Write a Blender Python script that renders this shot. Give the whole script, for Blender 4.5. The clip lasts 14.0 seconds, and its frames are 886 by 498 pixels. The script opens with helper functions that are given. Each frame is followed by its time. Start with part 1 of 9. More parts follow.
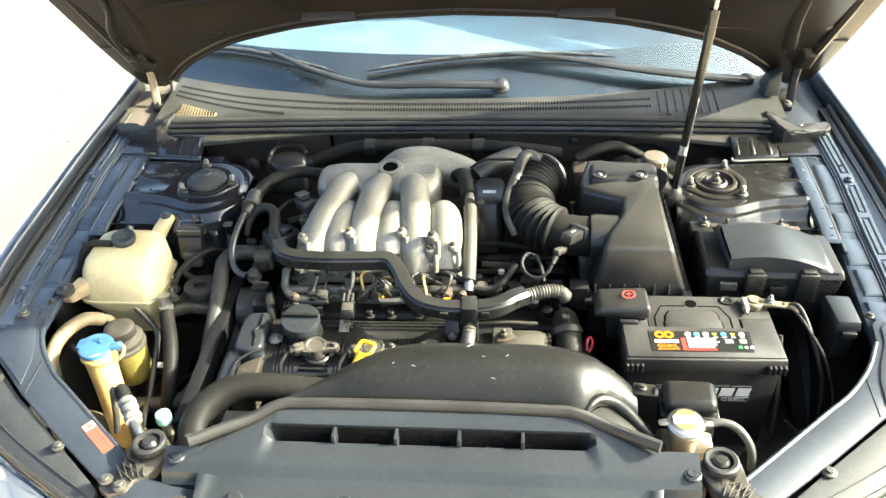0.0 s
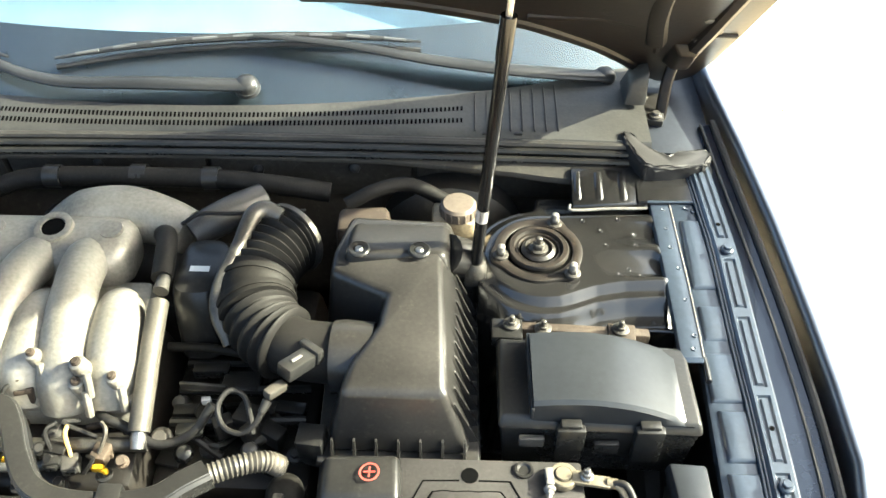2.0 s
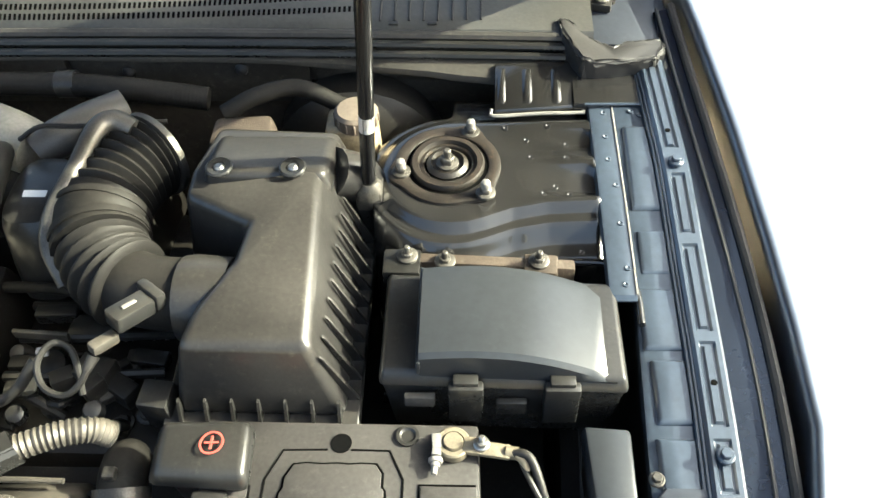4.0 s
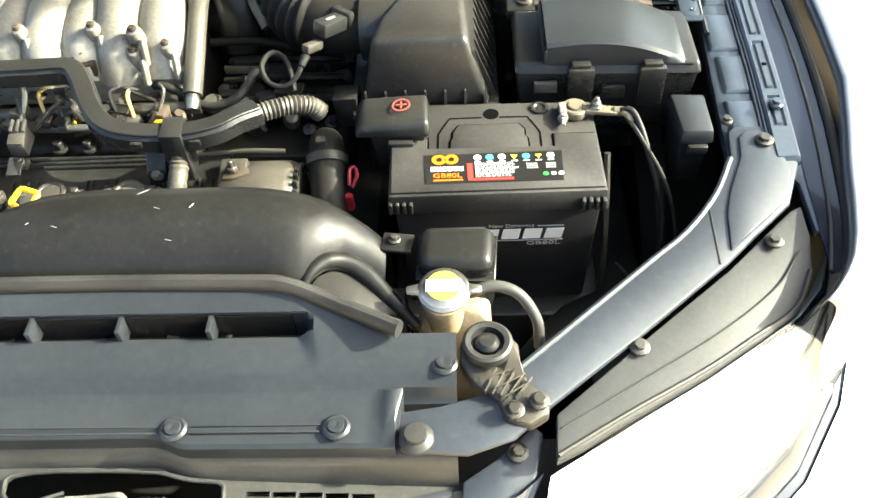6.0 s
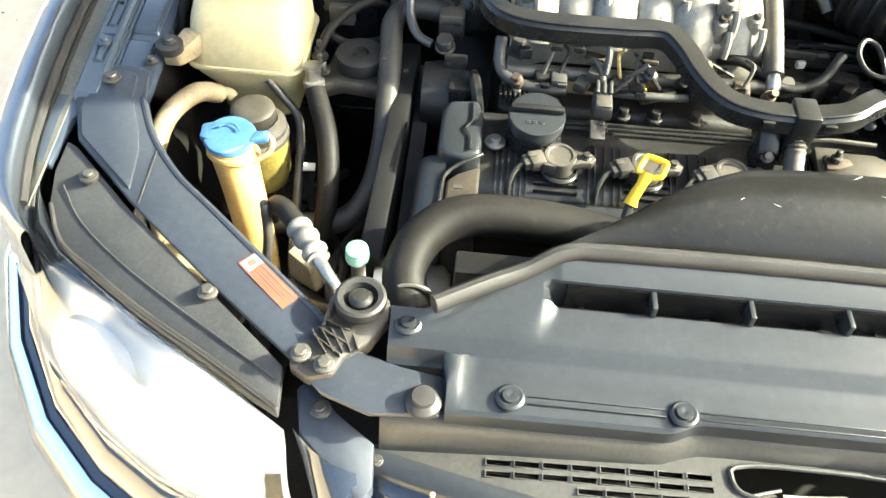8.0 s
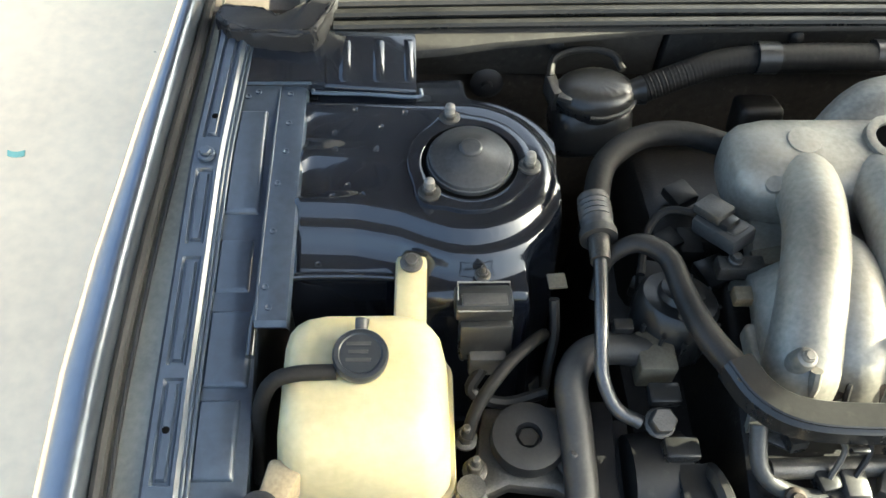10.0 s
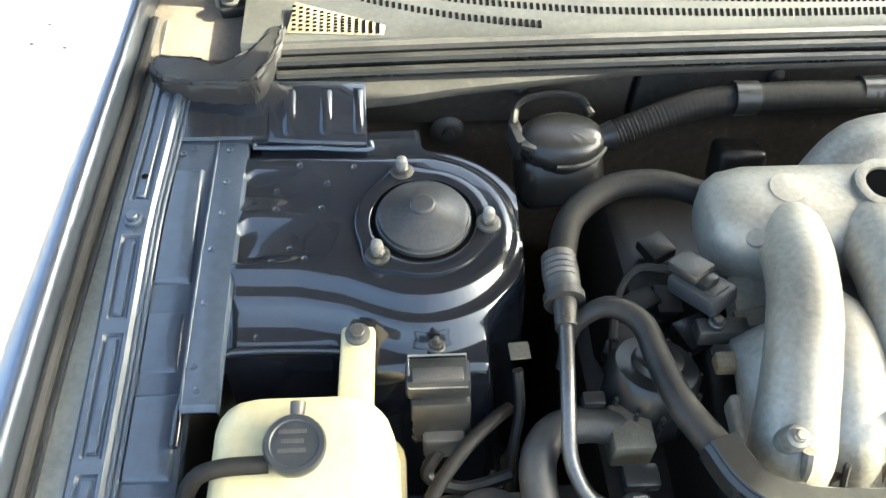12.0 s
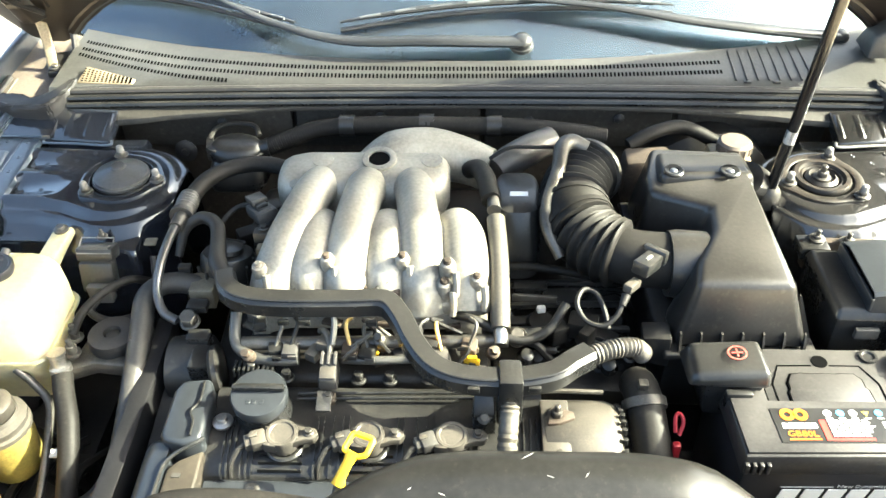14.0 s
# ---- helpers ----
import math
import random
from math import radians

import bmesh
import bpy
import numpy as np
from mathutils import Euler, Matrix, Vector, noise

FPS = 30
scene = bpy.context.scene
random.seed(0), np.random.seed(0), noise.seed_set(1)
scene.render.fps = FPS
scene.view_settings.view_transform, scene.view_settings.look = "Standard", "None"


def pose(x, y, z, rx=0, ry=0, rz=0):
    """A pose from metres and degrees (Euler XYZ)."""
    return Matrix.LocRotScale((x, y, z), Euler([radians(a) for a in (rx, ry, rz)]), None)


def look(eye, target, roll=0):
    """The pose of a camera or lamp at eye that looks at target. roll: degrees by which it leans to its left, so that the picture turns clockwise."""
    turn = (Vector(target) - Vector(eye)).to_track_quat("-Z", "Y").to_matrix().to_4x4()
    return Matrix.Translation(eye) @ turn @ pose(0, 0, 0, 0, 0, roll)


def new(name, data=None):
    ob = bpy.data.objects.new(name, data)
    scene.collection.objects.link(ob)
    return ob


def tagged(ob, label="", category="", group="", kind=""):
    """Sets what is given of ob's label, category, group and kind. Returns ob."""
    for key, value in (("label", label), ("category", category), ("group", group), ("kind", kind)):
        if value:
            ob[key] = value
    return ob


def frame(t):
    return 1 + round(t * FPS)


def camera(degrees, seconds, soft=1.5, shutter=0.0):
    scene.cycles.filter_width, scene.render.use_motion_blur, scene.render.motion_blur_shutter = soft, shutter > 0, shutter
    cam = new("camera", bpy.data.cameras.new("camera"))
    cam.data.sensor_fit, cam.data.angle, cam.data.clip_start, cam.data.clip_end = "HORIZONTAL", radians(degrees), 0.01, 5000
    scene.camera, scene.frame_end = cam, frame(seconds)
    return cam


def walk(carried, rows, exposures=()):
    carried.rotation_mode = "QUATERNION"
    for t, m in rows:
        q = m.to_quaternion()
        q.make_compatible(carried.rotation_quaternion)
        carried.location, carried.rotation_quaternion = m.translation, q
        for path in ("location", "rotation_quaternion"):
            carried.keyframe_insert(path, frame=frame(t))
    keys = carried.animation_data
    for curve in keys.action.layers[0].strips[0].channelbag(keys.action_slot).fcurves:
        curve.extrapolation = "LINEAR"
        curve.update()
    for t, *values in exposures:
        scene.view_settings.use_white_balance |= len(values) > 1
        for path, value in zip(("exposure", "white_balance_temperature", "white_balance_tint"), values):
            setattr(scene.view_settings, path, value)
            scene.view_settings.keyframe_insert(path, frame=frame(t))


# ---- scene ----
# ---- camera ----
cam = camera(55.6, 14.0)
PATH = [
    (0, (0.125, -0.014, 1.768), (-0.048, 1.601, 0.602), -2.9),
    (0.5, (0.149, 0.055, 1.755), (0.032, 1.661, 0.568), -2.1),
    (1, (0.211, 0.26, 1.711), (0.196, 1.848, 0.496), -1.3),
    (1.5, (0.269, 0.443, 1.698), (0.308, 1.969, 0.404), 0.0),
    (2, (0.412, 0.626, 1.66), (0.377, 2.085, 0.293), 0.0),
    (2.2, (0.492, 0.713, 1.646), (0.405, 2.138, 0.245), -1.0),
    (4.3, (0.551, 0.775, 1.507), (0.493, 2.082, -0.005), -2.3),
    (4.5, (0.529, 0.714, 1.497), (0.512, 2.023, -0.014), -1.8),
    (5, (0.467, 0.549, 1.502), (0.512, 1.863, -0.005), -1.4),
    (5.5, (0.434, 0.437, 1.503), (0.433, 1.757, 0.0), -2.9),
    (6, (0.403, 0.319, 1.513), (0.333, 1.629, 0.004), -3.5),
    (6.5, (0.269, 0.21, 1.503), (0.224, 1.54, 0.01), -1.8),
    (7, (0.053, 0.166, 1.512), (0.062, 1.514, 0.035), 1.2),
    (7.5, (-0.121, 0.189, 1.504), (-0.135, 1.514, 0.006), 2.9),
    (8, (-0.322, 0.321, 1.469), (-0.372, 1.608, -0.061), 3.6),
    (8.5, (-0.48, 0.453, 1.495), (-0.484, 1.713, -0.058), 3.5),
    (9, (-0.559, 0.59, 1.502), (-0.516, 1.838, -0.061), 2.7),
    (9.2, (-0.575, 0.673, 1.503), (-0.523, 1.88, -0.091), 2.6),
    (11.3, (-0.584, 1.029, 1.402), (-0.504, 2.214, -0.208), 2.1),
    (11.5, (-0.579, 1.028, 1.402), (-0.502, 2.227, -0.197), 1.7),
    (12, (-0.536, 0.978, 1.429), (-0.467, 2.238, -0.122), 0.8),
    (12.5, (-0.432, 0.869, 1.481), (-0.375, 2.229, 0.016), -0.6),
    (13, (-0.285, 0.631, 1.543), (-0.223, 2.115, 0.204), -1.3),
    (13.5, (-0.122, 0.489, 1.579), (-0.109, 2.026, 0.299), -1.1),
    (14, (-0.005, 0.424, 1.582), (-0.059, 1.974, 0.32), -0.9),
]
walk(cam, [(t, look(eye, target, roll)) for t, eye, target, roll in PATH], [(0.0, 2.60, 6150, -5), (1.5, 2.55, 6150, -5), (5.0, 2.35, 6150, -5), (6.5, 2.33, 6150, -5), (8.0, 2.73, 6150, -5), (9.5, 2.62, 6150, -5), (11.5, 3.41, 6150, -5), (12.5, 3.36, 6150, -5), (14.0, 3.18, 6150, -5)])


# ---- world, sun ----
SUN_DIR = Vector((1.0, 0.095, 0.60)).normalized()      # towards the sun: from the car's left side, low
world = bpy.data.worlds.new("sky")
scene.world = world
world.use_nodes = True
wn, wl = world.node_tree.nodes, world.node_tree.links
wn.clear()
sky = wn.new("ShaderNodeTexSky")
sky.sky_type = "NISHITA"
sky.sun_disc = False
sky.sun_elevation = math.asin(SUN_DIR.z)
sky.sun_rotation = math.atan2(SUN_DIR.x, SUN_DIR.y)
sky.air_density, sky.dust_density, sky.ozone_density = 0.60, 8.0, 0.5
bg = wn.new("ShaderNodeBackground")
bg.inputs["Strength"].default_value = 0.15
wo = wn.new("ShaderNodeOutputWorld")
wl.new(sky.outputs[0], bg.inputs[0])
wl.new(bg.outputs[0], wo.inputs[0])
sun_data = bpy.data.lights.new("sun", "SUN")
sun_data.energy, sun_data.angle, sun_data.color = 5.0, radians(0.6), (1.0, 0.89, 0.70)
sun = new("sun", sun_data)
sun.matrix_world = look((0, 0, 6), Vector((0, 0, 6)) - SUN_DIR)


# ---- materials ----
def mat(name, color, rough=0.5, metal=0.0, vary=0.25, dust=0.0, dust_color=(0.25, 0.22, 0.175), scale=30.0, bump=0.15, coat=0.0,
        transmission=0.0, ior=1.45, subsurface=0.0, spec=0.5, rough_vary=0.15, per_piece=0.0, specks=0.0):
    """A worn surface: base colour with two scales of mottling, dust that settles on faces that look up, and fine relief."""
    m = bpy.data.materials.new(name)
    m.use_nodes = True
    n, l = m.node_tree.nodes, m.node_tree.links
    b = n["Principled BSDF"]
    geo = n.new("ShaderNodeNewGeometry")
    big, fine = n.new("ShaderNodeTexNoise"), n.new("ShaderNodeTexNoise")
    big.inputs["Scale"].default_value, big.inputs["Detail"].default_value = scale * 0.4, 5
    fine.inputs["Scale"].default_value, fine.inputs["Detail"].default_value = scale * 9, 3
    l.new(geo.outputs["Position"], big.inputs["Vector"])
    l.new(geo.outputs["Position"], fine.inputs["Vector"])
    add = n.new("ShaderNodeMath")
    add.operation = "ADD"
    half = n.new("ShaderNodeMath")
    half.operation, half.inputs[1].default_value = "MULTIPLY", 0.45
    l.new(fine.outputs["Fac"], half.inputs[0])
    l.new(big.outputs["Fac"], add.inputs[0])
    l.new(half.outputs[0], add.inputs[1])
    ramp = n.new("ShaderNodeMapRange")
    ramp.inputs["From Min"].default_value, ramp.inputs["From Max"].default_value = 0.54, 0.92
    ramp.inputs["To Min"].default_value, ramp.inputs["To Max"].default_value = 1.0 - vary, 1.0 + vary
    l.new(add.outputs[0], ramp.inputs["Value"])
    tone = n.new("ShaderNodeVectorMath")
    tone.operation = "SCALE"
    tone.inputs[0].default_value = color
    l.new(ramp.outputs[0], tone.inputs["Scale"])
    out = tone.outputs[0]
    if per_piece:
        info, pr, pv = n.new("ShaderNodeObjectInfo"), n.new("ShaderNodeMapRange"), n.new("ShaderNodeVectorMath")
        pr.inputs["To Min"].default_value, pr.inputs["To Max"].default_value = 1 - per_piece, 1 + per_piece
        l.new(info.outputs["Random"], pr.inputs["Value"])
        pv.operation = "SCALE"
        l.new(out, pv.inputs[0])
        l.new(pr.outputs[0], pv.inputs["Scale"])
        out = pv.outputs[0]
    if specks:
        sp, sr, sm = n.new("ShaderNodeTexNoise"), n.new("ShaderNodeMapRange"), n.new("ShaderNodeMix")
        sp.inputs["Scale"].default_value, sp.inputs["Detail"].default_value, sp.inputs["Roughness"].default_value = 95.0, 8, 0.72
        l.new(geo.outputs["Position"], sp.inputs["Vector"])
        sr.inputs["From Min"].default_value, sr.inputs["From Max"].default_value = 0.56, 0.74
        sr.inputs["To Max"].default_value = specks
        l.new(sp.outputs["Fac"], sr.inputs["Value"])
        sm.data_type = "RGBA"
        l.new(sr.outputs[0], sm.inputs["Factor"])
        l.new(out, sm.inputs["A"])
        sm.inputs["B"].default_value = (*dust_color, 1)
        out = sm.outputs["Result"]
    dust *= 0.34
    if dust:
        sep, mul, patch = n.new("ShaderNodeSeparateXYZ"), n.new("ShaderNodeMath"), n.new("ShaderNodeMapRange")
        l.new(geo.outputs["Normal"], sep.inputs[0])
        patch.inputs["From Min"].default_value, patch.inputs["From Max"].default_value = 0.52, 0.92
        patch.inputs["To Min"].default_value, patch.inputs["To Max"].default_value = dust * 0.35, dust
        l.new(add.outputs[0], patch.inputs["Value"])
        up = n.new("ShaderNodeMapRange")
        up.inputs["From Min"].default_value, up.inputs["From Max"].default_value = 0.1, 0.9
        up.inputs["To Min"].default_value = 0.25
        l.new(sep.outputs["Z"], up.inputs["Value"])
        mul.operation = "MULTIPLY"
        l.new(up.outputs[0], mul.inputs[0])
        l.new(patch.outputs[0], mul.inputs[1])
        mix = n.new("ShaderNodeMix")
        mix.data_type = "RGBA"
        l.new(mul.outputs[0], mix.inputs["Factor"])
        l.new(out, mix.inputs["A"])
        mix.inputs["B"].default_value = (*dust_color, 1)
        out = mix.outputs["Result"]
        rd = n.new("ShaderNodeMapRange")
        rd.inputs["To Min"].default_value, rd.inputs["To Max"].default_value = rough, min(1.0, rough + 0.45)
        l.new(mul.outputs[0], rd.inputs["Value"])
        l.new(rd.outputs[0], b.inputs["Roughness"])
    else:
        rv = n.new("ShaderNodeMapRange")
        rv.inputs["From Min"].default_value, rv.inputs["From Max"].default_value = 0.45, 1.0
        rv.inputs["To Min"].default_value, rv.inputs["To Max"].default_value = max(0.02, rough * (1 - rough_vary)), min(1, rough * (1 + rough_vary))
        l.new(add.outputs[0], rv.inputs["Value"])
        l.new(rv.outputs[0], b.inputs["Roughness"])
    l.new(out, b.inputs["Base Color"])
    b.inputs["Metallic"].default_value = metal
    b.inputs["Specular IOR Level"].default_value = spec
    b.inputs["IOR"].default_value = ior
    b.inputs["Coat Weight"].default_value = coat
    b.inputs["Coat Roughness"].default_value = 0.06 if metal > 0.3 or rough < 0.22 else rough * 0.5
    b.inputs["Transmission Weight"].default_value = transmission
    if subsurface:
        b.inputs["Subsurface Weight"].default_value = subsurface
        b.inputs["Subsurface Radius"].default_value = (1.0, 0.75, 0.35)
        b.inputs["Subsurface Scale"].default_value = 0.02
    if bump:
        bp = n.new("ShaderNodeBump")
        bp.inputs["Strength"].default_value = bump
        bp.inputs["Distance"].default_value = 0.002
        l.new(add.outputs[0], bp.inputs["Height"])
        l.new(bp.outputs[0], b.inputs["Normal"])
    return m


BLACK = mat("black_plastic", (0.0115, 0.012, 0.0125), 0.27, dust=0.17, scale=25, specks=0.10)
BOX_BLACK = mat("satin_black_plastic", (0.014, 0.014, 0.0145), 0.27, dust=0.25, scale=22, specks=0.12)
GREY_PLASTIC = mat("weathered_grey_plastic", (0.019, 0.0215, 0.025), 0.29, vary=0.18, dust=0.12, dust_color=(0.20, 0.20, 0.20), scale=12, bump=0.07, specks=0.05)
DULL_COVER = mat("dull_dark_cover", (0.026, 0.028, 0.031), 0.50, vary=0.2, dust=0.2, scale=24, bump=0.1, specks=0.08, spec=0.32)
COWL_GREY = mat("faded_cowl_plastic", (0.028, 0.029, 0.0285), 0.43, dust=0.25, scale=22, bump=0.25, specks=0.1)
COWL_DARK = mat("dusty_dark_cowl_sheet", (0.022, 0.021, 0.019), 0.46, vary=0.3, dust=0.22, scale=18, bump=0.2, specks=0.15)
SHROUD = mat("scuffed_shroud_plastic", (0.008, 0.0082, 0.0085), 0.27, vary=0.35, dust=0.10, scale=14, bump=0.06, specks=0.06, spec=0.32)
RUBBER = mat("rubber", (0.015, 0.015, 0.016), 0.5, dust=0.2, scale=40)
HOSE = mat("dusty_rubber_hose", (0.0075, 0.0073, 0.0072), 0.55, dust=0.14, scale=26, specks=0.06, spec=0.18)
# Grimy metal; its darkness also stands in for shade in recesses and holes.
DARK = mat("grimy_metal_and_recess_shade", (0.011, 0.0105, 0.010), 0.45, 0.1, dust=0.12, scale=30, specks=0.12)
PAINT = mat("dark_navy_paint", (0.115, 0.134, 0.168), 0.34, 0.8, vary=0.10, dust=0.04, dust_color=(0.22, 0.22, 0.22), scale=9, bump=0.01, coat=1.0)
BAY_PAINT = mat("engine_bay_navy_paint", (0.021, 0.026, 0.037), 0.48, vary=0.20, dust=0.16, dust_color=(0.22, 0.22, 0.22), scale=12, bump=0.05, coat=0.2, specks=0.08)
PANEL_PAINT = mat("dusty_blue_rail_paint", (0.031, 0.042, 0.060), 0.28, vary=0.25, dust=0.14, dust_color=(0.20, 0.21, 0.23), scale=14, bump=0.06, coat=0.8, specks=0.06)
TOWER = mat("glossy_tower_paint", (0.0085, 0.0105, 0.0155), 0.18, vary=0.25, dust=0.05, dust_color=(0.2, 0.2, 0.2), scale=14, bump=0.04, coat=1.0, spec=0.5, specks=0.03)
OLD_TOWER = mat("dusty_tower_paint", (0.011, 0.0115, 0.012), 0.24, vary=0.35, dust=0.12, dust_color=(0.15, 0.115, 0.08), scale=16, bump=0.06, coat=0.9, spec=0.5, specks=0.10)
CAP_GREY = mat("dusty_cap_rubber", (0.028, 0.029, 0.031), 0.32, vary=0.35, dust=0.4, dust_color=(0.22, 0.22, 0.22), scale=30, specks=0.1)
FIREWALL = mat("dusty_firewall_sheet", (0.044, 0.037, 0.030), 0.6, vary=0.35, dust=0.3, scale=12, bump=0.3, specks=0.25, spec=0.2)
FIREPAD = mat("firewall_insulation", (0.034, 0.032, 0.029), 0.55, vary=0.35, dust=0.3, scale=14, bump=0.3, specks=0.2, spec=0.25)
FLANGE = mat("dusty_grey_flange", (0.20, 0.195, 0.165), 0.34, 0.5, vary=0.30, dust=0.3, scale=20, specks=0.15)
HOOD_IN = mat("hood_underside_paint", (0.0075, 0.0056, 0.0046), 0.40, vary=0.35, dust=0.14, dust_color=(0.20, 0.15, 0.10), scale=12, specks=0.1, spec=0.35)
ALU = mat("cast_aluminium", (0.285, 0.268, 0.230), 0.46, 0.45, vary=0.32, dust=0.4, dust_color=(0.17, 0.14, 0.10), scale=22, bump=0.28, specks=0.12, spec=0.35)
STEEL = mat("zinc_steel", (0.38, 0.37, 0.35), 0.34, 0.9, vary=0.3, scale=60)
CHROME = mat("chrome", (0.80, 0.81, 0.83), 0.07, 1.0, vary=0.05, scale=10, bump=0.0)
GREY_METAL = mat("oxidised_metal", (0.085, 0.080, 0.072), 0.40, 0.6, vary=0.4, dust=0.15, scale=60, bump=0.3, specks=0.12)
RUST = mat("rusty_metal", (0.050, 0.036, 0.026), 0.7, 0.3, vary=0.5, dust=0.3, scale=50, bump=0.4, specks=0.25)
TANK = mat("yellowed_translucent_plastic", (0.50, 0.43, 0.25), 0.34, vary=0.16, subsurface=0.45, scale=12, bump=0.06, specks=0.14, dust_color=(0.34, 0.28, 0.15))
AMBER = mat("aged_amber_plastic", (0.52, 0.34, 0.12), 0.42, vary=0.25, subsurface=0.4, scale=25, bump=0.1)
OLD_CREAM = mat("stained_cream_plastic", (0.235, 0.185, 0.112), 0.5, vary=0.4, dust=0.3, scale=30, specks=0.2)
OLIVE = mat("murky_olive_plastic", (0.16, 0.13, 0.035), 0.35, vary=0.4, subsurface=0.2, scale=30, bump=0.1)
BLUE = mat("blue_cap_plastic", (0.036, 0.110, 0.235), 0.40, vary=0.22, dust=0.25, scale=30, bump=0.1, specks=0.12)
GREEN = mat("pale_green_cap_plastic", (0.25, 0.50, 0.40), 0.45, vary=0.15, dust=0.15, scale=30)
YELLOW = mat("yellow_plastic", (0.80, 0.48, 0.02), 0.35, vary=0.12, scale=40, bump=0.1)
RED = mat("red_plastic", (0.26, 0.014, 0.022), 0.4, vary=0.15, scale=40)
RED_INK = mat("faded_red_ink", (0.42, 0.08, 0.06), 0.6, vary=0.2, scale=80, bump=0)
BAT_TOP = mat("dusty_battery_lid", (0.019, 0.0185, 0.0185), 0.40, dust=0.36, dust_color=(0.22, 0.20, 0.18), scale=26, bump=0.1, specks=0.14)
BAT_CASE = mat("battery_case", (0.016, 0.016, 0.018), 0.38, dust=0.10, scale=25, bump=0.06)
INK_BLACK = mat("label_black", (0.012, 0.012, 0.012), 0.35, vary=0.05, bump=0)
INK_WHITE = mat("label_white", (0.72, 0.72, 0.70), 0.45, vary=0.06, bump=0)
INK_ORANGE = mat("label_orange", (0.78, 0.17, 0.008), 0.4, vary=0.05, bump=0)
INK_RED = mat("label_red", (0.62, 0.04, 0.03), 0.4, vary=0.05, bump=0)
INK_GREEN = mat("label_green", (0.06, 0.42, 0.08), 0.4, vary=0.05, bump=0)
INK_BLUE = mat("label_blue", (0.08, 0.36, 0.62), 0.4, vary=0.05, bump=0)
INK_YELLOW = mat("label_yellow", (0.75, 0.62, 0.06), 0.4, vary=0.05, bump=0)
INK_GREY = mat("label_grey", (0.34, 0.34, 0.34), 0.45, vary=0.05, bump=0)
INK_PINK = mat("faded_sticker", (0.20, 0.062, 0.036), 0.5, vary=0.2, scale=40, bump=0)
CABLE = mat("cable_sheath", (0.010, 0.010, 0.0105), 0.45, dust=0.2, scale=60, specks=0.06, spec=0.3)
GREY_HOSE = mat("grey_foil_sleeve", (0.070, 0.064, 0.053), 0.46, 0.1, vary=0.3, dust=0.3, scale=30, specks=0.2)
CONNECTOR = mat("grey_connector_plastic", (0.045, 0.043, 0.041), 0.4, dust=0.25, scale=40, specks=0.12)
COIL = mat("dusty_coil_plastic", (0.035, 0.033, 0.030), 0.42, dust=0.6, dust_color=(0.22, 0.185, 0.135), scale=40, specks=0.25)
PCV = mat("pale_hose", (0.045, 0.045, 0.043), 0.4, dust=0.25, scale=40, specks=0.12)
CONCRETE = mat("sunlit_concrete", (0.80, 0.645, 0.445), 0.85, vary=0.12, scale=3.0, bump=0.35, specks=0.06, dust_color=(0.50, 0.40, 0.27))
LITTER = mat("dry_litter", (0.27, 0.21, 0.14), 0.8, vary=0.5, scale=8, bump=0.2)
DASH = mat("dashboard_vinyl", (0.20, 0.235, 0.27), 0.65, vary=0.2, scale=20)
WIPER_GREY = mat("faded_wiper_paint", (0.018, 0.019, 0.020), 0.32, dust=0.08, scale=30, specks=0.05)
CRIMP = mat("dull_white_metal", (0.19, 0.18, 0.165), 0.5, 0.2, vary=0.35, dust=0.2, scale=60, specks=0.25)
GRIME = mat("oily_black_casting", (0.010, 0.0082, 0.0064), 0.5, vary=0.45, scale=40, bump=0.3, specks=0.12)
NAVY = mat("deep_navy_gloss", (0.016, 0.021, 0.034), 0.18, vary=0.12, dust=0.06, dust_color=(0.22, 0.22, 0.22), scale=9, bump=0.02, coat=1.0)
STRUT_GRIME = mat("rust_stained_black_rubber", (0.010, 0.0088, 0.0075), 0.45, vary=0.5, dust=0.25, dust_color=(0.13, 0.085, 0.05), scale=40, bump=0.4, specks=0.4)
BELT = mat("worn_black_belt", (0.008, 0.008, 0.009), 0.5, vary=0.3, dust=0.05, scale=30, spec=0.25)
CASTING = mat("worn_black_casting", (0.026, 0.024, 0.021), 0.40, vary=0.4, dust=0.45, dust_color=(0.20, 0.165, 0.12), scale=45, bump=0.3, specks=0.2)
COVER_DUST = mat("dust_filmed_plastic", (0.026, 0.023, 0.019), 0.40, vary=0.4, dust=0.35, dust_color=(0.20, 0.16, 0.11), scale=16, specks=0.2, spec=0.35)
# Dusty brown; on the left hinge shelf and hood tabs it carries painted sunlight.
SHELF = mat("dust_brown_and_sunlit_shelf", (0.11, 0.088, 0.068), 0.5, vary=0.3, dust=0.3, scale=25)
BOW = mat("pale_bow_slot", (0.085, 0.088, 0.09), 0.4, vary=0.2, scale=40)
BRASS = mat("dull_brassy_block", (0.13, 0.112, 0.078), 0.5, 0.3, vary=0.4, dust=0.3, scale=50, specks=0.3)
# Dusty rubber in a lighter tone that paints in the light it catches.
GREY_RUBBER = mat("dusty_rubber_lit_tone", (0.021, 0.020, 0.019), 0.48, vary=0.3, dust=0.35, dust_color=(0.20, 0.18, 0.15), scale=26, specks=0.15)
PIPE_METAL = mat("dark_polished_pipe", (0.09, 0.09, 0.092), 0.34, 0.7, vary=0.35, dust=0.2, scale=40, specks=0.15)
PROP = mat("gloss_black_strut", (0.006, 0.006, 0.0065), 0.14, vary=0.1, scale=30, bump=0.0)
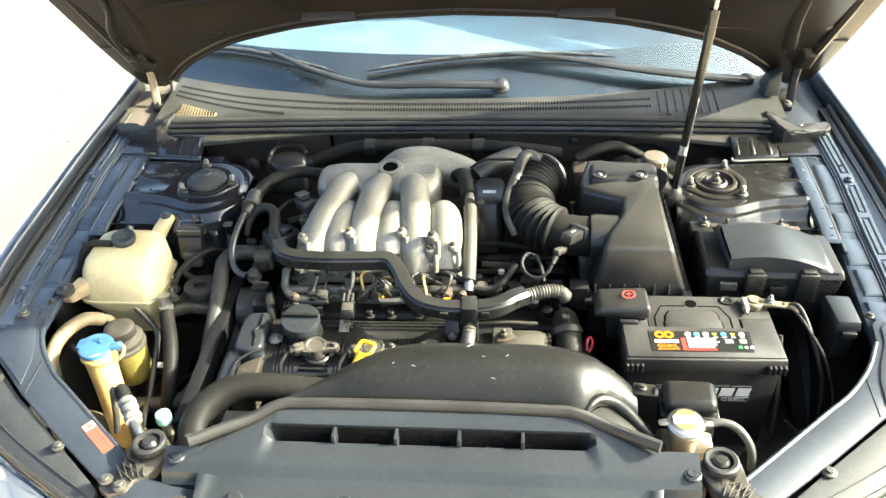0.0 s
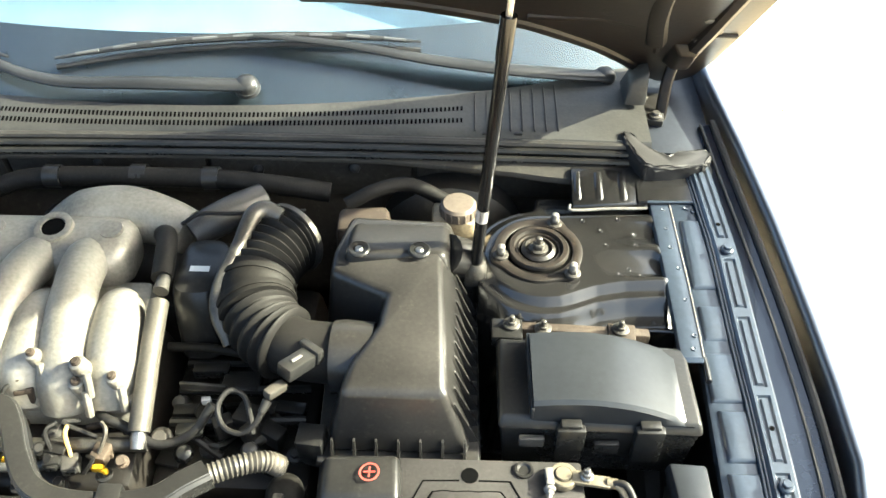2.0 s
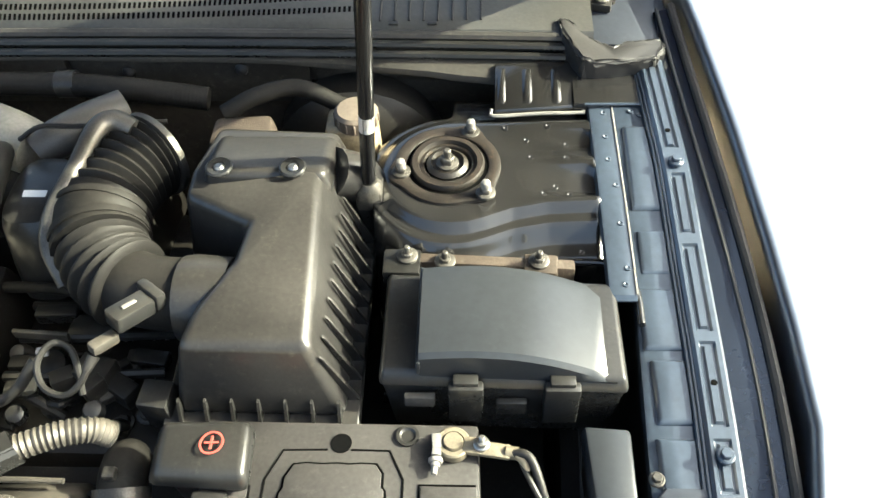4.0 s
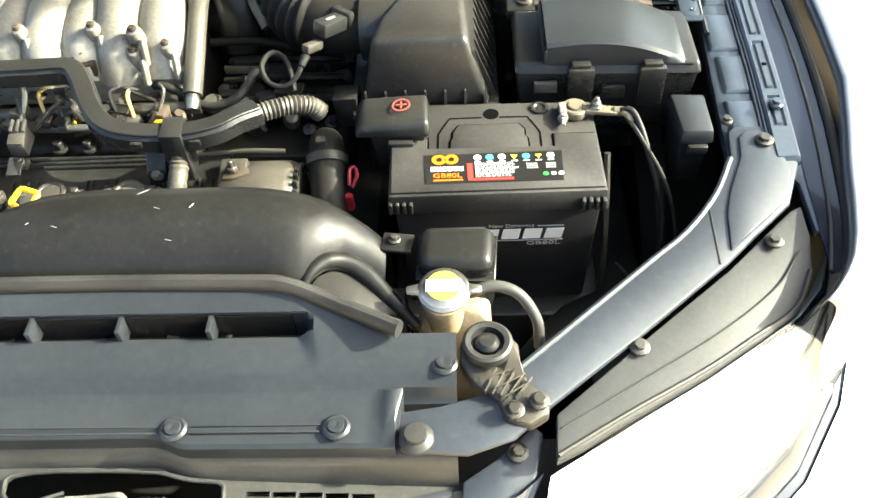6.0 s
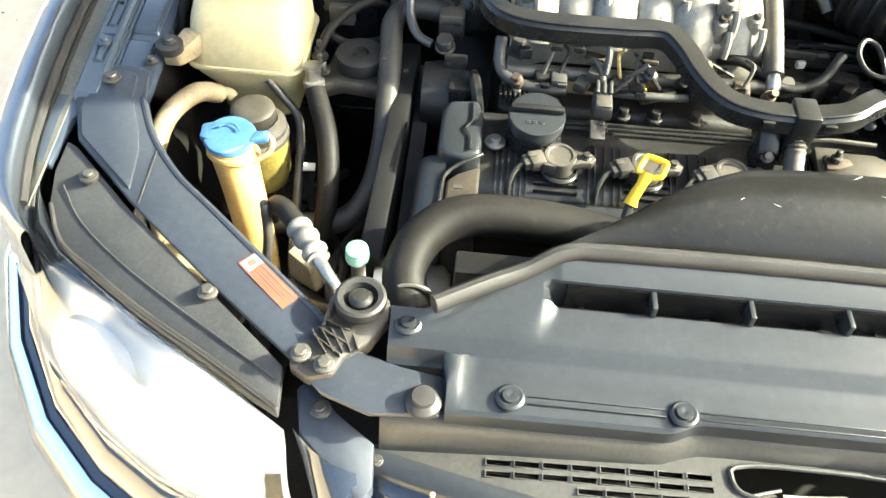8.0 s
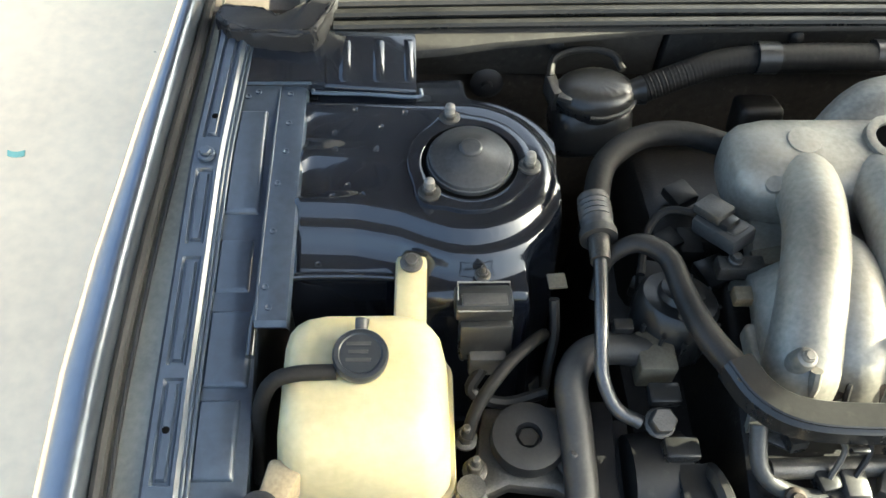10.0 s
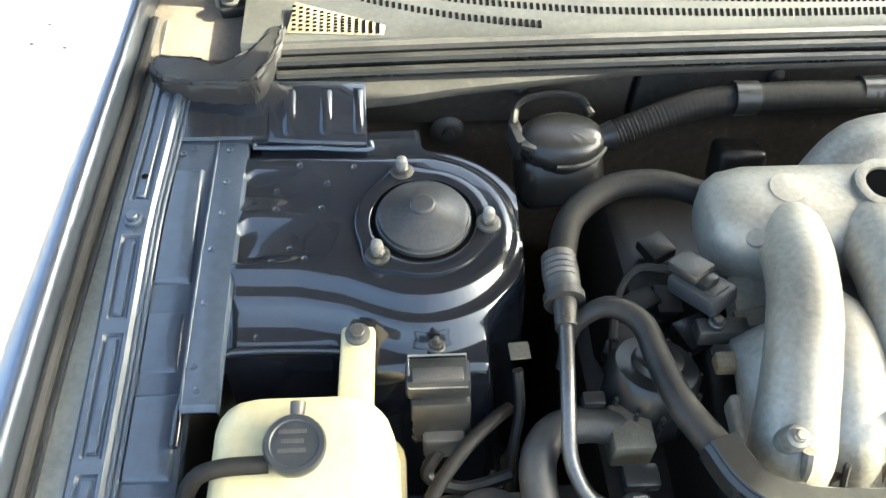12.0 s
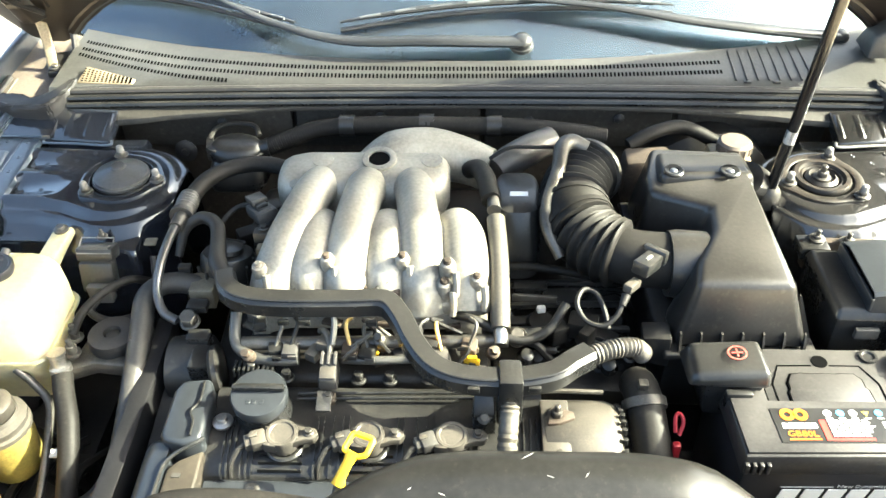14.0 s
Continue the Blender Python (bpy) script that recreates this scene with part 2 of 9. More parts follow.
# Near-black without sheen, paints the shade of holes, gaps and grooves.
VOID = mat("hole_shade_black", (0.004, 0.004, 0.004), 0.8, vary=0.1, scale=20, bump=0, spec=0.0)
FRIT = mat("black_glass_border", (0.008, 0.009, 0.011), 0.3, vary=0.1, scale=20, bump=0)
LENS_IN = mat("headlight_reflector", (0.80, 0.81, 0.83), 0.42, 0.35, vary=0.06, scale=10, bump=0.0)


def glass(name, color=(1, 1, 1), rough=0.02, film=0.0):
    m = bpy.data.materials.new(name)
    m.use_nodes = True
    b = m.node_tree.nodes["Principled BSDF"]
    b.inputs["Base Color"].default_value = (*color, 1)
    b.inputs["Roughness"].default_value = rough
    b.inputs["Transmission Weight"].default_value = 1.0
    b.inputs["IOR"].default_value = 1.5
    if film:
        # a thin uneven dusty film; its pale colour also imitates the sky's reflection
        n, l = m.node_tree.nodes, m.node_tree.links
        d, mx, nz, mr, geo = n.new("ShaderNodeBsdfDiffuse"), n.new("ShaderNodeMixShader"), n.new("ShaderNodeTexNoise"), n.new("ShaderNodeMapRange"), n.new("ShaderNodeNewGeometry")
        d.inputs["Color"].default_value = (0.50, 0.53, 0.56, 1)
        nz.inputs["Scale"].default_value, nz.inputs["Detail"].default_value = 9.0, 6
        l.new(geo.outputs["Position"], nz.inputs["Vector"])
        mr.inputs["From Min"].default_value, mr.inputs["From Max"].default_value = 0.3, 0.7
        mr.inputs["To Min"].default_value, mr.inputs["To Max"].default_value = film * 0.6, film * 1.4
        l.new(nz.outputs["Fac"], mr.inputs["Value"])
        l.new(mr.outputs[0], mx.inputs[0])
        l.new(b.outputs[0], mx.inputs[1])
        l.new(d.outputs[0], mx.inputs[2])
        l.new(mx.outputs[0], n["Material Output"].inputs["Surface"])
    return m


WINDSCREEN = glass("tinted_windscreen_glass", (0.50, 0.66, 0.78), 0.015, film=0.015)
LENS = glass("headlight_lens", (0.93, 0.94, 0.95), 0.05)


# ---- mesh tools ----
ORIGIN = {}


def thing(name, at, label, category, group="", kind=""):
    """A top-level thing: an Empty at its base."""
    ob = new(name)
    ob.empty_display_size = 0.05
    ob.location = at
    ORIGIN[ob] = Vector(at)
    return tagged(ob, label, category, group, kind)


def part(name, bm, material, parent=None, label="", flat=False, angle=38):
    """One mesh object under a thing or a part; bm is in world coordinates and is used up."""
    bmesh.ops.recalc_face_normals(bm, faces=bm.faces[:])
    c = Vector((0, 0, 0))
    for v in bm.verts:
        c += v.co
    c /= max(1, len(bm.verts))
    for v in bm.verts:
        v.co -= c
    me = bpy.data.meshes.new(name)
    bm.to_mesh(me)
    bm.free()
    me.materials.append(material)
    if not flat:
        me.polygons.foreach_set("use_smooth", [True] * len(me.polygons))
        me.set_sharp_from_angle(angle=radians(angle))
    ob = new(name, me)
    ORIGIN[ob] = c
    ob.parent = parent
    ob.location = c - (ORIGIN[parent] if parent else Vector((0, 0, 0)))
    return tagged(ob, label) if label else ob


def alike(src, at, parent, turn=0.0):
    """Another object on the same mesh, its centre at a place in the world."""
    ob = new(src.name.split(".")[0], src.data)
    ORIGIN[ob] = Vector(at)
    ob.parent = parent
    ob.location = Vector(at) - ORIGIN[parent]
    ob.rotation_euler = (0, 0, radians(turn))
    if src.get("label"):
        ob["label"] = src["label"]
    return ob


def join(*bms):
    out = bms[0]
    for b in bms[1:]:
        me = bpy.data.meshes.new("tmp")
        b.to_mesh(me)
        out.from_mesh(me)
        bpy.data.meshes.remove(me)
        b.free()
    return out


def rnd(bm, w, seg=2, angle=30):
    """Round the edges that are sharper than the angle."""
    if w > 0:
        edges = [e for e in bm.edges if len(e.link_faces) == 2 and e.calc_face_angle(0) > radians(angle)]
        bmesh.ops.bevel(bm, geom=edges, offset=w, segments=seg, affect="EDGES", profile=0.5, clamp_overlap=True)
    return bm


def hexa(low, high, w=0.0, seg=2):
    """A block on four lower and four upper corners, given in the same order round."""
    bm = bmesh.new()
    a = [bm.verts.new(p) for p in low]
    b = [bm.verts.new(p) for p in high]
    bm.faces.new(a[::-1])
    bm.faces.new(b)
    for i in range(4):
        j = (i + 1) % 4
        bm.faces.new((a[i], a[j], b[j], b[i]))
    bmesh.ops.recalc_face_normals(bm, faces=bm.faces[:])
    return rnd(bm, w, seg)


def box(c, s, w=0.0, seg=2, rz=0.0, rx=0.0, ry=0.0):
    x, y, z = s[0] / 2, s[1] / 2, s[2] / 2
    q = [(-x, -y), (x, -y), (x, y), (-x, y)]
    bm = hexa([(*p, -z) for p in q], [(*p, z) for p in q], w, seg)
    bm.transform(pose(*c, rx, ry, rz))
    return bm


def slab(poly, top, thick, w=0.0, seg=2):
    """A plate over an outline; top is a height or a function of x and y."""
    bm = bmesh.new()
    f = top if callable(top) else (lambda x, y: top)
    up = [bm.verts.new((x, y, f(x, y))) for x, y in poly]
    lo = [bm.verts.new((x, y, f(x, y) - thick)) for x, y in poly]
    bm.faces.new(up)
    bm.faces.new(lo[::-1])
    n = len(poly)
    for i in range(n):
        j = (i + 1) % n
        bm.faces.new((up[j], up[i], lo[i], lo[j]))
    bmesh.ops.recalc_face_normals(bm, faces=bm.faces[:])
    return rnd(bm, w, seg, 40)


def loft(rings, cap=True, closed=True):
    bm = bmesh.new()
    vs = [[bm.verts.new(p) for p in r] for r in rings]
    n = len(rings[0])
    for a, b in zip(vs, vs[1:]):
        for i in range(n if closed else n - 1):
            j = (i + 1) % n
            bm.faces.new((a[i], a[j], b[j], b[i]))
    if cap and closed:
        bm.faces.new(vs[0][::-1])
        bm.faces.new(vs[-1])
    bmesh.ops.recalc_face_normals(bm, faces=bm.faces[:])
    return bm


def curve(pts, k=6):
    """A smooth line through the points (Catmull-Rom)."""
    p = [Vector(q) for q in pts]
    p = [2 * p[0] - p[1]] + p + [2 * p[-1] - p[-2]]
    out = []
    for i in range(1, len(p) - 2):
        a, b, c, d = p[i - 1], p[i], p[i + 1], p[i + 2]
        for s in range(k):
            t = s / k
            out.append(0.5 * (2 * b + (c - a) * t + (2 * a - 5 * b + 4 * c - d) * t * t + (3 * b - a - 3 * c + d) * t ** 3))
    return out + [p[-2]]


def tube(pts, r, seg=12, k=6, flat=1.0, end=True):
    """A hose or pipe through the points; r is a radius, a list spread along it, or a function of 0..1."""
    line = curve(pts, k) if k else [Vector(p) for p in pts]
    m = len(line)
    rings = []
    t0 = (line[1] - line[0]).normalized()
    side = t0.cross(Vector((0, 0, 1)))
    side = (side if side.length > 0.05 else Vector((1, 0, 0))).normalized()
    for i, p in enumerate(line):
        t = (line[min(i + 1, m - 1)] - line[max(i - 1, 0)]).normalized()
        side = (side - t * side.dot(t)).normalized()
        up = side.cross(t)
        s = i / (m - 1)
        if callable(r):
            q = r(s)
        elif isinstance(r, (list, tuple)):
            f = s * (len(r) - 1)
            a = min(int(f), len(r) - 2)
            q = r[a] + (r[a + 1] - r[a]) * (f - a)
        else:
            q = r
        rings.append([p + side * math.cos(2 * math.pi * j / seg) * q + up * math.sin(2 * math.pi * j / seg) * q * flat for j in range(seg)])
    return loft(rings, end)


def lathe(prof, m, seg=24):
    """A turned body: (radius, height) pairs along z of the pose m."""
    rings = [[m @ Vector((max(r, 1e-4) * math.cos(2 * math.pi * j / seg), max(r, 1e-4) * math.sin(2 * math.pi * j / seg), z)) for j in range(seg)] for r, z in prof]
    if prof[0][0] > 0.002 and prof[-1][0] > 0.002:
        return loft(rings + rings[:1], False)
    return loft(rings)


def aim(at, way):
    """A pose at a place whose z looks along the way."""
    return Matrix.Translation(at) @ Vector(way).to_track_quat("Z", "Y").to_matrix().to_4x4()


def surf(rows, thick=0.003):
    """A thin shell over rows of points; thickness downwards."""
    bm = bmesh.new()
    up = [[bm.verts.new(p) for p in r] for r in rows]
    lo = [[bm.verts.new(Vector(p) - Vector((0, 0, thick))) for p in r] for r in rows]
    a, b = len(rows), len(rows[0])
    for i in range(a - 1):
        for j in range(b - 1):
            bm.faces.new((up[i][j], up[i][j + 1], up[i + 1][j + 1], up[i + 1][j]))
            bm.faces.new((lo[i][j], lo[i + 1][j], lo[i + 1][j + 1], lo[i][j + 1]))
    for i in range(a - 1):
        bm.faces.new((up[i][0], up[i + 1][0], lo[i + 1][0], lo[i][0]))
        bm.faces.new((up[i][-1], lo[i][-1], lo[i + 1][-1], up[i + 1][-1]))
    for j in range(b - 1):
        bm.faces.new((up[0][j], lo[0][j], lo[0][j + 1], up[0][j + 1]))
        bm.faces.new((up[-1][j], up[-1][j + 1], lo[-1][j + 1], lo[-1][j]))
    bmesh.ops.recalc_face_normals(bm, faces=bm.faces[:])
    return bm


def bolt(at, way=(0, 0, 1), r=0.007, washer=1.5, tall=0.006, stud=0.0):
    """A flanged hexagon bolt, or a nut with its stud."""
    r, washer = r * 0.82, min(washer, 1.7)
    m = aim(at, way)
    out = lathe([(0, -0.002), (r * washer, -0.002), (r * washer, 0.001), (r * washer * 0.85, 0.002), (0, 0.002)], m, 16)
    out = join(out, rnd(lathe([(0, 0.001), (r, 0.001), (r, tall), (0, tall)], m, 6), r * 0.12, 1))
    if stud:
        out = join(out, lathe([(0, tall), (r * 0.5, tall), (r * 0.5, tall + stud), (r * 0.35, tall + stud + 0.001), (0, tall + stud + 0.001)], m, 10))
    return out


def writing(text, size, m, material, parent, name="lettering", width=None):
    """Raised letters on the pose m (x along the line, y up), as a thin mesh."""
    cu = bpy.data.curves.new(name, "FONT")
    cu.body, cu.size, cu.extrude, cu.align_x, cu.align_y = text, size, 0.0003, "CENTER", "CENTER"
    cu.resolution_u = 2
    tmp = new("tmp", cu)
    me = bpy.data.meshes.new_from_object(tmp.evaluated_get(bpy.context.evaluated_depsgraph_get()))
    bpy.data.objects.remove(tmp)
    bm = bmesh.new()
    bm.from_mesh(me)
    bpy.data.meshes.remove(me)
    if width:
        xs = [v.co.x for v in bm.verts]
        k = width / (max(xs) - min(xs))
        for v in bm.verts:
            v.co.x *= k
    bm.transform(m)
    return part(name, bm, material, parent, flat=True)


def lumpy(bm, amp, seed, cuts=3):
    """Uneven, like foam or sealant: cut the edges and shift the points a little."""
    bmesh.ops.subdivide_edges(bm, edges=bm.edges[:], cuts=cuts, use_grid_fill=True)
    rl = random.Random(seed)
    for v in bm.verts:
        v.co += Vector((rl.uniform(-1, 1), rl.uniform(-1, 1), rl.uniform(-1, 1))) * amp
    return bm


def lerp(a, b, t):
    return a + (b - a) * t


def along(table, v):
    """Piecewise linear reading of (key, value) pairs."""
    return float(np.interp(v, [a for a, _ in table], [b for _, b in table]))


# ---- ground ----
gb = bmesh.new()
GR = 400.0
gv = [gb.verts.new(p) for p in ((-GR, -GR, 0), (GR, -GR, 0), (GR, GR, 0), (-GR, GR, 0))]
gb.faces.new(gv)
ground = part("ground", gb, CONCRETE, None, flat=True)
tagged(ground, "pale sunlit concrete yard with faint stains", "ground", kind="structure")

rg = random.Random(21)
lv, lf = [], []
for i in range(520):
    x, y = rg.choice((-1, 1)) * rg.uniform(0.92, 3.2), rg.uniform(-0.6, 4.0)
    r, k = rg.uniform(0.002, 0.007), len(lv)
    for j in range(5):
        a = 2 * math.pi * j / 5 + rg.uniform(-0.4, 0.4)
        lv.append((x + r * math.cos(a), y + r * 0.7 * math.sin(a), 0.001))
    lv.append((x + rg.uniform(-0.3, 0.3) * r, y, 0.001 + r * 0.7))
    lf += [(k + j, k + (j + 1) % 5, k + 5) for j in range(5)]
lm = bpy.data.meshes.new("ground_litter")
lm.from_pydata(lv, [], lf)
lm.materials.append(LITTER)
tagged(new("ground_litter", lm), "scattered small stones and dry scraps on the concrete", "litter", kind="stuff")

scrap = tagged(part("plastic_scrap", surf([[(-1.508 + 0.020 * u, 2.285 + 0.006 * v + 0.004 * u * u, 0.004 + 0.003 * v + 0.002 * u * u) for v in (-1, 0, 1)] for u in (-1, -0.5, 0, 0.5, 1)], 0.002), GREEN, None), "small bent green plastic scrap on the concrete", "scrap")

# ---- car body ----
car = thing("car", (0, 1.6, 0), "dark navy sedan with its bonnet open", "car")
RAIL_Z = [(0.86, 0.79), (0.95, 0.803), (1.05, 0.82), (1.13, 0.83), (1.33, 0.85), (1.46, 0.874), (1.66, 0.90), (1.9, 0.93)]
GAP_X = [(0.83, 0.745), (0.86, 0.770), (0.89, 0.788), (0.96, 0.805), (1.05, 0.815), (1.15, 0.822), (1.27, 0.823), (1.36, 0.818), (1.45, 0.810), (1.54, 0.801), (1.7, 0.788), (1.9, 0.776), (2.4, 0.79)]
CREST_WIDTH = [(1.27, 1.0), (1.41, 0.9), (1.54, 0.70), (1.7, 0.52), (1.9, 0.50), (2.4, 0.9)]


def rail(y):
    return along(RAIL_Z, y)


def gap(y):
    return along(GAP_X, y)


def fender(s):
    ys = [0.845, 0.86, 0.88, 0.90, 0.93, 0.97, 1.02, 1.08, 1.15, 1.25, 1.35, 1.5, 1.65, 1.8, 2.0, 2.4]
    sec = [(0.014, -0.10), (0.012, -0.014), (0.0125, -0.008), (0.0135, -0.0045), (0.0155, -0.0018), (0.018, -0.0004), (0.021, 0.0), (0.025, -0.0008), (0.031, -0.0026), (0.038, -0.0052), (0.045, -0.0082), (0.051, -0.0115), (0.056, -0.016), (0.0595, -0.022), (0.062, -0.031), (0.0635, -0.045), (0.0645, -0.065), (0.065, -0.10), (0.065, -0.20), (0.066, -0.35), (0.055, -0.6)]
    rows = []
    for y in ys:
        z = rail(y) + 0.026
        k = min(1.0, (y - 0.80) / 0.12)
        flare = 0.019 * min(1, max(0, (y - 1.0) / 0.15)) * min(1, max(0, (1.9 - y) / 0.3)) if s > 0 else 0.0
        w, out = along(CREST_WIDTH, y) * (1.0 if s > 0 else 0.80) + 22 * flare, (0.826 if s > 0 else 0.815) + min(0.055, 0.065 * k)
        rows.append([(s * lerp(gap(y) + flare + (dx if dx < 0.02 else 0.02 + (dx - 0.02) * w) * k, max(out, gap(y) + dx * k), min(1, max(0, (-0.09 - dz) / 0.2))), y, z + dz) for dx, dz in sec])
    bm = surf(rows, 0.0015)
    return part("fender", bm, PAINT, car, "glossy dark navy front wing", angle=75)


RAIL_X = [(1.04, 0.777), (1.2, 0.7815), (1.33, 0.7815), (1.467, 0.7785), (1.54, 0.774), (1.64, 0.767)]


def rail_x(y):
    return along(RAIL_X, y)


def inner_side(s):
    """The flange beside the wing, the slotted rail and the stepped inner panel."""
    ys = [0.90, 0.96, 1.02, 1.1, 1.2, 1.3, 1.4, 1.5, 1.6, 1.72]
    # Right flange is navy: the shade beside the wing is put into its colour.
    part("wing_flange", surf([[(s * lerp(rail_x(y) + 0.0155, gap(y) + (0.008 if s < 0 else 0.017), t), y, rail(y) - 0.004 + (-0.007 if s < 0 else 0.007) * t) for t in (0, 0.15, 0.3, 0.7, 0.9, 1)] for y in ys], 0.004), FLANGE if s < 0 else NAVY, car, "dusty grey wing flange" if s < 0 else "wing flange darkened to navy for its shade")
    part("gap_seal", tube([(s * (gap(y) + (0.008 if s < 0 else 0.016)), y, rail(y) + (-0.004 if s < 0 else 0.006)) for y in ys], 0.0055, 8, 2), RUBBER, car, "black rubber seal")
    part("flange_bead", tube([(s * (gap(y) - 0.001), y, rail(y) + (-0.0085 if s < 0 else 0.001)) for y in ys], 0.0022, 6, 2), RUBBER, car)
    slots = ((1.10, 1.148), (1.162, 1.248), (1.262, 1.362), (1.377, 1.452), (1.49, 1.622))
    ry = sorted({1.042, 1.052, 1.07, 1.635, 1.645} | {round(e + d, 4) for q in slots for e, d in ((q[0], -0.0015), (q[0], 0), (q[0], 0.0025), (q[0], 0.004), (q[1], -0.004), (q[1], -0.0025), (q[1], 0), (q[1], 0.0015))})
    rl = []
    for y in ry:
        end = any(q[0] - 1e-6 <= y <= q[0] + 0.0026 or q[1] - 0.0026 <= y <= q[1] + 1e-6 for q in slots)
        inside = any(q[0] - 1e-6 <= y <= q[1] + 1e-6 for q in slots)
        g, c = (0.0032 if inside else 0.0), (0.0032 if end else 0.0)
        rl.append([(s * (rail_x(y) + u), y, rail(y) + 0.003 - d - (0.012 if y in (1.042, 1.645) else 0)) for u, d in ((-0.0165, 0.013), (-0.0155, 0.003), (-0.0125, 0), (-0.0095, 0), (-0.0072, g), (-0.0057, g), (-0.0042, c), (0.0022, c), (0.0037, g), (0.0052, g), (0.0072, 0), (0.0115, 0), (0.0145, 0.003), (0.0155, 0.015))])
    r = part("wing_rail", surf(rl, 0.003), PANEL_PAINT, car, "painted wing mounting rail with pressed slots")
    for u, dz in ((-0.0170, -0.003), (-0.0205, -0.006)):
        part("rail_lip", tube([(s * (rail_x(y) + u), y, rail(y) + dz) for y in (1.05, 1.2, 1.33, 1.467, 1.54, 1.63)], 0.0020, 6, 3), PANEL_PAINT, r)
    for y in (1.205, 1.325, 1.514):
        part("rail_hole", lathe([(0, 0), (0.0032, 0), (0.0032, 0.0006), (0, 0.0006)], aim((s * (rail_x(y) - 0.001), y, rail(y) + 0.0030), (0, 0, 1)), 12), VOID, r)
    part("rail_front", slab([(s * x, y) for x, y in ((0.789, 0.955), (0.806, 0.958), (0.812, 1.0), (0.812, 1.055), (0.762, 1.055), (0.784, 1.02))], lambda x, y: rail(y) - 0.006, 0.01, 0.002), PANEL_PAINT, car, "navy front end of the rail")
    # seam strip over the joint of the inner panels, with spot welds
    sy = [1.296, 1.300, 1.34, 1.42, 1.49, 1.566, 1.570]
    st = part("seam_strip", surf([[(s * (x + 0.006 * (1.56 - y)), y, along(STRIP_Z, y) - d - (0.004 if k in (0, 6) else 0)) for x, d in ((0.688, 0.006), (0.690, 0.001), (0.694, 0), (0.7145, 0), (0.7175, 0.0005), (0.7195, 0.006))] for k, y in enumerate(sy)], 0.002), PANEL_PAINT, car, "navy seam strip with spot welds")
    part("strip_edge", tube([(s * (0.7170 + 0.006 * (1.56 - y)), y, along(STRIP_Z, y) + 0.0002) for y in sy[1:-1]], 0.0013, 6, 3), PANEL_PAINT if s < 0 else CRIMP, st, "" if s < 0 else "pale worn sealant along the strip's edge")
    weld = None
    for x, y in ((0.706, 1.555), (0.705, 1.516), (0.705, 1.480), (0.710, 1.441), (0.710, 1.388), (0.712, 1.331), (0.708, 1.312), (0.738, 1.556), (0.748, 1.550)):
        at = (s * x, y, (along(STRIP_Z, y) if x < 0.72 else rail(y) - 0.0095) + 0.0002)
        if weld is None:
            weld = part("spot_weld", lathe([(0.0012, -0.001), (0.0034, -0.001), (0.0034, 0.0003), (0.0024, 0.0005), (0.0016, 0.0001), (0.0012, -0.0003)], aim(at, (0, 0, 1)), 12), PANEL_PAINT, st)
        else:
            alike(weld, at, st)
    for y in (1.132, 1.467):
        part("bolt", bolt((s * (rail_x(y) - 0.001), y, rail(y) + 0.006), r=0.007), PANEL_PAINT, r, "painted flange bolt")
    # inner panel: a sheet with shallow raised fields
    edge_x = [(1.03, 0.712), (1.12, 0.712), (1.22, 0.716), (1.30, 0.719), (1.6, 0.714)]
    yy = [1.04, 1.1, 1.2, 1.3, 1.4, 1.5, 1.568]
    pn = part("inner_panel", surf([[(s * x, y, rail(y) - 0.0105 - d) for x, d in ((rail_x(y) - 0.0165, 0), (0.745, 0), (along(edge_x, y) + 0.006, 0), (along(edge_x, y) + 0.001, 0.002), (along(edge_x, y), 0.008))] for y in yy], 0.006), PANEL_PAINT, car, "stepped navy inner wing panel")
    for y0, y1, dx in ((1.06, 1.155, 0.002), (1.168, 1.236, 0.006), (1.246, 1.318, 0.002), (1.334, 1.388, 0.008), (1.414, 1.532, 0.006)):
        rows = []
        for k, y in enumerate((y0, y0 + 0.0022, y0 + 0.005, (y0 + y1) / 2, y1 - 0.005, y1 - 0.0022, y1)):
            a, b, e = 0.7195 + dx, rail_x(y) - 0.021, 0.0045 if k in (0, 6) else 0.0012 if k in (1, 5) else 0
            rows.append([(s * x, y, rail(y) - 0.0063 - max(d, e)) for x, d in ((a, 0.0045), (a + 0.0022, 0.0012), (a + 0.005, 0), ((a + b) / 2, 0), (b - 0.003, 0), (b, 0.003))])
        part("raised_field", surf(rows, 0.004), PANEL_PAINT, pn)
    wall = [[(s * (along(edge_x, y) + (0.004 if z > 0.7 else -0.03)), y, z if z < 0.79 else rail(y) - 0.016) for z in (0.8, 0.72, 0.55, 0.3)] for y in (0.86, 1.0, 1.1, 1.2, 1.3, 1.4, 1.5, 1.6, 1.72)]
    part("apron_wall", surf(wall, 0.004), DARK, car, "dark apron wall below the wing")
    # sheet under the cowl's corner
    cn = part("corner_sheet", surf([[(s * lerp(0.672, rail_x(y) - 0.017, t), y, z - (0.004 if k == 0 else 0)) for t in (0, 0.3, 0.7, 1)] for k, (y, z) in enumerate(((1.564, 0.8785), (1.566, 0.8815), (1.60, 0.887), (1.645, 0.893)))], 0.005), TOWER if s < 0 else OLD_TOWER, car, "navy corner sheet below the cowl")
    part("sheet_edge", tube([(s * x, 1.565, 0.8805) for x in (0.752, 0.72, 0.685)], 0.0017, 6, 2), PANEL_PAINT, cn)


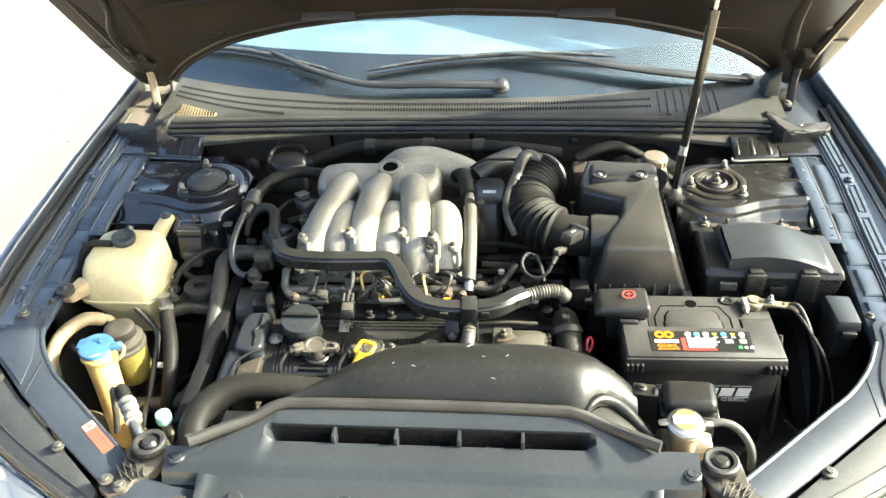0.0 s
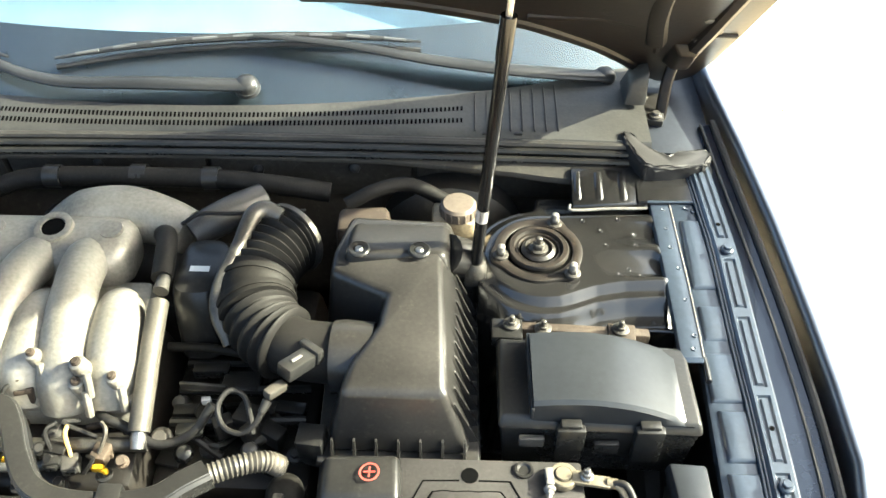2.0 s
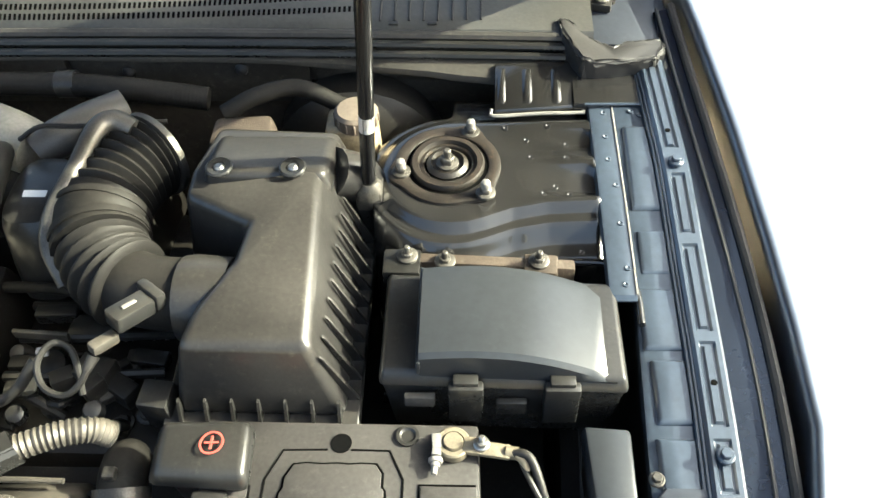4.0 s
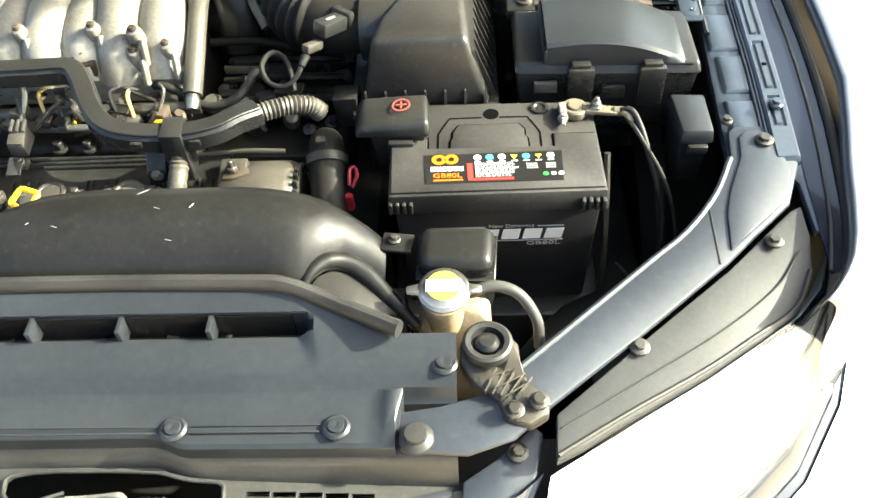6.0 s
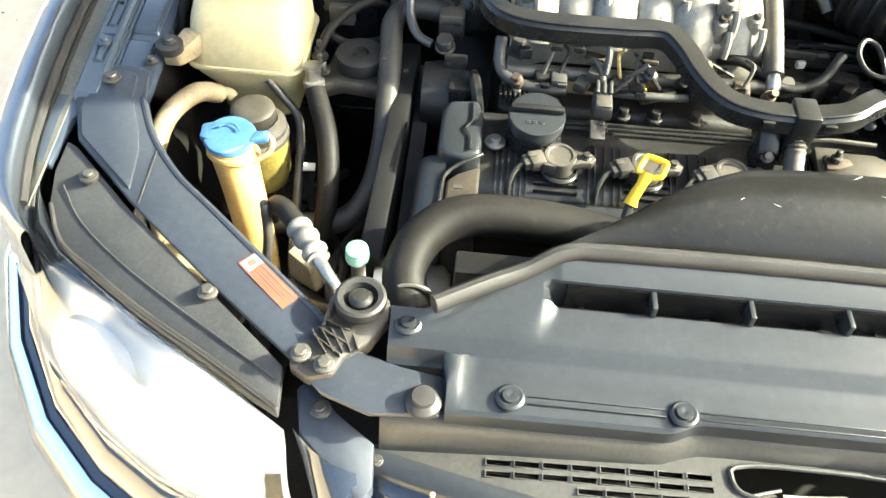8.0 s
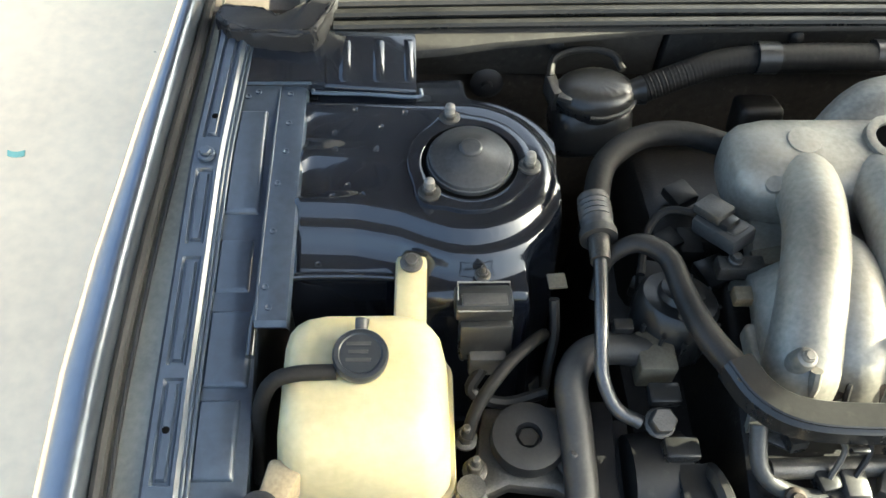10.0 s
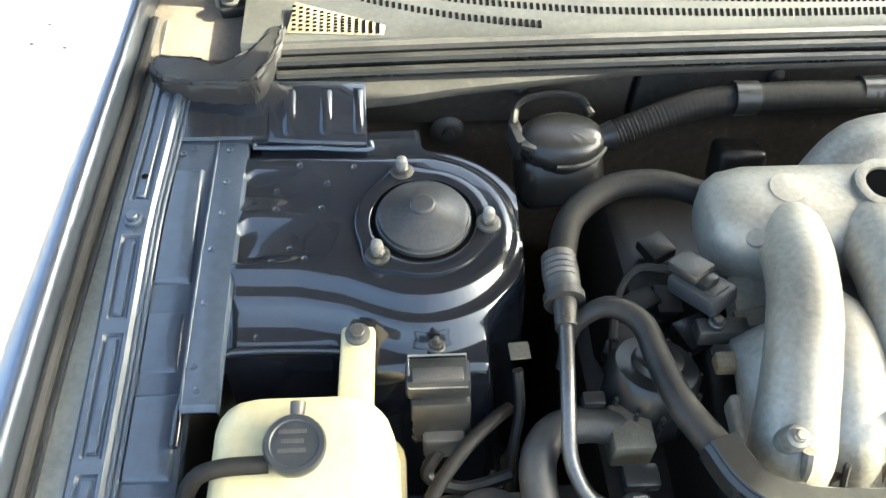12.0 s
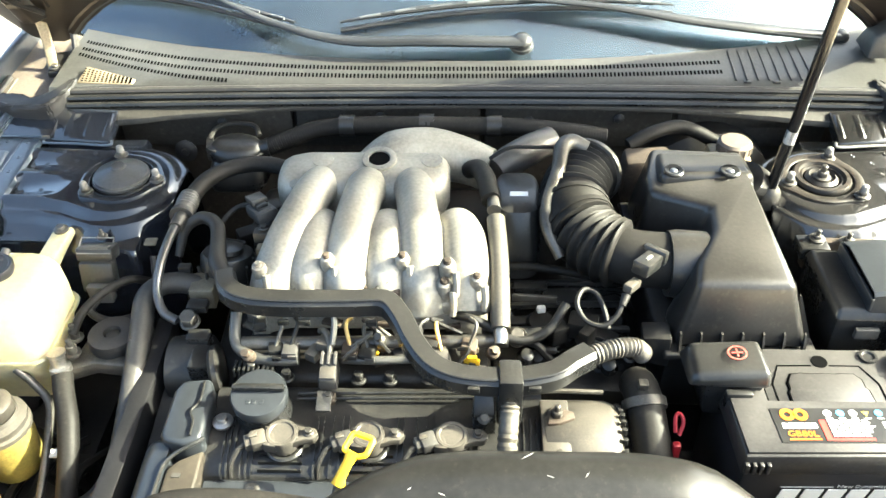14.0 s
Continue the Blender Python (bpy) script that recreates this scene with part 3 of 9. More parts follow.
STRIP_Z = [(1.29, 0.850), (1.33, 0.857), (1.42, 0.8665), (1.56, 0.8755)]
SHELF_FRONT = [(0.44, 1.338), (0.590, 1.338), (0.606, 1.362), (0.72, 1.362)]
TOWER_FRONT = [(0.53, 1.387), (0.548, 1.389), (0.565, 1.395), (0.596, 1.408), (0.635, 1.416), (0.72, 1.418)]
STEP_FRONT = [(-0.06, -0.034), (-0.045, -0.0315), (-0.036, -0.029), (-0.031, -0.0255), (-0.026, -0.019), (-0.0215, -0.0128), (-0.017, -0.0105), (-0.012, -0.0108), (-0.008, -0.0095), (-0.004, -0.006), (0.0, -0.0018), (0.004, 0.0)]
STEP_SIDE = [(-0.05, -0.25), (-0.036, -0.12), (-0.030, -0.055), (-0.026, -0.028), (-0.021, -0.014), (-0.017, -0.0105), (-0.012, -0.0105), (-0.008, -0.009), (-0.004, -0.005), (0.0, -0.0015), (0.004, 0.0)]
STEP_REAR = [(-0.06, -0.018), (-0.03, -0.016), (-0.014, -0.012), (-0.006, -0.006), (0.0, -0.001), (0.004, 0.0)]
SHELF_DROP = [(-0.012, -0.25), (-0.008, -0.12), (-0.0055, -0.03), (-0.003, -0.010), (0.0, -0.0025), (0.004, 0.0)]


def ease(v):
    v = min(1.0, max(0.0, v))
    return v * v * (3 - 2 * v)


def tower_height(x, y):
    """Pressed top of the strut tower: a round dome running out to the wing, a stepped front shelf and steep sides."""
    z = 0.866 + 0.03 * (y - 1.47) + 0.035 * max(0, x - 0.58)
    if x >= 0.53:
        front, rear = y - along(TOWER_FRONT, x), 1.547 - y
    else:
        d = 0.080 - math.hypot(x - 0.53, y - 1.467)
        front, rear = (d, 1.0) if y < 1.467 else (1.0, d)
    shelf = ease((x - 0.455) / 0.022) * ease((1.452 - y) / 0.03)
    if front < rear:
        drop = lerp(along(STEP_SIDE, front), along(STEP_FRONT, front), shelf)
    else:
        drop = lerp(along(STEP_SIDE, rear), along(STEP_REAR, rear), ease((x - 0.50) / 0.03))
    drop += along(SHELF_DROP, y - along(SHELF_FRONT, x))
    def bay(top, slope, fall, reach, x0):
        """A pressing that deepens towards the wing: it falls from its rear edge, flattens and comes back up at its front."""
        v = top - y
        if v <= 0 or v >= reach:
            return 0.0
        end = 0.698 - 0.010 * (1 - ease(v / 0.018))
        return min(0.013, slope * max(0.0, x - x0)) * (1 - (1 - min(1.0, v / fall)) ** 3) * ease((reach - v) / (reach - fall)) * ease((end - x) / 0.010)
    sunk = bay(1.536, 0.085, 0.026, 0.060, 0.580) + bay(1.4765, 0.17, 0.036, 0.056, 0.594 + 0.4 * max(0, 1.472 - y))
    return z + drop - sunk - 0.004 * ease((x - 0.689) / 0.006)


def strut_tower(s, cx, cy):
    paint = TOWER if s < 0 else OLD_TOWER
    xg = [lerp(0.440, 0.700, i / 92) for i in range(93)]
    yg = [lerp(1.322, 1.600, i / 104) for i in range(105)]
    t = part("strut_tower", surf([[(s * x, y, max(0.60, tower_height(x, y))) for x in xg] for y in yg], 0.004), paint, car, "glossy black-navy suspension strut tower", angle=70)
    part("shelf_lip", tube([(s * x, y, z) for x, y, z in ((0.721, 1.27, 0.842), (0.721, 1.305, 0.843), (0.716, 1.334, 0.840), (0.704, 1.351, 0.836), (0.686, 1.3575, 0.834), (0.64, 1.3585, 0.833), (0.60, 1.357, 0.832))], 0.0042, 10, 6), paint, t, "rolled edge of the shelf")
    weld = None
    for x, y in ((0.660, 1.512), (0.658, 1.485), (0.618, 1.486), (0.614, 1.517), (0.644, 1.445), (0.658, 1.428), (0.630, 1.430), (0.670, 1.371), (0.590, 1.535), (0.640, 1.537)):
        at = (s * x, y, tower_height(x, y) + 0.0003)
        if weld is None:
            weld = part("spot_weld", lathe([(0.0012, -0.001), (0.0034, -0.001), (0.0034, 0.0003), (0.0024, 0.0005), (0.0016, 0.0001), (0.0012, -0.0003)], aim(at, (0, 0, 1)), 12), paint, t)
        else:
            alike(weld, at, t)
    studs = ((-0.567, 1.427), (-0.470, 1.460), (-0.545, 1.525)) if s < 0 else ((0.471, 1.459), (0.566, 1.426), (0.549, 1.526))
    # flat mount plate with a lobe round each stud
    lobes = [math.atan2(y - cy, x - cx) for x, y in studs]
    near = lambda a: max(max(0.0, 1 - abs((a - b + math.pi) % (2 * math.pi) - math.pi) / 0.42) for b in lobes)
    rings = []
    for r0, grow, z in ((0.047, 0, 0.8645), (0.047, 0, 0.8690), (0.0485, 0, 0.8700), (0.0590, 0.0080, 0.8698), (0.0605, 0.0085, 0.8690), (0.0610, 0.0085, 0.8645)):
        rings.append([(cx + (r0 + grow * ease(near(a))) * math.cos(a), cy + (r0 + grow * ease(near(a))) * math.sin(a), z + 0.03 * (r0 * math.sin(a))) for a in [2 * math.pi * j / 72 for j in range(72)]])
    part("mount_ring", loft(rings + rings[:1], False), TOWER if s < 0 else STRUT_GRIME, t, "strut mount plate", angle=50)
    up = aim((cx, cy, 0.8655), (0, -0.03, 1))
    # Black disc paints the shade in the gap round the cap.
    part("cap_groove", lathe([(0, 0), (0.0475, 0), (0.0475, 0.0022), (0, 0.0022)], up, 40), VOID, t, "black disc for the shade in the gap round the cap")
    if s < 0:
        part("strut_cap", lathe([(0, 0.0), (0.0415, 0.0), (0.0425, 0.003), (0.0420, 0.0065), (0.0405, 0.0072), (0.0402, 0.0085), (0.0395, 0.0105), (0.0375, 0.0118), (0.0345, 0.0122), (0.024, 0.0172), (0.0115, 0.0222), (0.0108, 0.0245), (0.0090, 0.0258), (0, 0.0262)], up, 48), CAP_GREY, t, "domed grey-black rubber strut cap", angle=30)
    else:
        part("strut_bearing", join(lathe([(0.026, 0), (0.042, 0), (0.0425, 0.005), (0.040, 0.009), (0.034, 0.009), (0.032, 0.004), (0.028, 0.005), (0.026, 0.002)], up, 36),
                                   lathe([(0, 0), (0.0235, 0), (0.024, 0.004), (0.019, 0.008), (0.017, 0.004), (0, 0.004)], up, 24)), STRUT_GRIME, t, "exposed rust-stained strut bearing")
        part("piston_nut", bolt((cx, cy, 0.871), r=0.0105, tall=0.010, stud=0.009), GREY_METAL, t, "dull steel piston nut")
    for x, y in studs:
        part("stud_nut", bolt((x, y, 0.871), r=0.0088, tall=0.008), GREY_METAL, t, "weathered flange nut")
        part("stud_tip", lathe([(0, 0), (0.0052, 0), (0.0055, 0.004), (0.0048, 0.009), (0.003, 0.0105), (0, 0.011)], aim((x, y, 0.878), (0, 0, 1)), 14), CRIMP, t, "pale stud tip")
    # ribbed plate behind the tower
    zp = lambda x, y: 0.8765 + 0.28 * (y - 1.566)
    pl = slab([(s * 0.681, 1.566), (s * 0.577, 1.559), (s * 0.578, 1.628), (s * 0.671, 1.632)], zp, 0.020, 0.003)
    pt = part("ribbed_plate", pl, paint, t, "navy plate with pressed ribs")
    for x, wide in ((0.652, 0.006), (0.617, 0.006), (0.586, 0.005)):
        rows = [[(s * (x + u * wide), y, zp(x, y) + h * (0.0022 if k in (1, 2, 3) else 0)) for u, h in ((-1, -0.1), (-0.6, 0.6), (-0.2, 1), (0.2, 1), (0.6, 0.6), (1, -0.1))] for k, y in enumerate((1.570, 1.574, 1.595, 1.616, 1.620))]
        part("rib", surf(rows, 0.002), paint, pt)
    part("plate_bead", tube([(s * x, y, zp(x, y) - 0.004) for x, y in ((0.674, 1.604), (0.683, 1.566), (0.680, 1.561), (0.63, 1.5595), (0.577, 1.556), (0.574, 1.565))], 0.0022, 6, 3), PANEL_PAINT if s < 0 else CRIMP, pt, "pale bead along the plate's edge")


def front_corner(s):
    """The diagonal support panel with its hood stop, and the cover over the headlight."""
    up = [(0.725, 1.108), (0.716, 1.098), (0.711, 1.056), (0.683, 1.0), (0.642, 0.948), (0.599, 0.911), (0.54, 0.860), (0.47, 0.80), (0.42, 0.757), (0.37, 0.742),
          (0.325, 0.735), (0.33, 0.695), (0.395, 0.690), (0.44, 0.706), (0.476, 0.739), (0.576, 0.818), (0.68, 0.905), (0.721, 0.945), (0.764, 0.985), (0.788, 1.045), (0.782, 1.10), (0.77, 1.108)]
    zt = lambda x, y: 0.792 + 0.08 * (y - 0.72) if y > 0.72 else 0.792
    p = part("support_panel", slab([(s * x, y) for x, y in up], zt, 0.009, 0.004), BAY_PAINT, car, "navy radiator support panel")
    part("panel_flange", tube([(s * x, y, zt(x, y) - 0.002) for x, y in up[2:9]], 0.0042, 8, 4), BAY_PAINT, p)
    emb = [(0.770, 1.072), (0.764, 1.090), (0.752, 1.097), (0.734, 1.095), (0.726, 1.086), (0.722, 1.055), (0.700, 1.004), (0.690, 0.972), (0.684, 0.918), (0.719, 0.950), (0.760, 0.988), (0.776, 1.03)]
    part("panel_emboss", slab([(s * x, y) for x, y in emb], lambda x, y: zt(x, y) + 0.0035, 0.008, 0.003), BAY_PAINT, p, "raised pressing on the panel")
    low = [(0.4815, 0.7335), (0.578, 0.8155), (0.6825, 0.9025), (0.7235, 0.942), (0.7655, 0.982), (0.780, 0.99), (0.782, 0.95), (0.776, 0.905), (0.752, 0.862), (0.70, 0.825), (0.64, 0.785), (0.558, 0.737), (0.505, 0.704), (0.479, 0.690)]
    lz = lambda x, y: along([(0.0, 0.788), (0.02, 0.783), (0.05, 0.772), (0.1, 0.757)], max(0, (abs(x) - 0.479) * 0.63 - (y - 0.733) * 0.78)) + 0.012 * (y - 0.73) / 0.2
    q = part("headlight_cover", slab([(s * x, y) for x, y in low], lz, 0.014, 0.003), DULL_COVER, car, "dark plastic headlight top cover")
    part("cover_line", tube([(s * x, y, lz(x, y) + 0.0005) for x, y in ((0.765, 0.93), (0.73, 0.885), (0.66, 0.830), (0.56, 0.766), (0.486, 0.720))], 0.0010, 6, 5), DULL_COVER, q)
    part("cover_lip", tube([(s * x, y, lz(x, y) + 0.0005) for x, y in ((0.774, 0.91), (0.749, 0.866), (0.697, 0.829), (0.637, 0.789), (0.555, 0.741), (0.481, 0.695))], 0.0026, 8, 5), RUBBER, q, "soft lip along the lens")
    part("panel_seam", tube([(s * 0.672, 0.978, zt(0, 0.978)), (s * 0.671, 0.94, zt(0, 0.94)), (s * 0.670, 0.902, zt(0, 0.902))], 0.0012, 6, 2), DARK, p, "dark seam between two sheets")
    for x, y in ((0.571, 0.805), (0.737, 0.938)):
        part("bolt", bolt((s * x, y, lz(x, y) + 0.003), r=0.0075, washer=2.0), GREY_METAL, q, "weathered flange bolt")
    part("bolt", bolt((s * 0.754, 1.078, zt(0.75, 1.078) + 0.0055), r=0.009), GREY_METAL, p, "weathered flange bolt")
    part("bolt", bolt((s * 0.716, 1.112, 0.828), r=0.006), GREY_METAL, p, "weathered flange bolt")
    part("panel_hole", lathe([(0, 0), (0.006, 0), (0.006, 0.001), (0, 0.001)], aim((s * 0.706, 1.005, zt(0.7, 1.005)), (0, 0, 1)), 12), DARK, p)
    # front corner of the bumper skin beside the grille
    fc = [(0.389, 0.684), (0.425, 0.706), (0.460, 0.735), (0.470, 0.728), (0.460, 0.684), (0.426, 0.656), (0.394, 0.632), (0.386, 0.646)]
    fz = lambda x, y: min(0.777, 0.737 + 0.32 * (y - 0.655))
    part("corner_bracket", slab([(s * x, y) for x, y in fc], fz, 0.02, 0.003), BAY_PAINT, car, "navy corner bracket")
    part("bolt", bolt((s * 0.444, 0.709, fz(0, 0.709) + 0.002), r=0.0075, washer=2), GREY_METAL, car, "weathered flange bolt")
    # hood stop bracket
    b = part("hood_stop", slab([(s * x, y) for x, y in ((0.447, 0.800), (0.430, 0.822), (0.405, 0.822), (0.388, 0.802), (0.388, 0.780), (0.402, 0.760), (0.425, 0.742), (0.432, 0.722), (0.455, 0.716), (0.474, 0.728), (0.475, 0.748), (0.455, 0.765), (0.448, 0.78))],
                               lambda x, y: 0.813 if y > 0.77 else 0.800, 0.018, 0.004), CASTING, car, "ribbed cast hood stop bracket")
    part("stop_cup", lathe([(0.014, 0), (0.025, 0), (0.025, 0.009), (0.022, 0.011), (0.017, 0.010), (0.015, 0.003), (0.014, 0.003)], aim((s * 0.416, 0.795, 0.815), (0, 0, 1)), 28), RUBBER, b, "round rubber cup")
    part("stop_knob", lathe([(0, 0), (0.011, 0), (0.012, 0.008), (0.008, 0.013), (0, 0.014)], aim((s * 0.416, 0.795, 0.814), (0, 0, 1)), 20), BLACK, b)
    for k in range(5):
        part("rib", box((s * (0.418 + 0.008 * k), 0.762 - 0.0022 * k, 0.803), (0.0018, 0.030, 0.007), 0.0006, rz=-s * (24 + 3 * k)), CASTING, b)
    for k in range(3):
        part("rib", box((s * (0.434 + 0.004 * k), 0.772 - 0.011 * k, 0.803), (0.034, 0.0018, 0.007), 0.0006, rz=s * (22 + 6 * k)), CASTING, b)
    for x, y in ((0.440, 0.728), (0.464, 0.738)):
        part("bolt", bolt((s * x, y, 0.806), r=0.008), GREY_METAL, b, "flange bolt")
    # rubber buffer
    part("rubber_buffer", join(lathe([(0, 0), (0.017, 0), (0.017, 0.005), (0.013, 0.009), (0.011, 0.010), (0.0105, 0.015), (0, 0.016)], aim((s * 0.346, 0.705, 0.792), (0, 0, 1)), 24)), RUBBER, car, "round rubber buffer")


LAMP_TOP = [(0.474, 0.684, 0.756), (0.505, 0.702, 0.760), (0.56, 0.735, 0.763), (0.64, 0.782, 0.766), (0.70, 0.822, 0.768), (0.752, 0.858, 0.770), (0.785, 0.895, 0.772), (0.806, 0.95, 0.776)]
LAMP_LOW = [(0.452, 0.622, 0.660), (0.49, 0.628, 0.640), (0.55, 0.648, 0.617), (0.62, 0.678, 0.606), (0.69, 0.718, 0.609), (0.76, 0.778, 0.624), (0.815, 0.860, 0.652), (0.842, 0.95, 0.70)]


def lamp_point(i, t, deep=0.0):
    """A point of the headlight's face: along it, and from its upper edge down."""
    a, b = Vector(LAMP_TOP[i]), Vector(LAMP_LOW[i])
    d = Vector((0.45, -0.75, 0.35)).lerp(Vector((0.8, -0.35, 0.35)), i / 7).normalized()
    return a.lerp(b, t) + d * (0.022 * math.sin(math.pi * t) ** 0.8 * (0.5 + 0.5 * math.sin(math.pi * (i + 1) / 9)) - deep * min(1, 6 * t, 6 * (1 - t) + 0.15) * min(1, (i + 0.4) / 2.4, (7.4 - i) / 2))


def lamp_shell(s, deep, n=9):
    return [[(s * v.x, v.y, v.z) for v in [lamp_point(i, t / (n - 1), deep) for t in range(n)]] for i in range(8)]


def headlight(s):
    hl = part("headlight", surf(lamp_shell(s, 0.045), 0.003), LENS_IN, car, "bright silvered headlight", angle=60)
    part("headlight_lens", surf(lamp_shell(s, 0.0), 0.002), LENS, hl, "clear headlight lens", angle=60).visible_shadow = False
    for i, r in ((4.2, 0.056),):
        c = lamp_point(int(i), 0.52, 0.03).lerp(lamp_point(int(i) + 1, 0.52, 0.03), i % 1)
        way = (s * 0.45, -0.85, 0.25)
        part("reflector_bowl", lathe([(r, 0.016), (r * 0.98, 0.018), (r * 0.9, 0.008), (r * 0.6, -0.012), (0.014, -0.022), (0.014, -0.025), (r, 0.0)], aim((s * c.x, c.y, c.z), way), 28), LENS_IN, hl, "silvered reflector bowl", angle=60)
        part("bulb", lathe([(0, -0.02), (0.010, -0.02), (0.010, 0.0), (0.006, 0.006), (0, 0.007)], aim((s * c.x, c.y, c.z), way), 14), CHROME, hl)
    # bumper skin below the lamp: a narrow ledge, a groove and the bulge
    rows = []
    for i, p in enumerate(LAMP_LOW + [(0.853, 1.03, 0.715)]):
        p = Vector(p)
        d = Vector((0.45, -0.9, 0)).lerp(Vector((0.95, -0.2, 0)), i / 7).normalized()
        rows.append([(s * v.x, v.y, v.z) for v in [p + d * a + Vector((0, 0, b)) for a, b in ((-0.010, 0.002), (-0.003, -0.003), (0.006, -0.010), (0.018, -0.034), (0.021, -0.044), (0.017, -0.049), (0.021, -0.054), (0.034, -0.057), (0.052, -0.070), (0.062, -0.10), (0.062, -0.18), (0.02, -0.40))]])
    part("bumper_corner", surf(rows, 0.003), NAVY, car, "glossy navy bumper corner", angle=45)
    # Chrome strip added to imitate the sky's reflection along the bulge.
    part("bumper_sky_strip", surf([[(q[0] + s * 0.001 * 0, q[1], q[2] + dz) for q, dz in ((Vector(r[7]), 0.003), (Vector(r[7]).lerp(Vector(r[8]), 0.5), 0.0045), (Vector(r[8]), 0.003))] for r in rows], 0.003), CHROME, car, "chrome strip imitating the sky reflection on the bumper")


for side in (-1, 1):
    fender(side)
    inner_side(side)
    front_corner(side)
    headlight(side)
strut_tower(-1, -0.527, 1.468)
strut_tower(1, 0.523, 1.473)
stk = part("information_sticker", slab([(-0.548, 0.838), (-0.534, 0.853), (-0.479, 0.806), (-0.493, 0.790)], lambda x, y: 0.7925 + 0.08 * (y - 0.72) + 0.0008, 0.001), INK_PINK, car, "faded pink information sticker")
SA, SU, SV = Vector((-0.548, 0.838)), Vector((0.055, -0.0475)), Vector((0.014, 0.0155))
for u0, u1, v0, v1, m in ((0.03, 0.22, 0.08, 0.92, INK_GREY), (0.08, 0.18, 0.3, 0.7, RED_INK), (0.26, 0.95, 0.74, 0.84, RED_INK), (0.26, 0.88, 0.52, 0.57, RED_INK), (0.26, 0.94, 0.36, 0.41, RED_INK), (0.26, 0.70, 0.20, 0.25, RED_INK)):
    q = [SA + SU * u + SV * v for u, v in ((u0, v0), (u1, v0), (u1, v1), (u0, v1))]
    part("sticker_bar", slab([tuple(w) for w in q], lambda x, y: 0.7925 + 0.08 * (y - 0.72) + (0.0013 if m is not RED_INK or u1 > 0.2 else 0.0017), 0.0004), m, stk)

# ---- bumper, grille ----
xs = [-0.412 + 0.824 * i / 56 for i in range(57)]
FACE = [(0.597, 0.48, 0.722), (0.5735, 0.52, 0.7025), (0.562, 0.525, 0.686), (0.533, 0.57, 0.6617), (0.522, 0.58, 0.6456), (0.505, 0.60, 0.600)]


def face_at(x, u, bulge=0.0):
    """A point of the grille's face: across, and down over its bars (0 at the top, 5 at the bottom)."""
    i = min(int(u), 4)
    (ya, ca, za), (yb, cb, zb) = FACE[i], FACE[i + 1]
    t = u - i
    b = bulge * math.sin(math.pi * t)
    return (x, lerp(ya + ca * x * x, yb + cb * x * x, t) - b, lerp(za, zb, t) - 0.015 * abs(x) + 0.5 * b)


def grille_strip(u, bulge, across, n=7):
    return surf([[face_at(x, u + min(0.999, k / (n - 1)), bulge) for k in range(n)] for x in across], 0.004)


part("grille_upper_bar", grille_strip(0, 0.003, xs), NAVY, car, "broad navy grille bar", angle=60)
for u in (1, 3):
    for side_x in ([x for x in xs if x < -0.068], [x for x in xs if x > 0.068]):
        part("grille_chrome", grille_strip(u, 0.006, side_x), CHROME, car, "chrome grille moulding", angle=60)
for u in (1, 3):
    part("grille_web", grille_strip(u, 0.0, [x for x in xs if abs(x) < 0.10]), NAVY, car, "navy web between the bars", angle=60)
part("grille_bar", grille_strip(2, 0.004, xs), NAVY, car, "navy grille bar", angle=60)
part("grille_bar", grille_strip(4, 0.003, xs), NAVY, car, "navy grille bar", angle=60)
rows = []
for i in range(17):
    q = -1 + i / 8
    rows.append([tuple(Vector(face_at(q * lerp(0.050, 0.066, u / 3.4), u)) + Vector((0, -1, 0.5)) * 0.010 * (1 - q ** 6) * min(1, 0.3 + u)) for u in (0.05, 0.3, 0.7, 1.1, 1.6, 2.2, 2.8, 3.4)])
part("grille_boss", surf(rows, 0.006), NAVY, car, "plain navy raised panel in the middle of the grille", angle=60)
bx = [-0.50, -0.48, -0.38, -0.25, 0, 0.25, 0.38, 0.48, 0.50]
part("bumper", surf([[(x, 0.475 + 0.42 * x * x + 0.25 * max(0, abs(x) - 0.6) + dy, z) for dy, z in ((0.03, 0.60), (0.0, 0.592), (-0.05, 0.57), (-0.07, 0.50), (-0.07, 0.40), (-0.03, 0.25))] for x in bx], 0.004), PAINT, car, "navy front bumper skin")
for s in (-1, 1):
    part("grille_side_trim", surf([[(s * lerp(a[0], b[0], t), lerp(a[1], b[1], t) - 0.010 * math.sin(math.pi * t), lerp(a[2], b[2], t) + 0.004 * math.sin(math.pi * t)) for t in (0, 0.1, 0.35, 0.65, 0.9, 1)]
                                   for a, b in (((0.402, 0.655, 0.740), (0.468, 0.690, 0.750)), ((0.398, 0.638, 0.728), (0.456, 0.670, 0.733)), ((0.396, 0.618, 0.70), (0.444, 0.644, 0.70)), ((0.392, 0.592, 0.66), (0.438, 0.621, 0.66)), ((0.385, 0.570, 0.61), (0.438, 0.60, 0.61)))], 0.003), NAVY, car, "glossy navy filler panel beside the grille", angle=60)

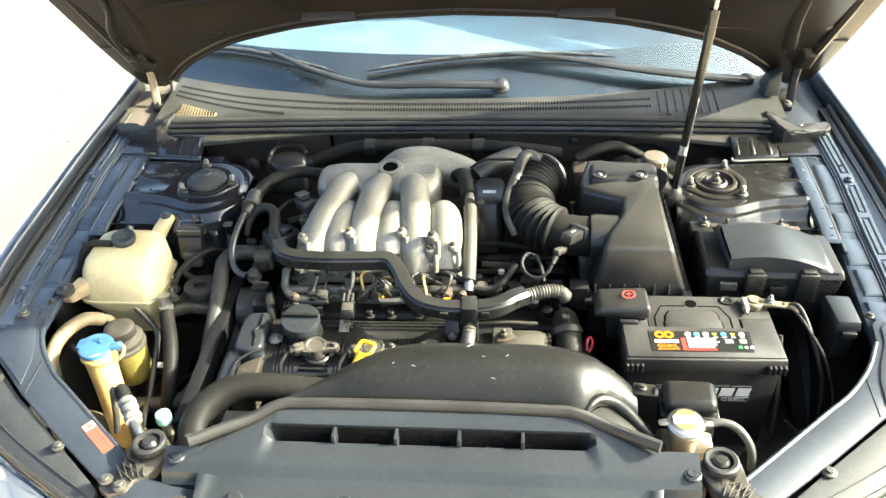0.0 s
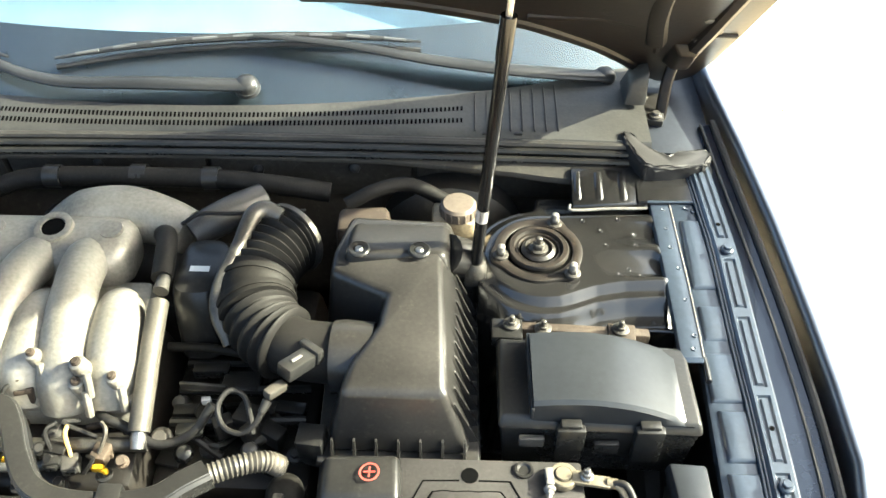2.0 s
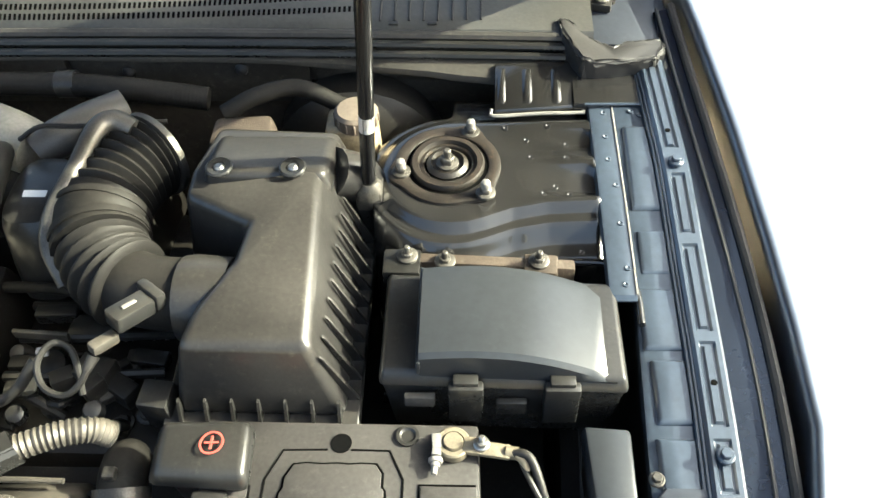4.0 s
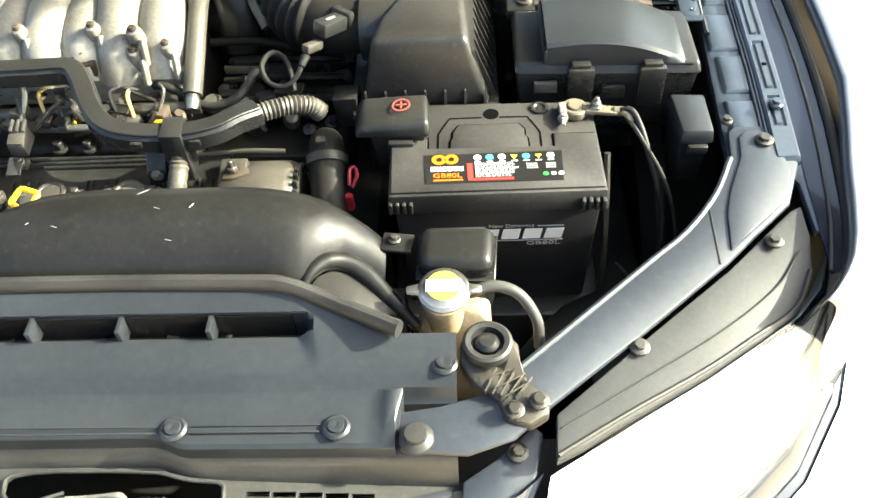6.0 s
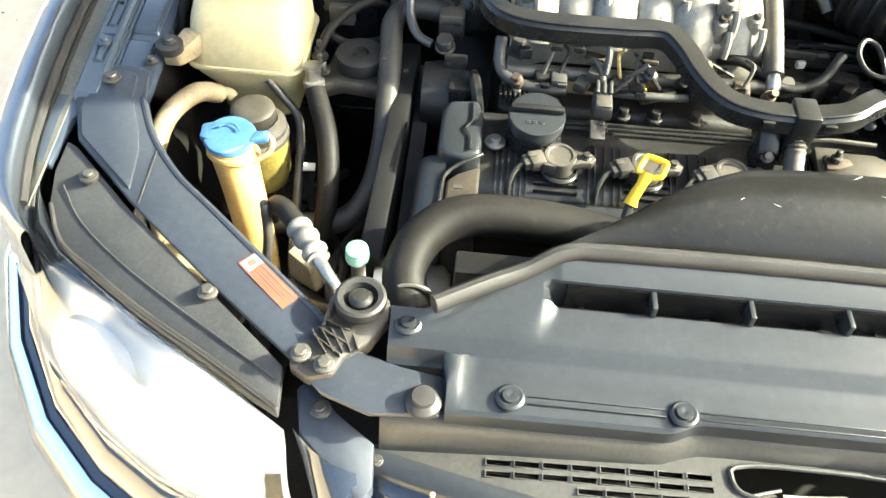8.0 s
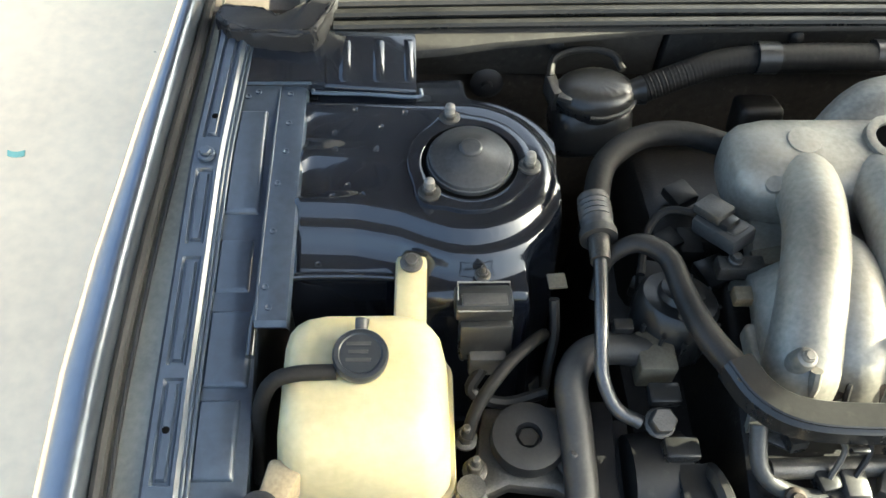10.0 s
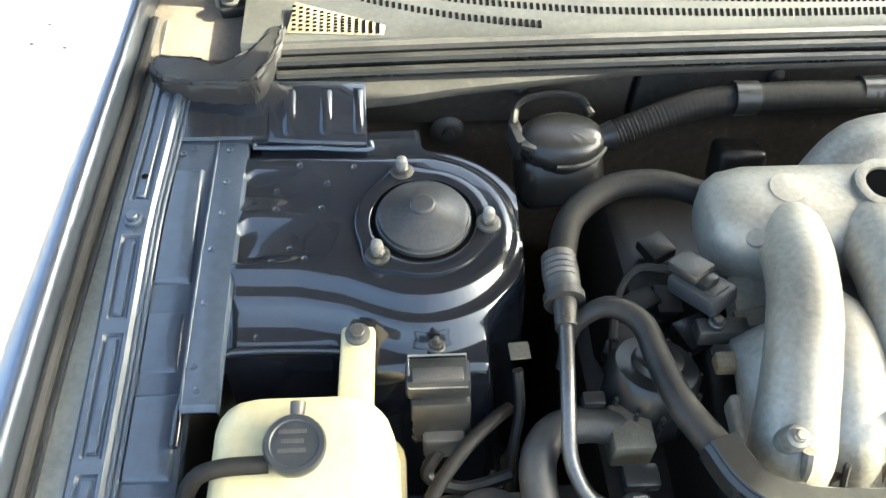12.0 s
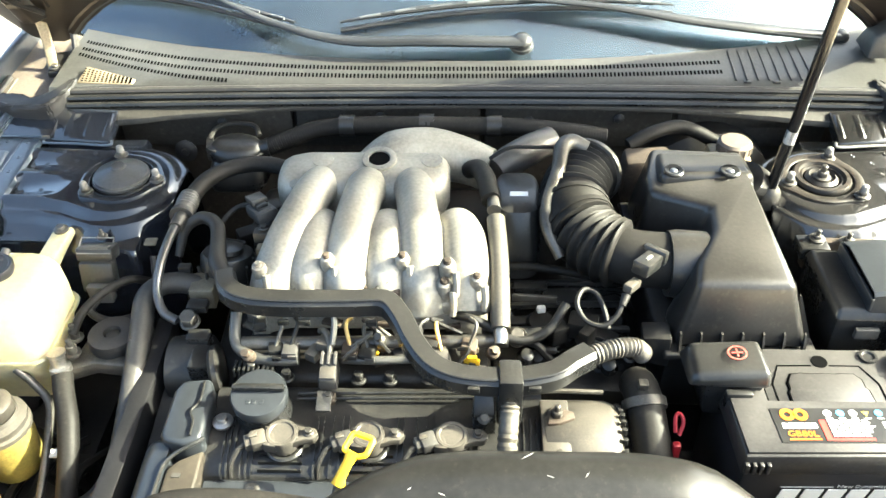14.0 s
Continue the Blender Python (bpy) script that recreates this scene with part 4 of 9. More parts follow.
# ---- firewall, bay floor ----
part("firewall", surf([[(x, 1.69 - 0.03 * (z < 0.8), z) for z in (0.875, 0.86, 0.84, 0.6, 0.3)] for x in (-0.72, -0.4, 0, 0.4, 0.72)], 0.006), FIREWALL, car, "dark grey firewall")
part("firewall_pad", surf([[(x, 1.672 - 0.01 * math.sin(3 * x), z) for z in (0.905, 0.87, 0.855, 0.853)] for x in (-0.56, -0.4, -0.2, 0, 0.2, 0.4, 0.55)], 0.012), FIREPAD, car, "dark insulation strip")
for k, (x0, x1, z0, z1) in enumerate(((-0.60, -0.30, 0.80, 0.872), (-0.295, 0.02, 0.80, 0.880), (0.025, 0.34, 0.80, 0.878), (0.345, 0.60, 0.80, 0.868))):
    part("firewall_pad", hexa([(x0, 1.668, z0), (x1, 1.668, z0), (x1, 1.685, z0), (x0, 1.685, z0)], [(x0 + 0.002, 1.660, z1), (x1 - 0.002, 1.660, z1 + 0.002), (x1 - 0.002, 1.68, z1 + 0.002), (x0 + 0.002, 1.68, z1)], 0.003), FIREPAD, car, "stained insulation pad on the firewall")
for x, z in ((-0.42, 0.85), (-0.15, 0.862), (0.10, 0.855), (0.25, 0.86)):
    part("pad_stud", lathe([(0, 0), (0.009, 0), (0.008, 0.003), (0.003, 0.005), (0, 0.006)], aim((x, 1.661, z), (0, -1, 0.2)), 12), RUBBER, car)
part("undertray", slab([(-0.72, 0.75), (0.72, 0.75), (0.72, 1.72), (-0.72, 1.72)], 0.32, 0.02), DARK, car, "dark grimy undertray")
part("crossmember", slab([(-0.70, 0.70), (0.70, 0.70), (0.70, 0.86), (-0.70, 0.86)], 0.50, 0.2), DARK, car)
for s in (-1, 1):
    part("frame_rail", box((s * 0.60, 1.2, 0.50), (0.09, 0.95, 0.12), 0.01), DARK, car, "dark chassis rail")

# ---- cowl and windscreen ----
def cowl_front(x):
    return (x, 1.661 - 0.012 * x * x, 0.915 - 0.012 * x * x)


def cowl_rear(x):
    return (x, 1.700 + 0.30 * x * x + 0.05 * max(0, abs(x) - 0.5), 0.945 - 0.03 * x * x)


cx = [-0.70 + 1.40 * i / 40 for i in range(41)]
rows = []
for x in cx:
    a, b = Vector(cowl_front(x)), Vector(cowl_rear(x))
    rows.append([a + Vector((0, -0.004, -0.016)), a, a + Vector((0, 0.006, 0.007)), a.lerp(b, 0.25) + Vector((0, 0, 0.006)), a.lerp(b, 0.6) + Vector((0, 0, 0.004)), b.lerp(a, 0.03), b])
cowl = part("cowl_panel", surf(rows, 0.004), COWL_GREY, car, "faded grey plastic cowl grille")
# Top ridge gets the lighter rubber, as the light on it is coloured in.
for dy, dz, r in ((-0.003, 0.003, 0.0062), (-0.0125, -0.004, 0.0055), (-0.020, -0.0135, 0.0055)):
    part("cowl_seal", tube([Vector(cowl_front(x)) + Vector((0, dy, dz)) for x in cx[1:-1:3] + cx[-2:-1]], r, 8, 3), GREY_RUBBER if dy > -0.01 else BLACK, cowl, "ribbed rubber bonnet seal")
# plain sheet below the seal, deeper towards both ends
rows = []
for x in [-0.675 + 1.35 * i / 30 for i in range(31)]:
    deep = along([(0.0, 0.012), (0.30, 0.016), (0.50, 0.034), (0.56, 0.044), (0.675, 0.046)], abs(x))
    a = Vector(cowl_front(x)) + Vector((0, -0.012, -0.016))
    rows.append([a, a + Vector((0, -0.35 * deep, -0.12 * deep)), a + Vector((0, -0.72 * deep, -0.30 * deep)), a + Vector((0, -0.76 * deep, -0.42 * deep))])
part("cowl_apron", surf(rows, 0.004), COWL_DARK, cowl, "dark grey sheet below the seal")


def screen(x, s):
    """A point of the windscreen: across, and up along it."""
    a = Vector(cowl_rear(x))
    return (x, a.y + 0.88 * s + 0.02 * s * s, a.z - 0.012 + 0.47 * s - 0.03 * s * s)


gx = [-0.74 + 1.48 * i / 24 for i in range(25)]
ws = part("windscreen", surf([[screen(x * (1 - 0.12 * s), s) for s in (0, 0.1, 0.25, 0.45, 0.65, 0.85)] for x in gx], 0.005), WINDSCREEN, car, "tinted laminated windscreen")
ws.visible_shadow = False
part("glass_border", surf([[Vector(screen(x, s)) - Vector((0, -0.004, 0.008)) for s in (0.0, 0.05, 0.10, 0.145)] for x in gx], 0.002), FRIT, car, "black border printed on the windscreen")
part("dashboard", slab([(-0.70, 1.90), (-0.4, 1.80), (0, 1.76), (0.4, 1.80), (0.70, 1.90), (0.70, 2.45), (-0.70, 2.45)], lambda x, y: 0.87 + 0.02 * (y - 1.8), 0.3, 0.02), DASH, car, "dark dashboard top")
part("cabin_back", box((0, 3.1, 0.90), (1.3, 0.05, 0.5), 0.01), DASH, car, "seat backs")


def shell(y, hw, z0, z1, r):
    """Half-round section of the body: sill, side and shoulder."""
    side = [(hw - 0.05, z0), (hw - 0.01, z0 + 0.06), (hw, lerp(z0, z1, 0.45)), (hw - 0.015, lerp(z0, z1, 0.8)), (hw - 0.05, z1 - 0.02), (hw - 0.11, z1)]
    return [(x, y, z) for x, z in side] + [(0, y, z1 + r)] + [(-x, y, z) for x, z in side[::-1]]


part("body_shell", loft([shell(2.40, 0.89, 0.22, 0.945, 0.0), shell(2.9, 0.90, 0.21, 0.955, 0.0), shell(3.5, 0.90, 0.21, 0.965, 0.0), shell(4.1, 0.89, 0.22, 0.975, 0.01), shell(4.6, 0.87, 0.25, 0.985, 0.012), shell(4.95, 0.82, 0.30, 0.97, 0.012), shell(5.02, 0.76, 0.38, 0.93, 0.01)]), PAINT, car, "glossy dark navy body sides and boot", angle=50)
roof_rows = [[(x * w, y, z - 0.07 * x * x) for x in (-1.0, -0.92, -0.7, -0.35, 0, 0.35, 0.7, 0.92, 1.0)] for y, w, z in ((2.42, 0.62, 1.362), (2.6, 0.625, 1.405), (2.95, 0.63, 1.425), (3.35, 0.625, 1.415), (3.75, 0.60, 1.365))]
part("roof", surf(roof_rows, 0.02), PAINT, car, "glossy dark navy roof", angle=60)
part("rear_window", surf([[(x * w, y, z - 0.05 * x * x) for x in (-1, -0.5, 0, 0.5, 1)] for y, w, z in ((3.74, 0.58, 1.36), (3.95, 0.62, 1.24), (4.25, 0.68, 1.05), (4.38, 0.70, 0.985))], 0.005), FRIT, car, "dark rear window")
for s in (-1, 1):
    part("pillar", tube([(s * 0.76, 1.90, 0.92), (s * 0.72, 2.15, 1.12), (s * 0.63, 2.45, 1.34)], 0.03, 10, 4), PAINT, car, "navy windscreen pillar")
    part("side_glass", surf([[(s * lerp(0.79, 0.615, t), lerp(ya, yb, t), lerp(0.95, 1.33, t)) for t in (0, 0.5, 1)] for ya, yb in ((2.02, 2.46), (2.6, 2.7), (3.2, 3.2), (3.8, 3.6), (4.25, 3.74))], 0.004), FRIT, car, "dark side windows")
    part("door_seam", tube([(s * 0.885, 2.45, 0.90), (s * 0.901, 2.45, 0.60), (s * 0.893, 2.47, 0.30)], 0.003, 6, 3), RUBBER, car)
    part("door_handle", box((s * 0.898, 3.05, 0.80), (0.02, 0.16, 0.025), 0.006), CHROME, car, "door handle")
    part("tail_lamp", box((s * 0.72, 4.985, 0.82), (0.20, 0.06, 0.14), 0.02), RED, car, "red tail lamp")
part("rear_bumper", box((0, 4.99, 0.50), (1.56, 0.12, 0.22), 0.04, 3), PAINT, car, "navy rear bumper")

# ---- hood ----
hood = thing("hood", (0, 1.7, 0.98), "dark brown-black underside of the raised bonnet", "car hood")
HA = radians(52)


def hoodp(x, d, off=0.0):
    """A point of the raised hood: across, forward from its hinge line, and off its inner face."""
    return (x, 1.786 - d * math.cos(HA) + off * math.sin(HA), 0.985 + d * math.sin(HA) + off * math.cos(HA))


HOOD_EDGE = [(0.0, 0.235), (0.2, 0.222), (0.37, 0.183), (0.515, 0.125), (0.61, 0.055), (0.66, 0.005), (0.70, -0.045), (0.735, -0.068), (0.765, -0.066), (0.785, -0.045), (0.80, 0.02)]
hx_ = [s * x for s, xs_h in ((-1, (0.80, 0.793, 0.785, 0.765, 0.735, 0.70, 0.66, 0.61, 0.56, 0.5, 0.42, 0.35, 0.26, 0.18, 0.09)), (1, (0.0, 0.09, 0.18, 0.26, 0.35, 0.42, 0.5, 0.56, 0.61, 0.66, 0.70, 0.735, 0.765, 0.785, 0.793, 0.80))) for x in xs_h]


def hood_start(x):
    """How far from the hinge line the rear edge of the hood lies."""
    return along(HOOD_EDGE, abs(x))


rows = [[hoodp(x * (1 + 0.04 * t), lerp(hood_start(x), 1.12 - 0.25 * x * x, t), -0.02 * math.sin(math.pi * t)) for t in (0, 0.03, 0.15, 0.4, 0.7, 1)] for x in hx_]
skin = part("hood_skin", surf(rows, 0.012), HOOD_IN, hood, "dusty dark hood inner panel")
outer_rows = [[Vector(q) + Vector((0, math.sin(HA), math.cos(HA))) * 0.026 for q in r] for r in rows]
part("hood_outer", surf(outer_rows, 0.004), PAINT, hood, "glossy navy outer skin of the bonnet", angle=60)

# ---- wheels ----
for s in (-1, 1):
    for y in (1.35, 4.05):
        wh = part("wheel", lathe([(0, 0), (0.20, 0), (0.21, 0.02), (0.21, 0.18), (0.20, 0.2), (0, 0.2)], aim((s * 0.66, y, 0.315), (s, 0, 0)), 28), GREY_METAL, car, "alloy wheel")
        part("tyre", lathe([(0.20, 0.0), (0.29, 0.0), (0.312, 0.02), (0.315, 0.1), (0.312, 0.18), (0.29, 0.2), (0.20, 0.2)], aim((s * 0.66, y, 0.315), (s, 0, 0)), 36), RUBBER, wh, "black tyre")


# ---- radiator cover, shroud and front trim ----
cover = thing("radiator_cover", (0, 0.75, 0.76), "black ribbed plastic radiator top cover", "radiator cover")


def ridge_y(x):
    return along([(-0.345, 0.772), (-0.30, 0.80), (-0.232, 0.838), (-0.20, 0.844), (0, 0.846), (0.18, 0.843), (0.22, 0.838), (0.266, 0.822), (0.33, 0.790)], x)


def cov_front(x):
    return along([(0.089, 0.708), (0.100, 0.706), (0.116, 0.698), (0.127, 0.696), (0.33, 0.695)], abs(x))


def scoop(x, y):
    """1 in the sunk middle in front of the vent slot, 0 on the raised wings beside it."""
    return min(1, max(0, (0.256 - 0.024 * (y - 0.766) / 0.058 - abs(x)) / 0.012))


xs_ = sorted({round(-0.385 + 0.77 * i / 44, 4) for i in range(45)} | {s * x for x in (0.089, 0.1, 0.116, 0.127, 0.213, 0.219, 0.225, 0.231, 0.237, 0.243, 0.249, 0.255, 0.261, 0.308, 0.318, 0.326) for s in (-1, 1)})
rows = []
for x in xs_:
    yr = min(ridge_y(x), 0.846)
    edge = 0.33 - abs(x)
    lug = 0.006 * min(1, max(0, (abs(x) - 0.308) / 0.012))
    yf = cov_front(x) if edge > 0 else 0.742
    r = [(x, yf, 0.781), (x, yf + 0.0015, 0.793), (x, yf + 0.005, 0.797)]
    for y, z in ((0.716, 0.8005), (0.735, 0.8025), (0.750, 0.8045), (0.753, 0.8065), (0.765, 0.8145), (0.768, 0.8165)):
        r.append((x, max(y, yf + 0.006 + 0.0008 * len(r)), z + (lug if y < 0.752 else 0)))
    for t in (0.25, 0.5, 0.75, 1.0):
        y = lerp(0.768, min(0.803, yr - 0.004), t)
        r.append((x, y, 0.8165 + (y - 0.768) * lerp(0.46, 0.22, scoop(x, y))))
    k = scoop(x, 0.805)
    w = lambda y: 0.8165 + (y - 0.768) * 0.46
    for t, y, z in ((0.1, 0.8045, 0.8235), (0.2, 0.8055, 0.800), (0.5, 0.824, 0.800), (0.6, 0.8245, 0.838), (0.65, 0.8225, 0.8425), (0.9, 0.835, 0.850)):
        yw = lerp(min(0.803, yr - 0.004), yr, t)
        r.append((x, lerp(yw, y, k), lerp(w(yw), z, k)))
    r += [(x, yr + 0.004, lerp(w(yr), 0.853, k) + 0.001), (x, yr + 0.012, 0.83)]
    rows.append(r)
panel = part("cover_panel", surf(rows, 0.003), GREY_PLASTIC, cover, "weathered black moulded panel", angle=30)
# Dark floor and back sheet put the slot's inner shade into the colour.
part("slot_floor", box((0, 0.8145, 0.8012), (0.442, 0.017, 0.0024)), DARK, cover)
part("slot_back", box((0, 0.8225, 0.8195), (0.44, 0.002, 0.036)), SHROUD, cover, "dark sheet standing for shade in the vent slot")
for x in (-0.138, -0.046, 0.046, 0.138):
    part("vent_rib", box((x, 0.813, 0.826), (0.005, 0.022, 0.026), 0.001), GREY_PLASTIC, cover)
rs = random.Random(3)
for i in range(26):
    x = rs.uniform(-0.21, 0.21)
    part("leaf_litter", box((x, rs.uniform(0.808, 0.820), 0.8040), (rs.uniform(0.006, 0.022), rs.uniform(0.003, 0.008), 0.002), 0.0006, 1, rz=rs.uniform(-40, 40), ry=rs.uniform(-15, 15)), (GREY_METAL, DARK, COIL)[i % 3], cover, "dry debris caught in the vent slot")
part("rubber_strip", tube([(x, ridge_y(x) + 0.006, 0.846 + 0.010 * min(1, max(0, (0.262 - abs(x)) / 0.022))) for x in (-0.345, -0.30, -0.262, -0.225, -0.18, 0, 0.17, 0.215, 0.262, 0.33)], 0.0085, 10, 5, 1.2), RUBBER, cover, "soft rubber sealing strip")
c0 = part("push_clip", join(lathe([(0, 0), (0.0135, 0), (0.0135, 0.002), (0.011, 0.004), (0.008, 0.0035), (0.0075, 0.006), (0.003, 0.0065), (0, 0.005)], aim((-0.268, 0.714, 0.8015), (0, 0, 1)), 20)), GREY_PLASTIC, cover, "round push-in clip")
for x in (-0.111, 0.113, 0.270):
    alike(c0, (x, 0.714, ORIGIN[c0].z), cover)
for x in (-0.368, 0.373):
    alike(c0, (x, 0.774, ORIGIN[c0].z + 0.015), cover)
for a, b in ((-0.252, -0.127), (-0.095, 0.097), (0.129, 0.255)):
    for dy in (-0.0035, 0.0035):
        part("raised_line", box(((a + b) / 2, 0.714 + dy, 0.8010), (b - a, 0.0016, 0.0024), 0.0006), GREY_PLASTIC, cover)

# slotted grille cover in front of it
gc = thing("grille_top_cover", (0, 0.65, 0.74), "grey slotted plastic cover behind the grille", "grille cover")


def gfront(x):
    return 0.617 + 0.42 * x * x


OPEN_RAW = [(-0.061, 0.694), (0.085, 0.694), (0.120, 0.684), (0.157, 0.682), (0.159, 0.664), (0.157, 0.640), (0.004, 0.634), (-0.014, 0.640), (-0.030, 0.658), (-0.058, 0.666)]


def chaikin(poly, n=2):
    """Round the corners of an outline."""
    for _ in range(n):
        poly = [(lerp(a[0], b[0], t), lerp(a[1], b[1], t)) for a, b in zip(poly, poly[1:] + poly[:1]) for t in (0.2, 0.8)]
    return poly


OPEN = chaikin(OPEN_RAW)
SLOTS = []
for y, xa, xb in ((0.677, -0.285, -0.075), (0.6655, -0.285, -0.075), (0.654, -0.20, -0.075), (0.671, 0.178, 0.305), (0.6595, 0.178, 0.275), (0.648, 0.178, 0.205)):
    n = max(1, round((xb - xa) / 0.0265))
    SLOTS += [(xa + (i + 0.5) * (xb - xa) / n, y) for i in range(n)]
SLOT_HALF = (0.0112, 0.0026)
outer = [(x, gfront(x)) for x in [-0.385 + 0.77 * i / 30 for i in range(31)]] + [(0.395, 0.69), (0.20, 0.698), (0.06, 0.704), (-0.06, 0.704), (-0.20, 0.698), (-0.395, 0.69)]
zc = lambda x, y: 0.757 - 0.16 * abs(x) ** 2 - 0.25 * max(0, 0.65 - y)


def holed(outer, holes, zf, thick):
    """A plate with openings."""
    bm = bmesh.new()
    o = [bm.verts.new((x, y, zf(x, y))) for x, y in outer]
    edges = [bm.edges.new((o[i], o[(i + 1) % len(o)])) for i in range(len(o))]
    for hole in holes:
        q = [bm.verts.new((x, y, zf(x, y))) for x, y in hole]
        edges += [bm.edges.new((q[i], q[(i + 1) % len(q)])) for i in range(len(q))]
    bmesh.ops.triangle_fill(bm, use_beauty=True, use_dissolve=False, edges=edges)
    bmesh.ops.recalc_face_normals(bm, faces=bm.faces[:])
    if sum(f.normal.z for f in bm.faces) < 0:
        bmesh.ops.reverse_faces(bm, faces=bm.faces[:])
    res = bmesh.ops.extrude_face_region(bm, geom=bm.faces[:])
    for v in [g for g in res["geom"] if isinstance(g, bmesh.types.BMVert)]:
        v.co.z -= thick
    return bm


gp = part("cover_plate", holed(outer, [OPEN] + [[(x + a * SLOT_HALF[0], y + b * SLOT_HALF[1]) for a, b in ((-1, -1), (1, -1), (1, 1), (-1, 1))] for x, y in SLOTS], zc, 0.004), COWL_GREY, gc, "dusty grey plastic plate")
rows = []
for x in [-0.385 + 0.77 * i / 44 for i in range(45)]:
    y0 = cov_front(x)
    rows.append([(x, y0 - 0.0115, 0.7535 - 0.16 * x * x), (x, y0 - 0.008, 0.760 - 0.10 * x * x), (x, y0 - 0.004, 0.768 - 0.04 * x * x), (x, y0 - 0.001, 0.774), (x, y0 + 0.004, 0.779), (x, y0 + 0.010, 0.781)])
part("step_wall", surf(rows, 0.003), COWL_GREY, gc, "sloping grey step behind the slots", angle=60)
part("opening_rim", tube([(x, y, zc(x, y) + 0.002) for x, y in OPEN + OPEN[:1]], 0.0024, 8, 1), COWL_GREY, gc)
slot = None
for x, y in SLOTS:
    a, b = SLOT_HALF
    if slot is None:
        q = lambda g, dz: [(x - a - g, y - b - g, zc(x, y) + dz), (x + a + g, y - b - g, zc(x, y) + dz), (x + a + g, y + b + g, zc(x, y) + dz), (x - a - g, y + b + g, zc(x, y) + dz)]
        slot = part("air_slot", loft([q(0.0012, -0.001), q(0.0008, 0.0008), q(0, 0.0006), q(0, -0.004)], False), COWL_GREY, gc, "narrow air slot with a raised rim")
    else:
        alike(slot, (x, y, ORIGIN[slot].z - zc(*SLOTS[0]) + zc(x, y)), gc)
# Dark sheet in place of the shade seen through the slots.
part("slot_shade_sheet", slab([(x, gfront(x) + 0.012) for x in (-0.31, -0.2, -0.1, 0, 0.1, 0.2, 0.31)] + [(0.31, 0.685), (-0.31, 0.685)], 0.705, 0.01), DARK, gc, "dark sheet standing for shade below the slots")
part("lip_rail", surf([[(x, gfront(x) + dy, zc(x, gfront(x)) + dz) for dy, dz in ((0.006, 0.001), (0.0, 0.002), (-0.008, -0.002), (-0.014, -0.0065), (-0.0165, -0.011))] for x in [-0.39 + 0.78 * i / 24 for i in range(25)]], 0.003), GREY_PLASTIC, gc, "blue-grey front lip")
# Black sheet paints the shade under the lip.
part("lip_gap", surf([[(x, gfront(x) + dy, zc(x, gfront(x)) - dz) for dy, dz in ((-0.010, 0.020), (-0.004, 0.026), (0.004, 0.04))] for x in [-0.39 + 0.78 * i / 24 for i in range(25)]], 0.002), VOID, gc, "black sheet for the shade in the gap below the lip")
for x, y in ((0.093, 0.632), (-0.2, 0.640), (0.29, 0.655), (0.385, 0.674), (-0.385, 0.672)):
    part("screw", bolt((x, y, zc(x, y) + 0.002), r=0.0045, washer=1.6, tall=0.003), GREY_METAL, gc, "small screw")
for x in (-0.197, 0.005, 0.206, -0.33, 0.33):
    part("peg", lathe([(0, 0), (0.0028, 0), (0.0028, 0.012), (0, 0.013)], aim((x, 0.5965 + 0.48 * x * x, 0.7215), (0, -0.3, 1)), 10), OLD_CREAM, gc, "pale plastic peg")

# bonnet latch inside the opening
latch = thing("bonnet_latch", (0.04, 0.66, 0.70), "greasy bonnet latch mechanism in its recess", "latch")
part("latch_plate", hexa([(-0.05, 0.645, 0.68), (0.06, 0.645, 0.68), (0.06, 0.685, 0.68), (-0.05, 0.685, 0.68)], [(-0.045, 0.648, 0.712), (0.05, 0.646, 0.712), (0.05, 0.682, 0.712), (-0.045, 0.684, 0.712)], 0.003), GRIME, latch)
part("latch_lever", slab([(-0.044, 0.664), (-0.040, 0.674), (-0.012, 0.680), (-0.004, 0.674), (-0.006, 0.664), (-0.024, 0.660)], lambda x, y: 0.732 + 0.1 * (y - 0.67), 0.005, 0.0015), CONNECTOR, latch, "grey pressed lever")
part("lever_edge", tube([(-0.043, 0.671, 0.735), (-0.024, 0.676, 0.738), (-0.008, 0.680, 0.740)], 0.0018, 8, 4), STEEL, latch, "bright worn edge")
part("latch_hook", tube([(-0.006, 0.676, 0.737), (0.014, 0.676, 0.738), (0.036, 0.676, 0.741), (0.050, 0.675, 0.742), (0.060, 0.670, 0.740)], [0.0016, 0.0018, 0.0022, 0.0042, 0.0016], 10, 5, 0.7), CRIMP, latch, "pale worn steel hook")
part("latch_pawl", slab([(0.002, 0.652), (0.004, 0.668), (0.018, 0.674), (0.048, 0.672), (0.054, 0.660), (0.050, 0.646), (0.030, 0.642), (0.012, 0.644)], lambda x, y: 0.728 + 0.15 * (y - 0.66), 0.010, 0.002), RUST, latch, "rusty brown pawl")
part("pawl_arm", tube([(0.000, 0.668, 0.734), (0.016, 0.664, 0.737), (0.034, 0.668, 0.738), (0.050, 0.668, 0.737)], 0.0026, 8, 5), RUST, latch, "rusty arm")
part("latch_spring", tube([(0.0545 + 0.0035 * math.cos(a), 0.662 + 0.0035 * math.sin(a) - 0.0005 * a, 0.733 + 0.0002 * a) for a in [0.6 * q for q in range(46)]], 0.0010, 6, 0), BRASS, latch, "brassy coil spring")
part("latch_pin", lathe([(0, 0), (0.003, 0), (0.003, 0.012), (0, 0.013)], aim((0.030, 0.652, 0.728), (0, 0, 1)), 10), CRIMP, latch, "bare pin")
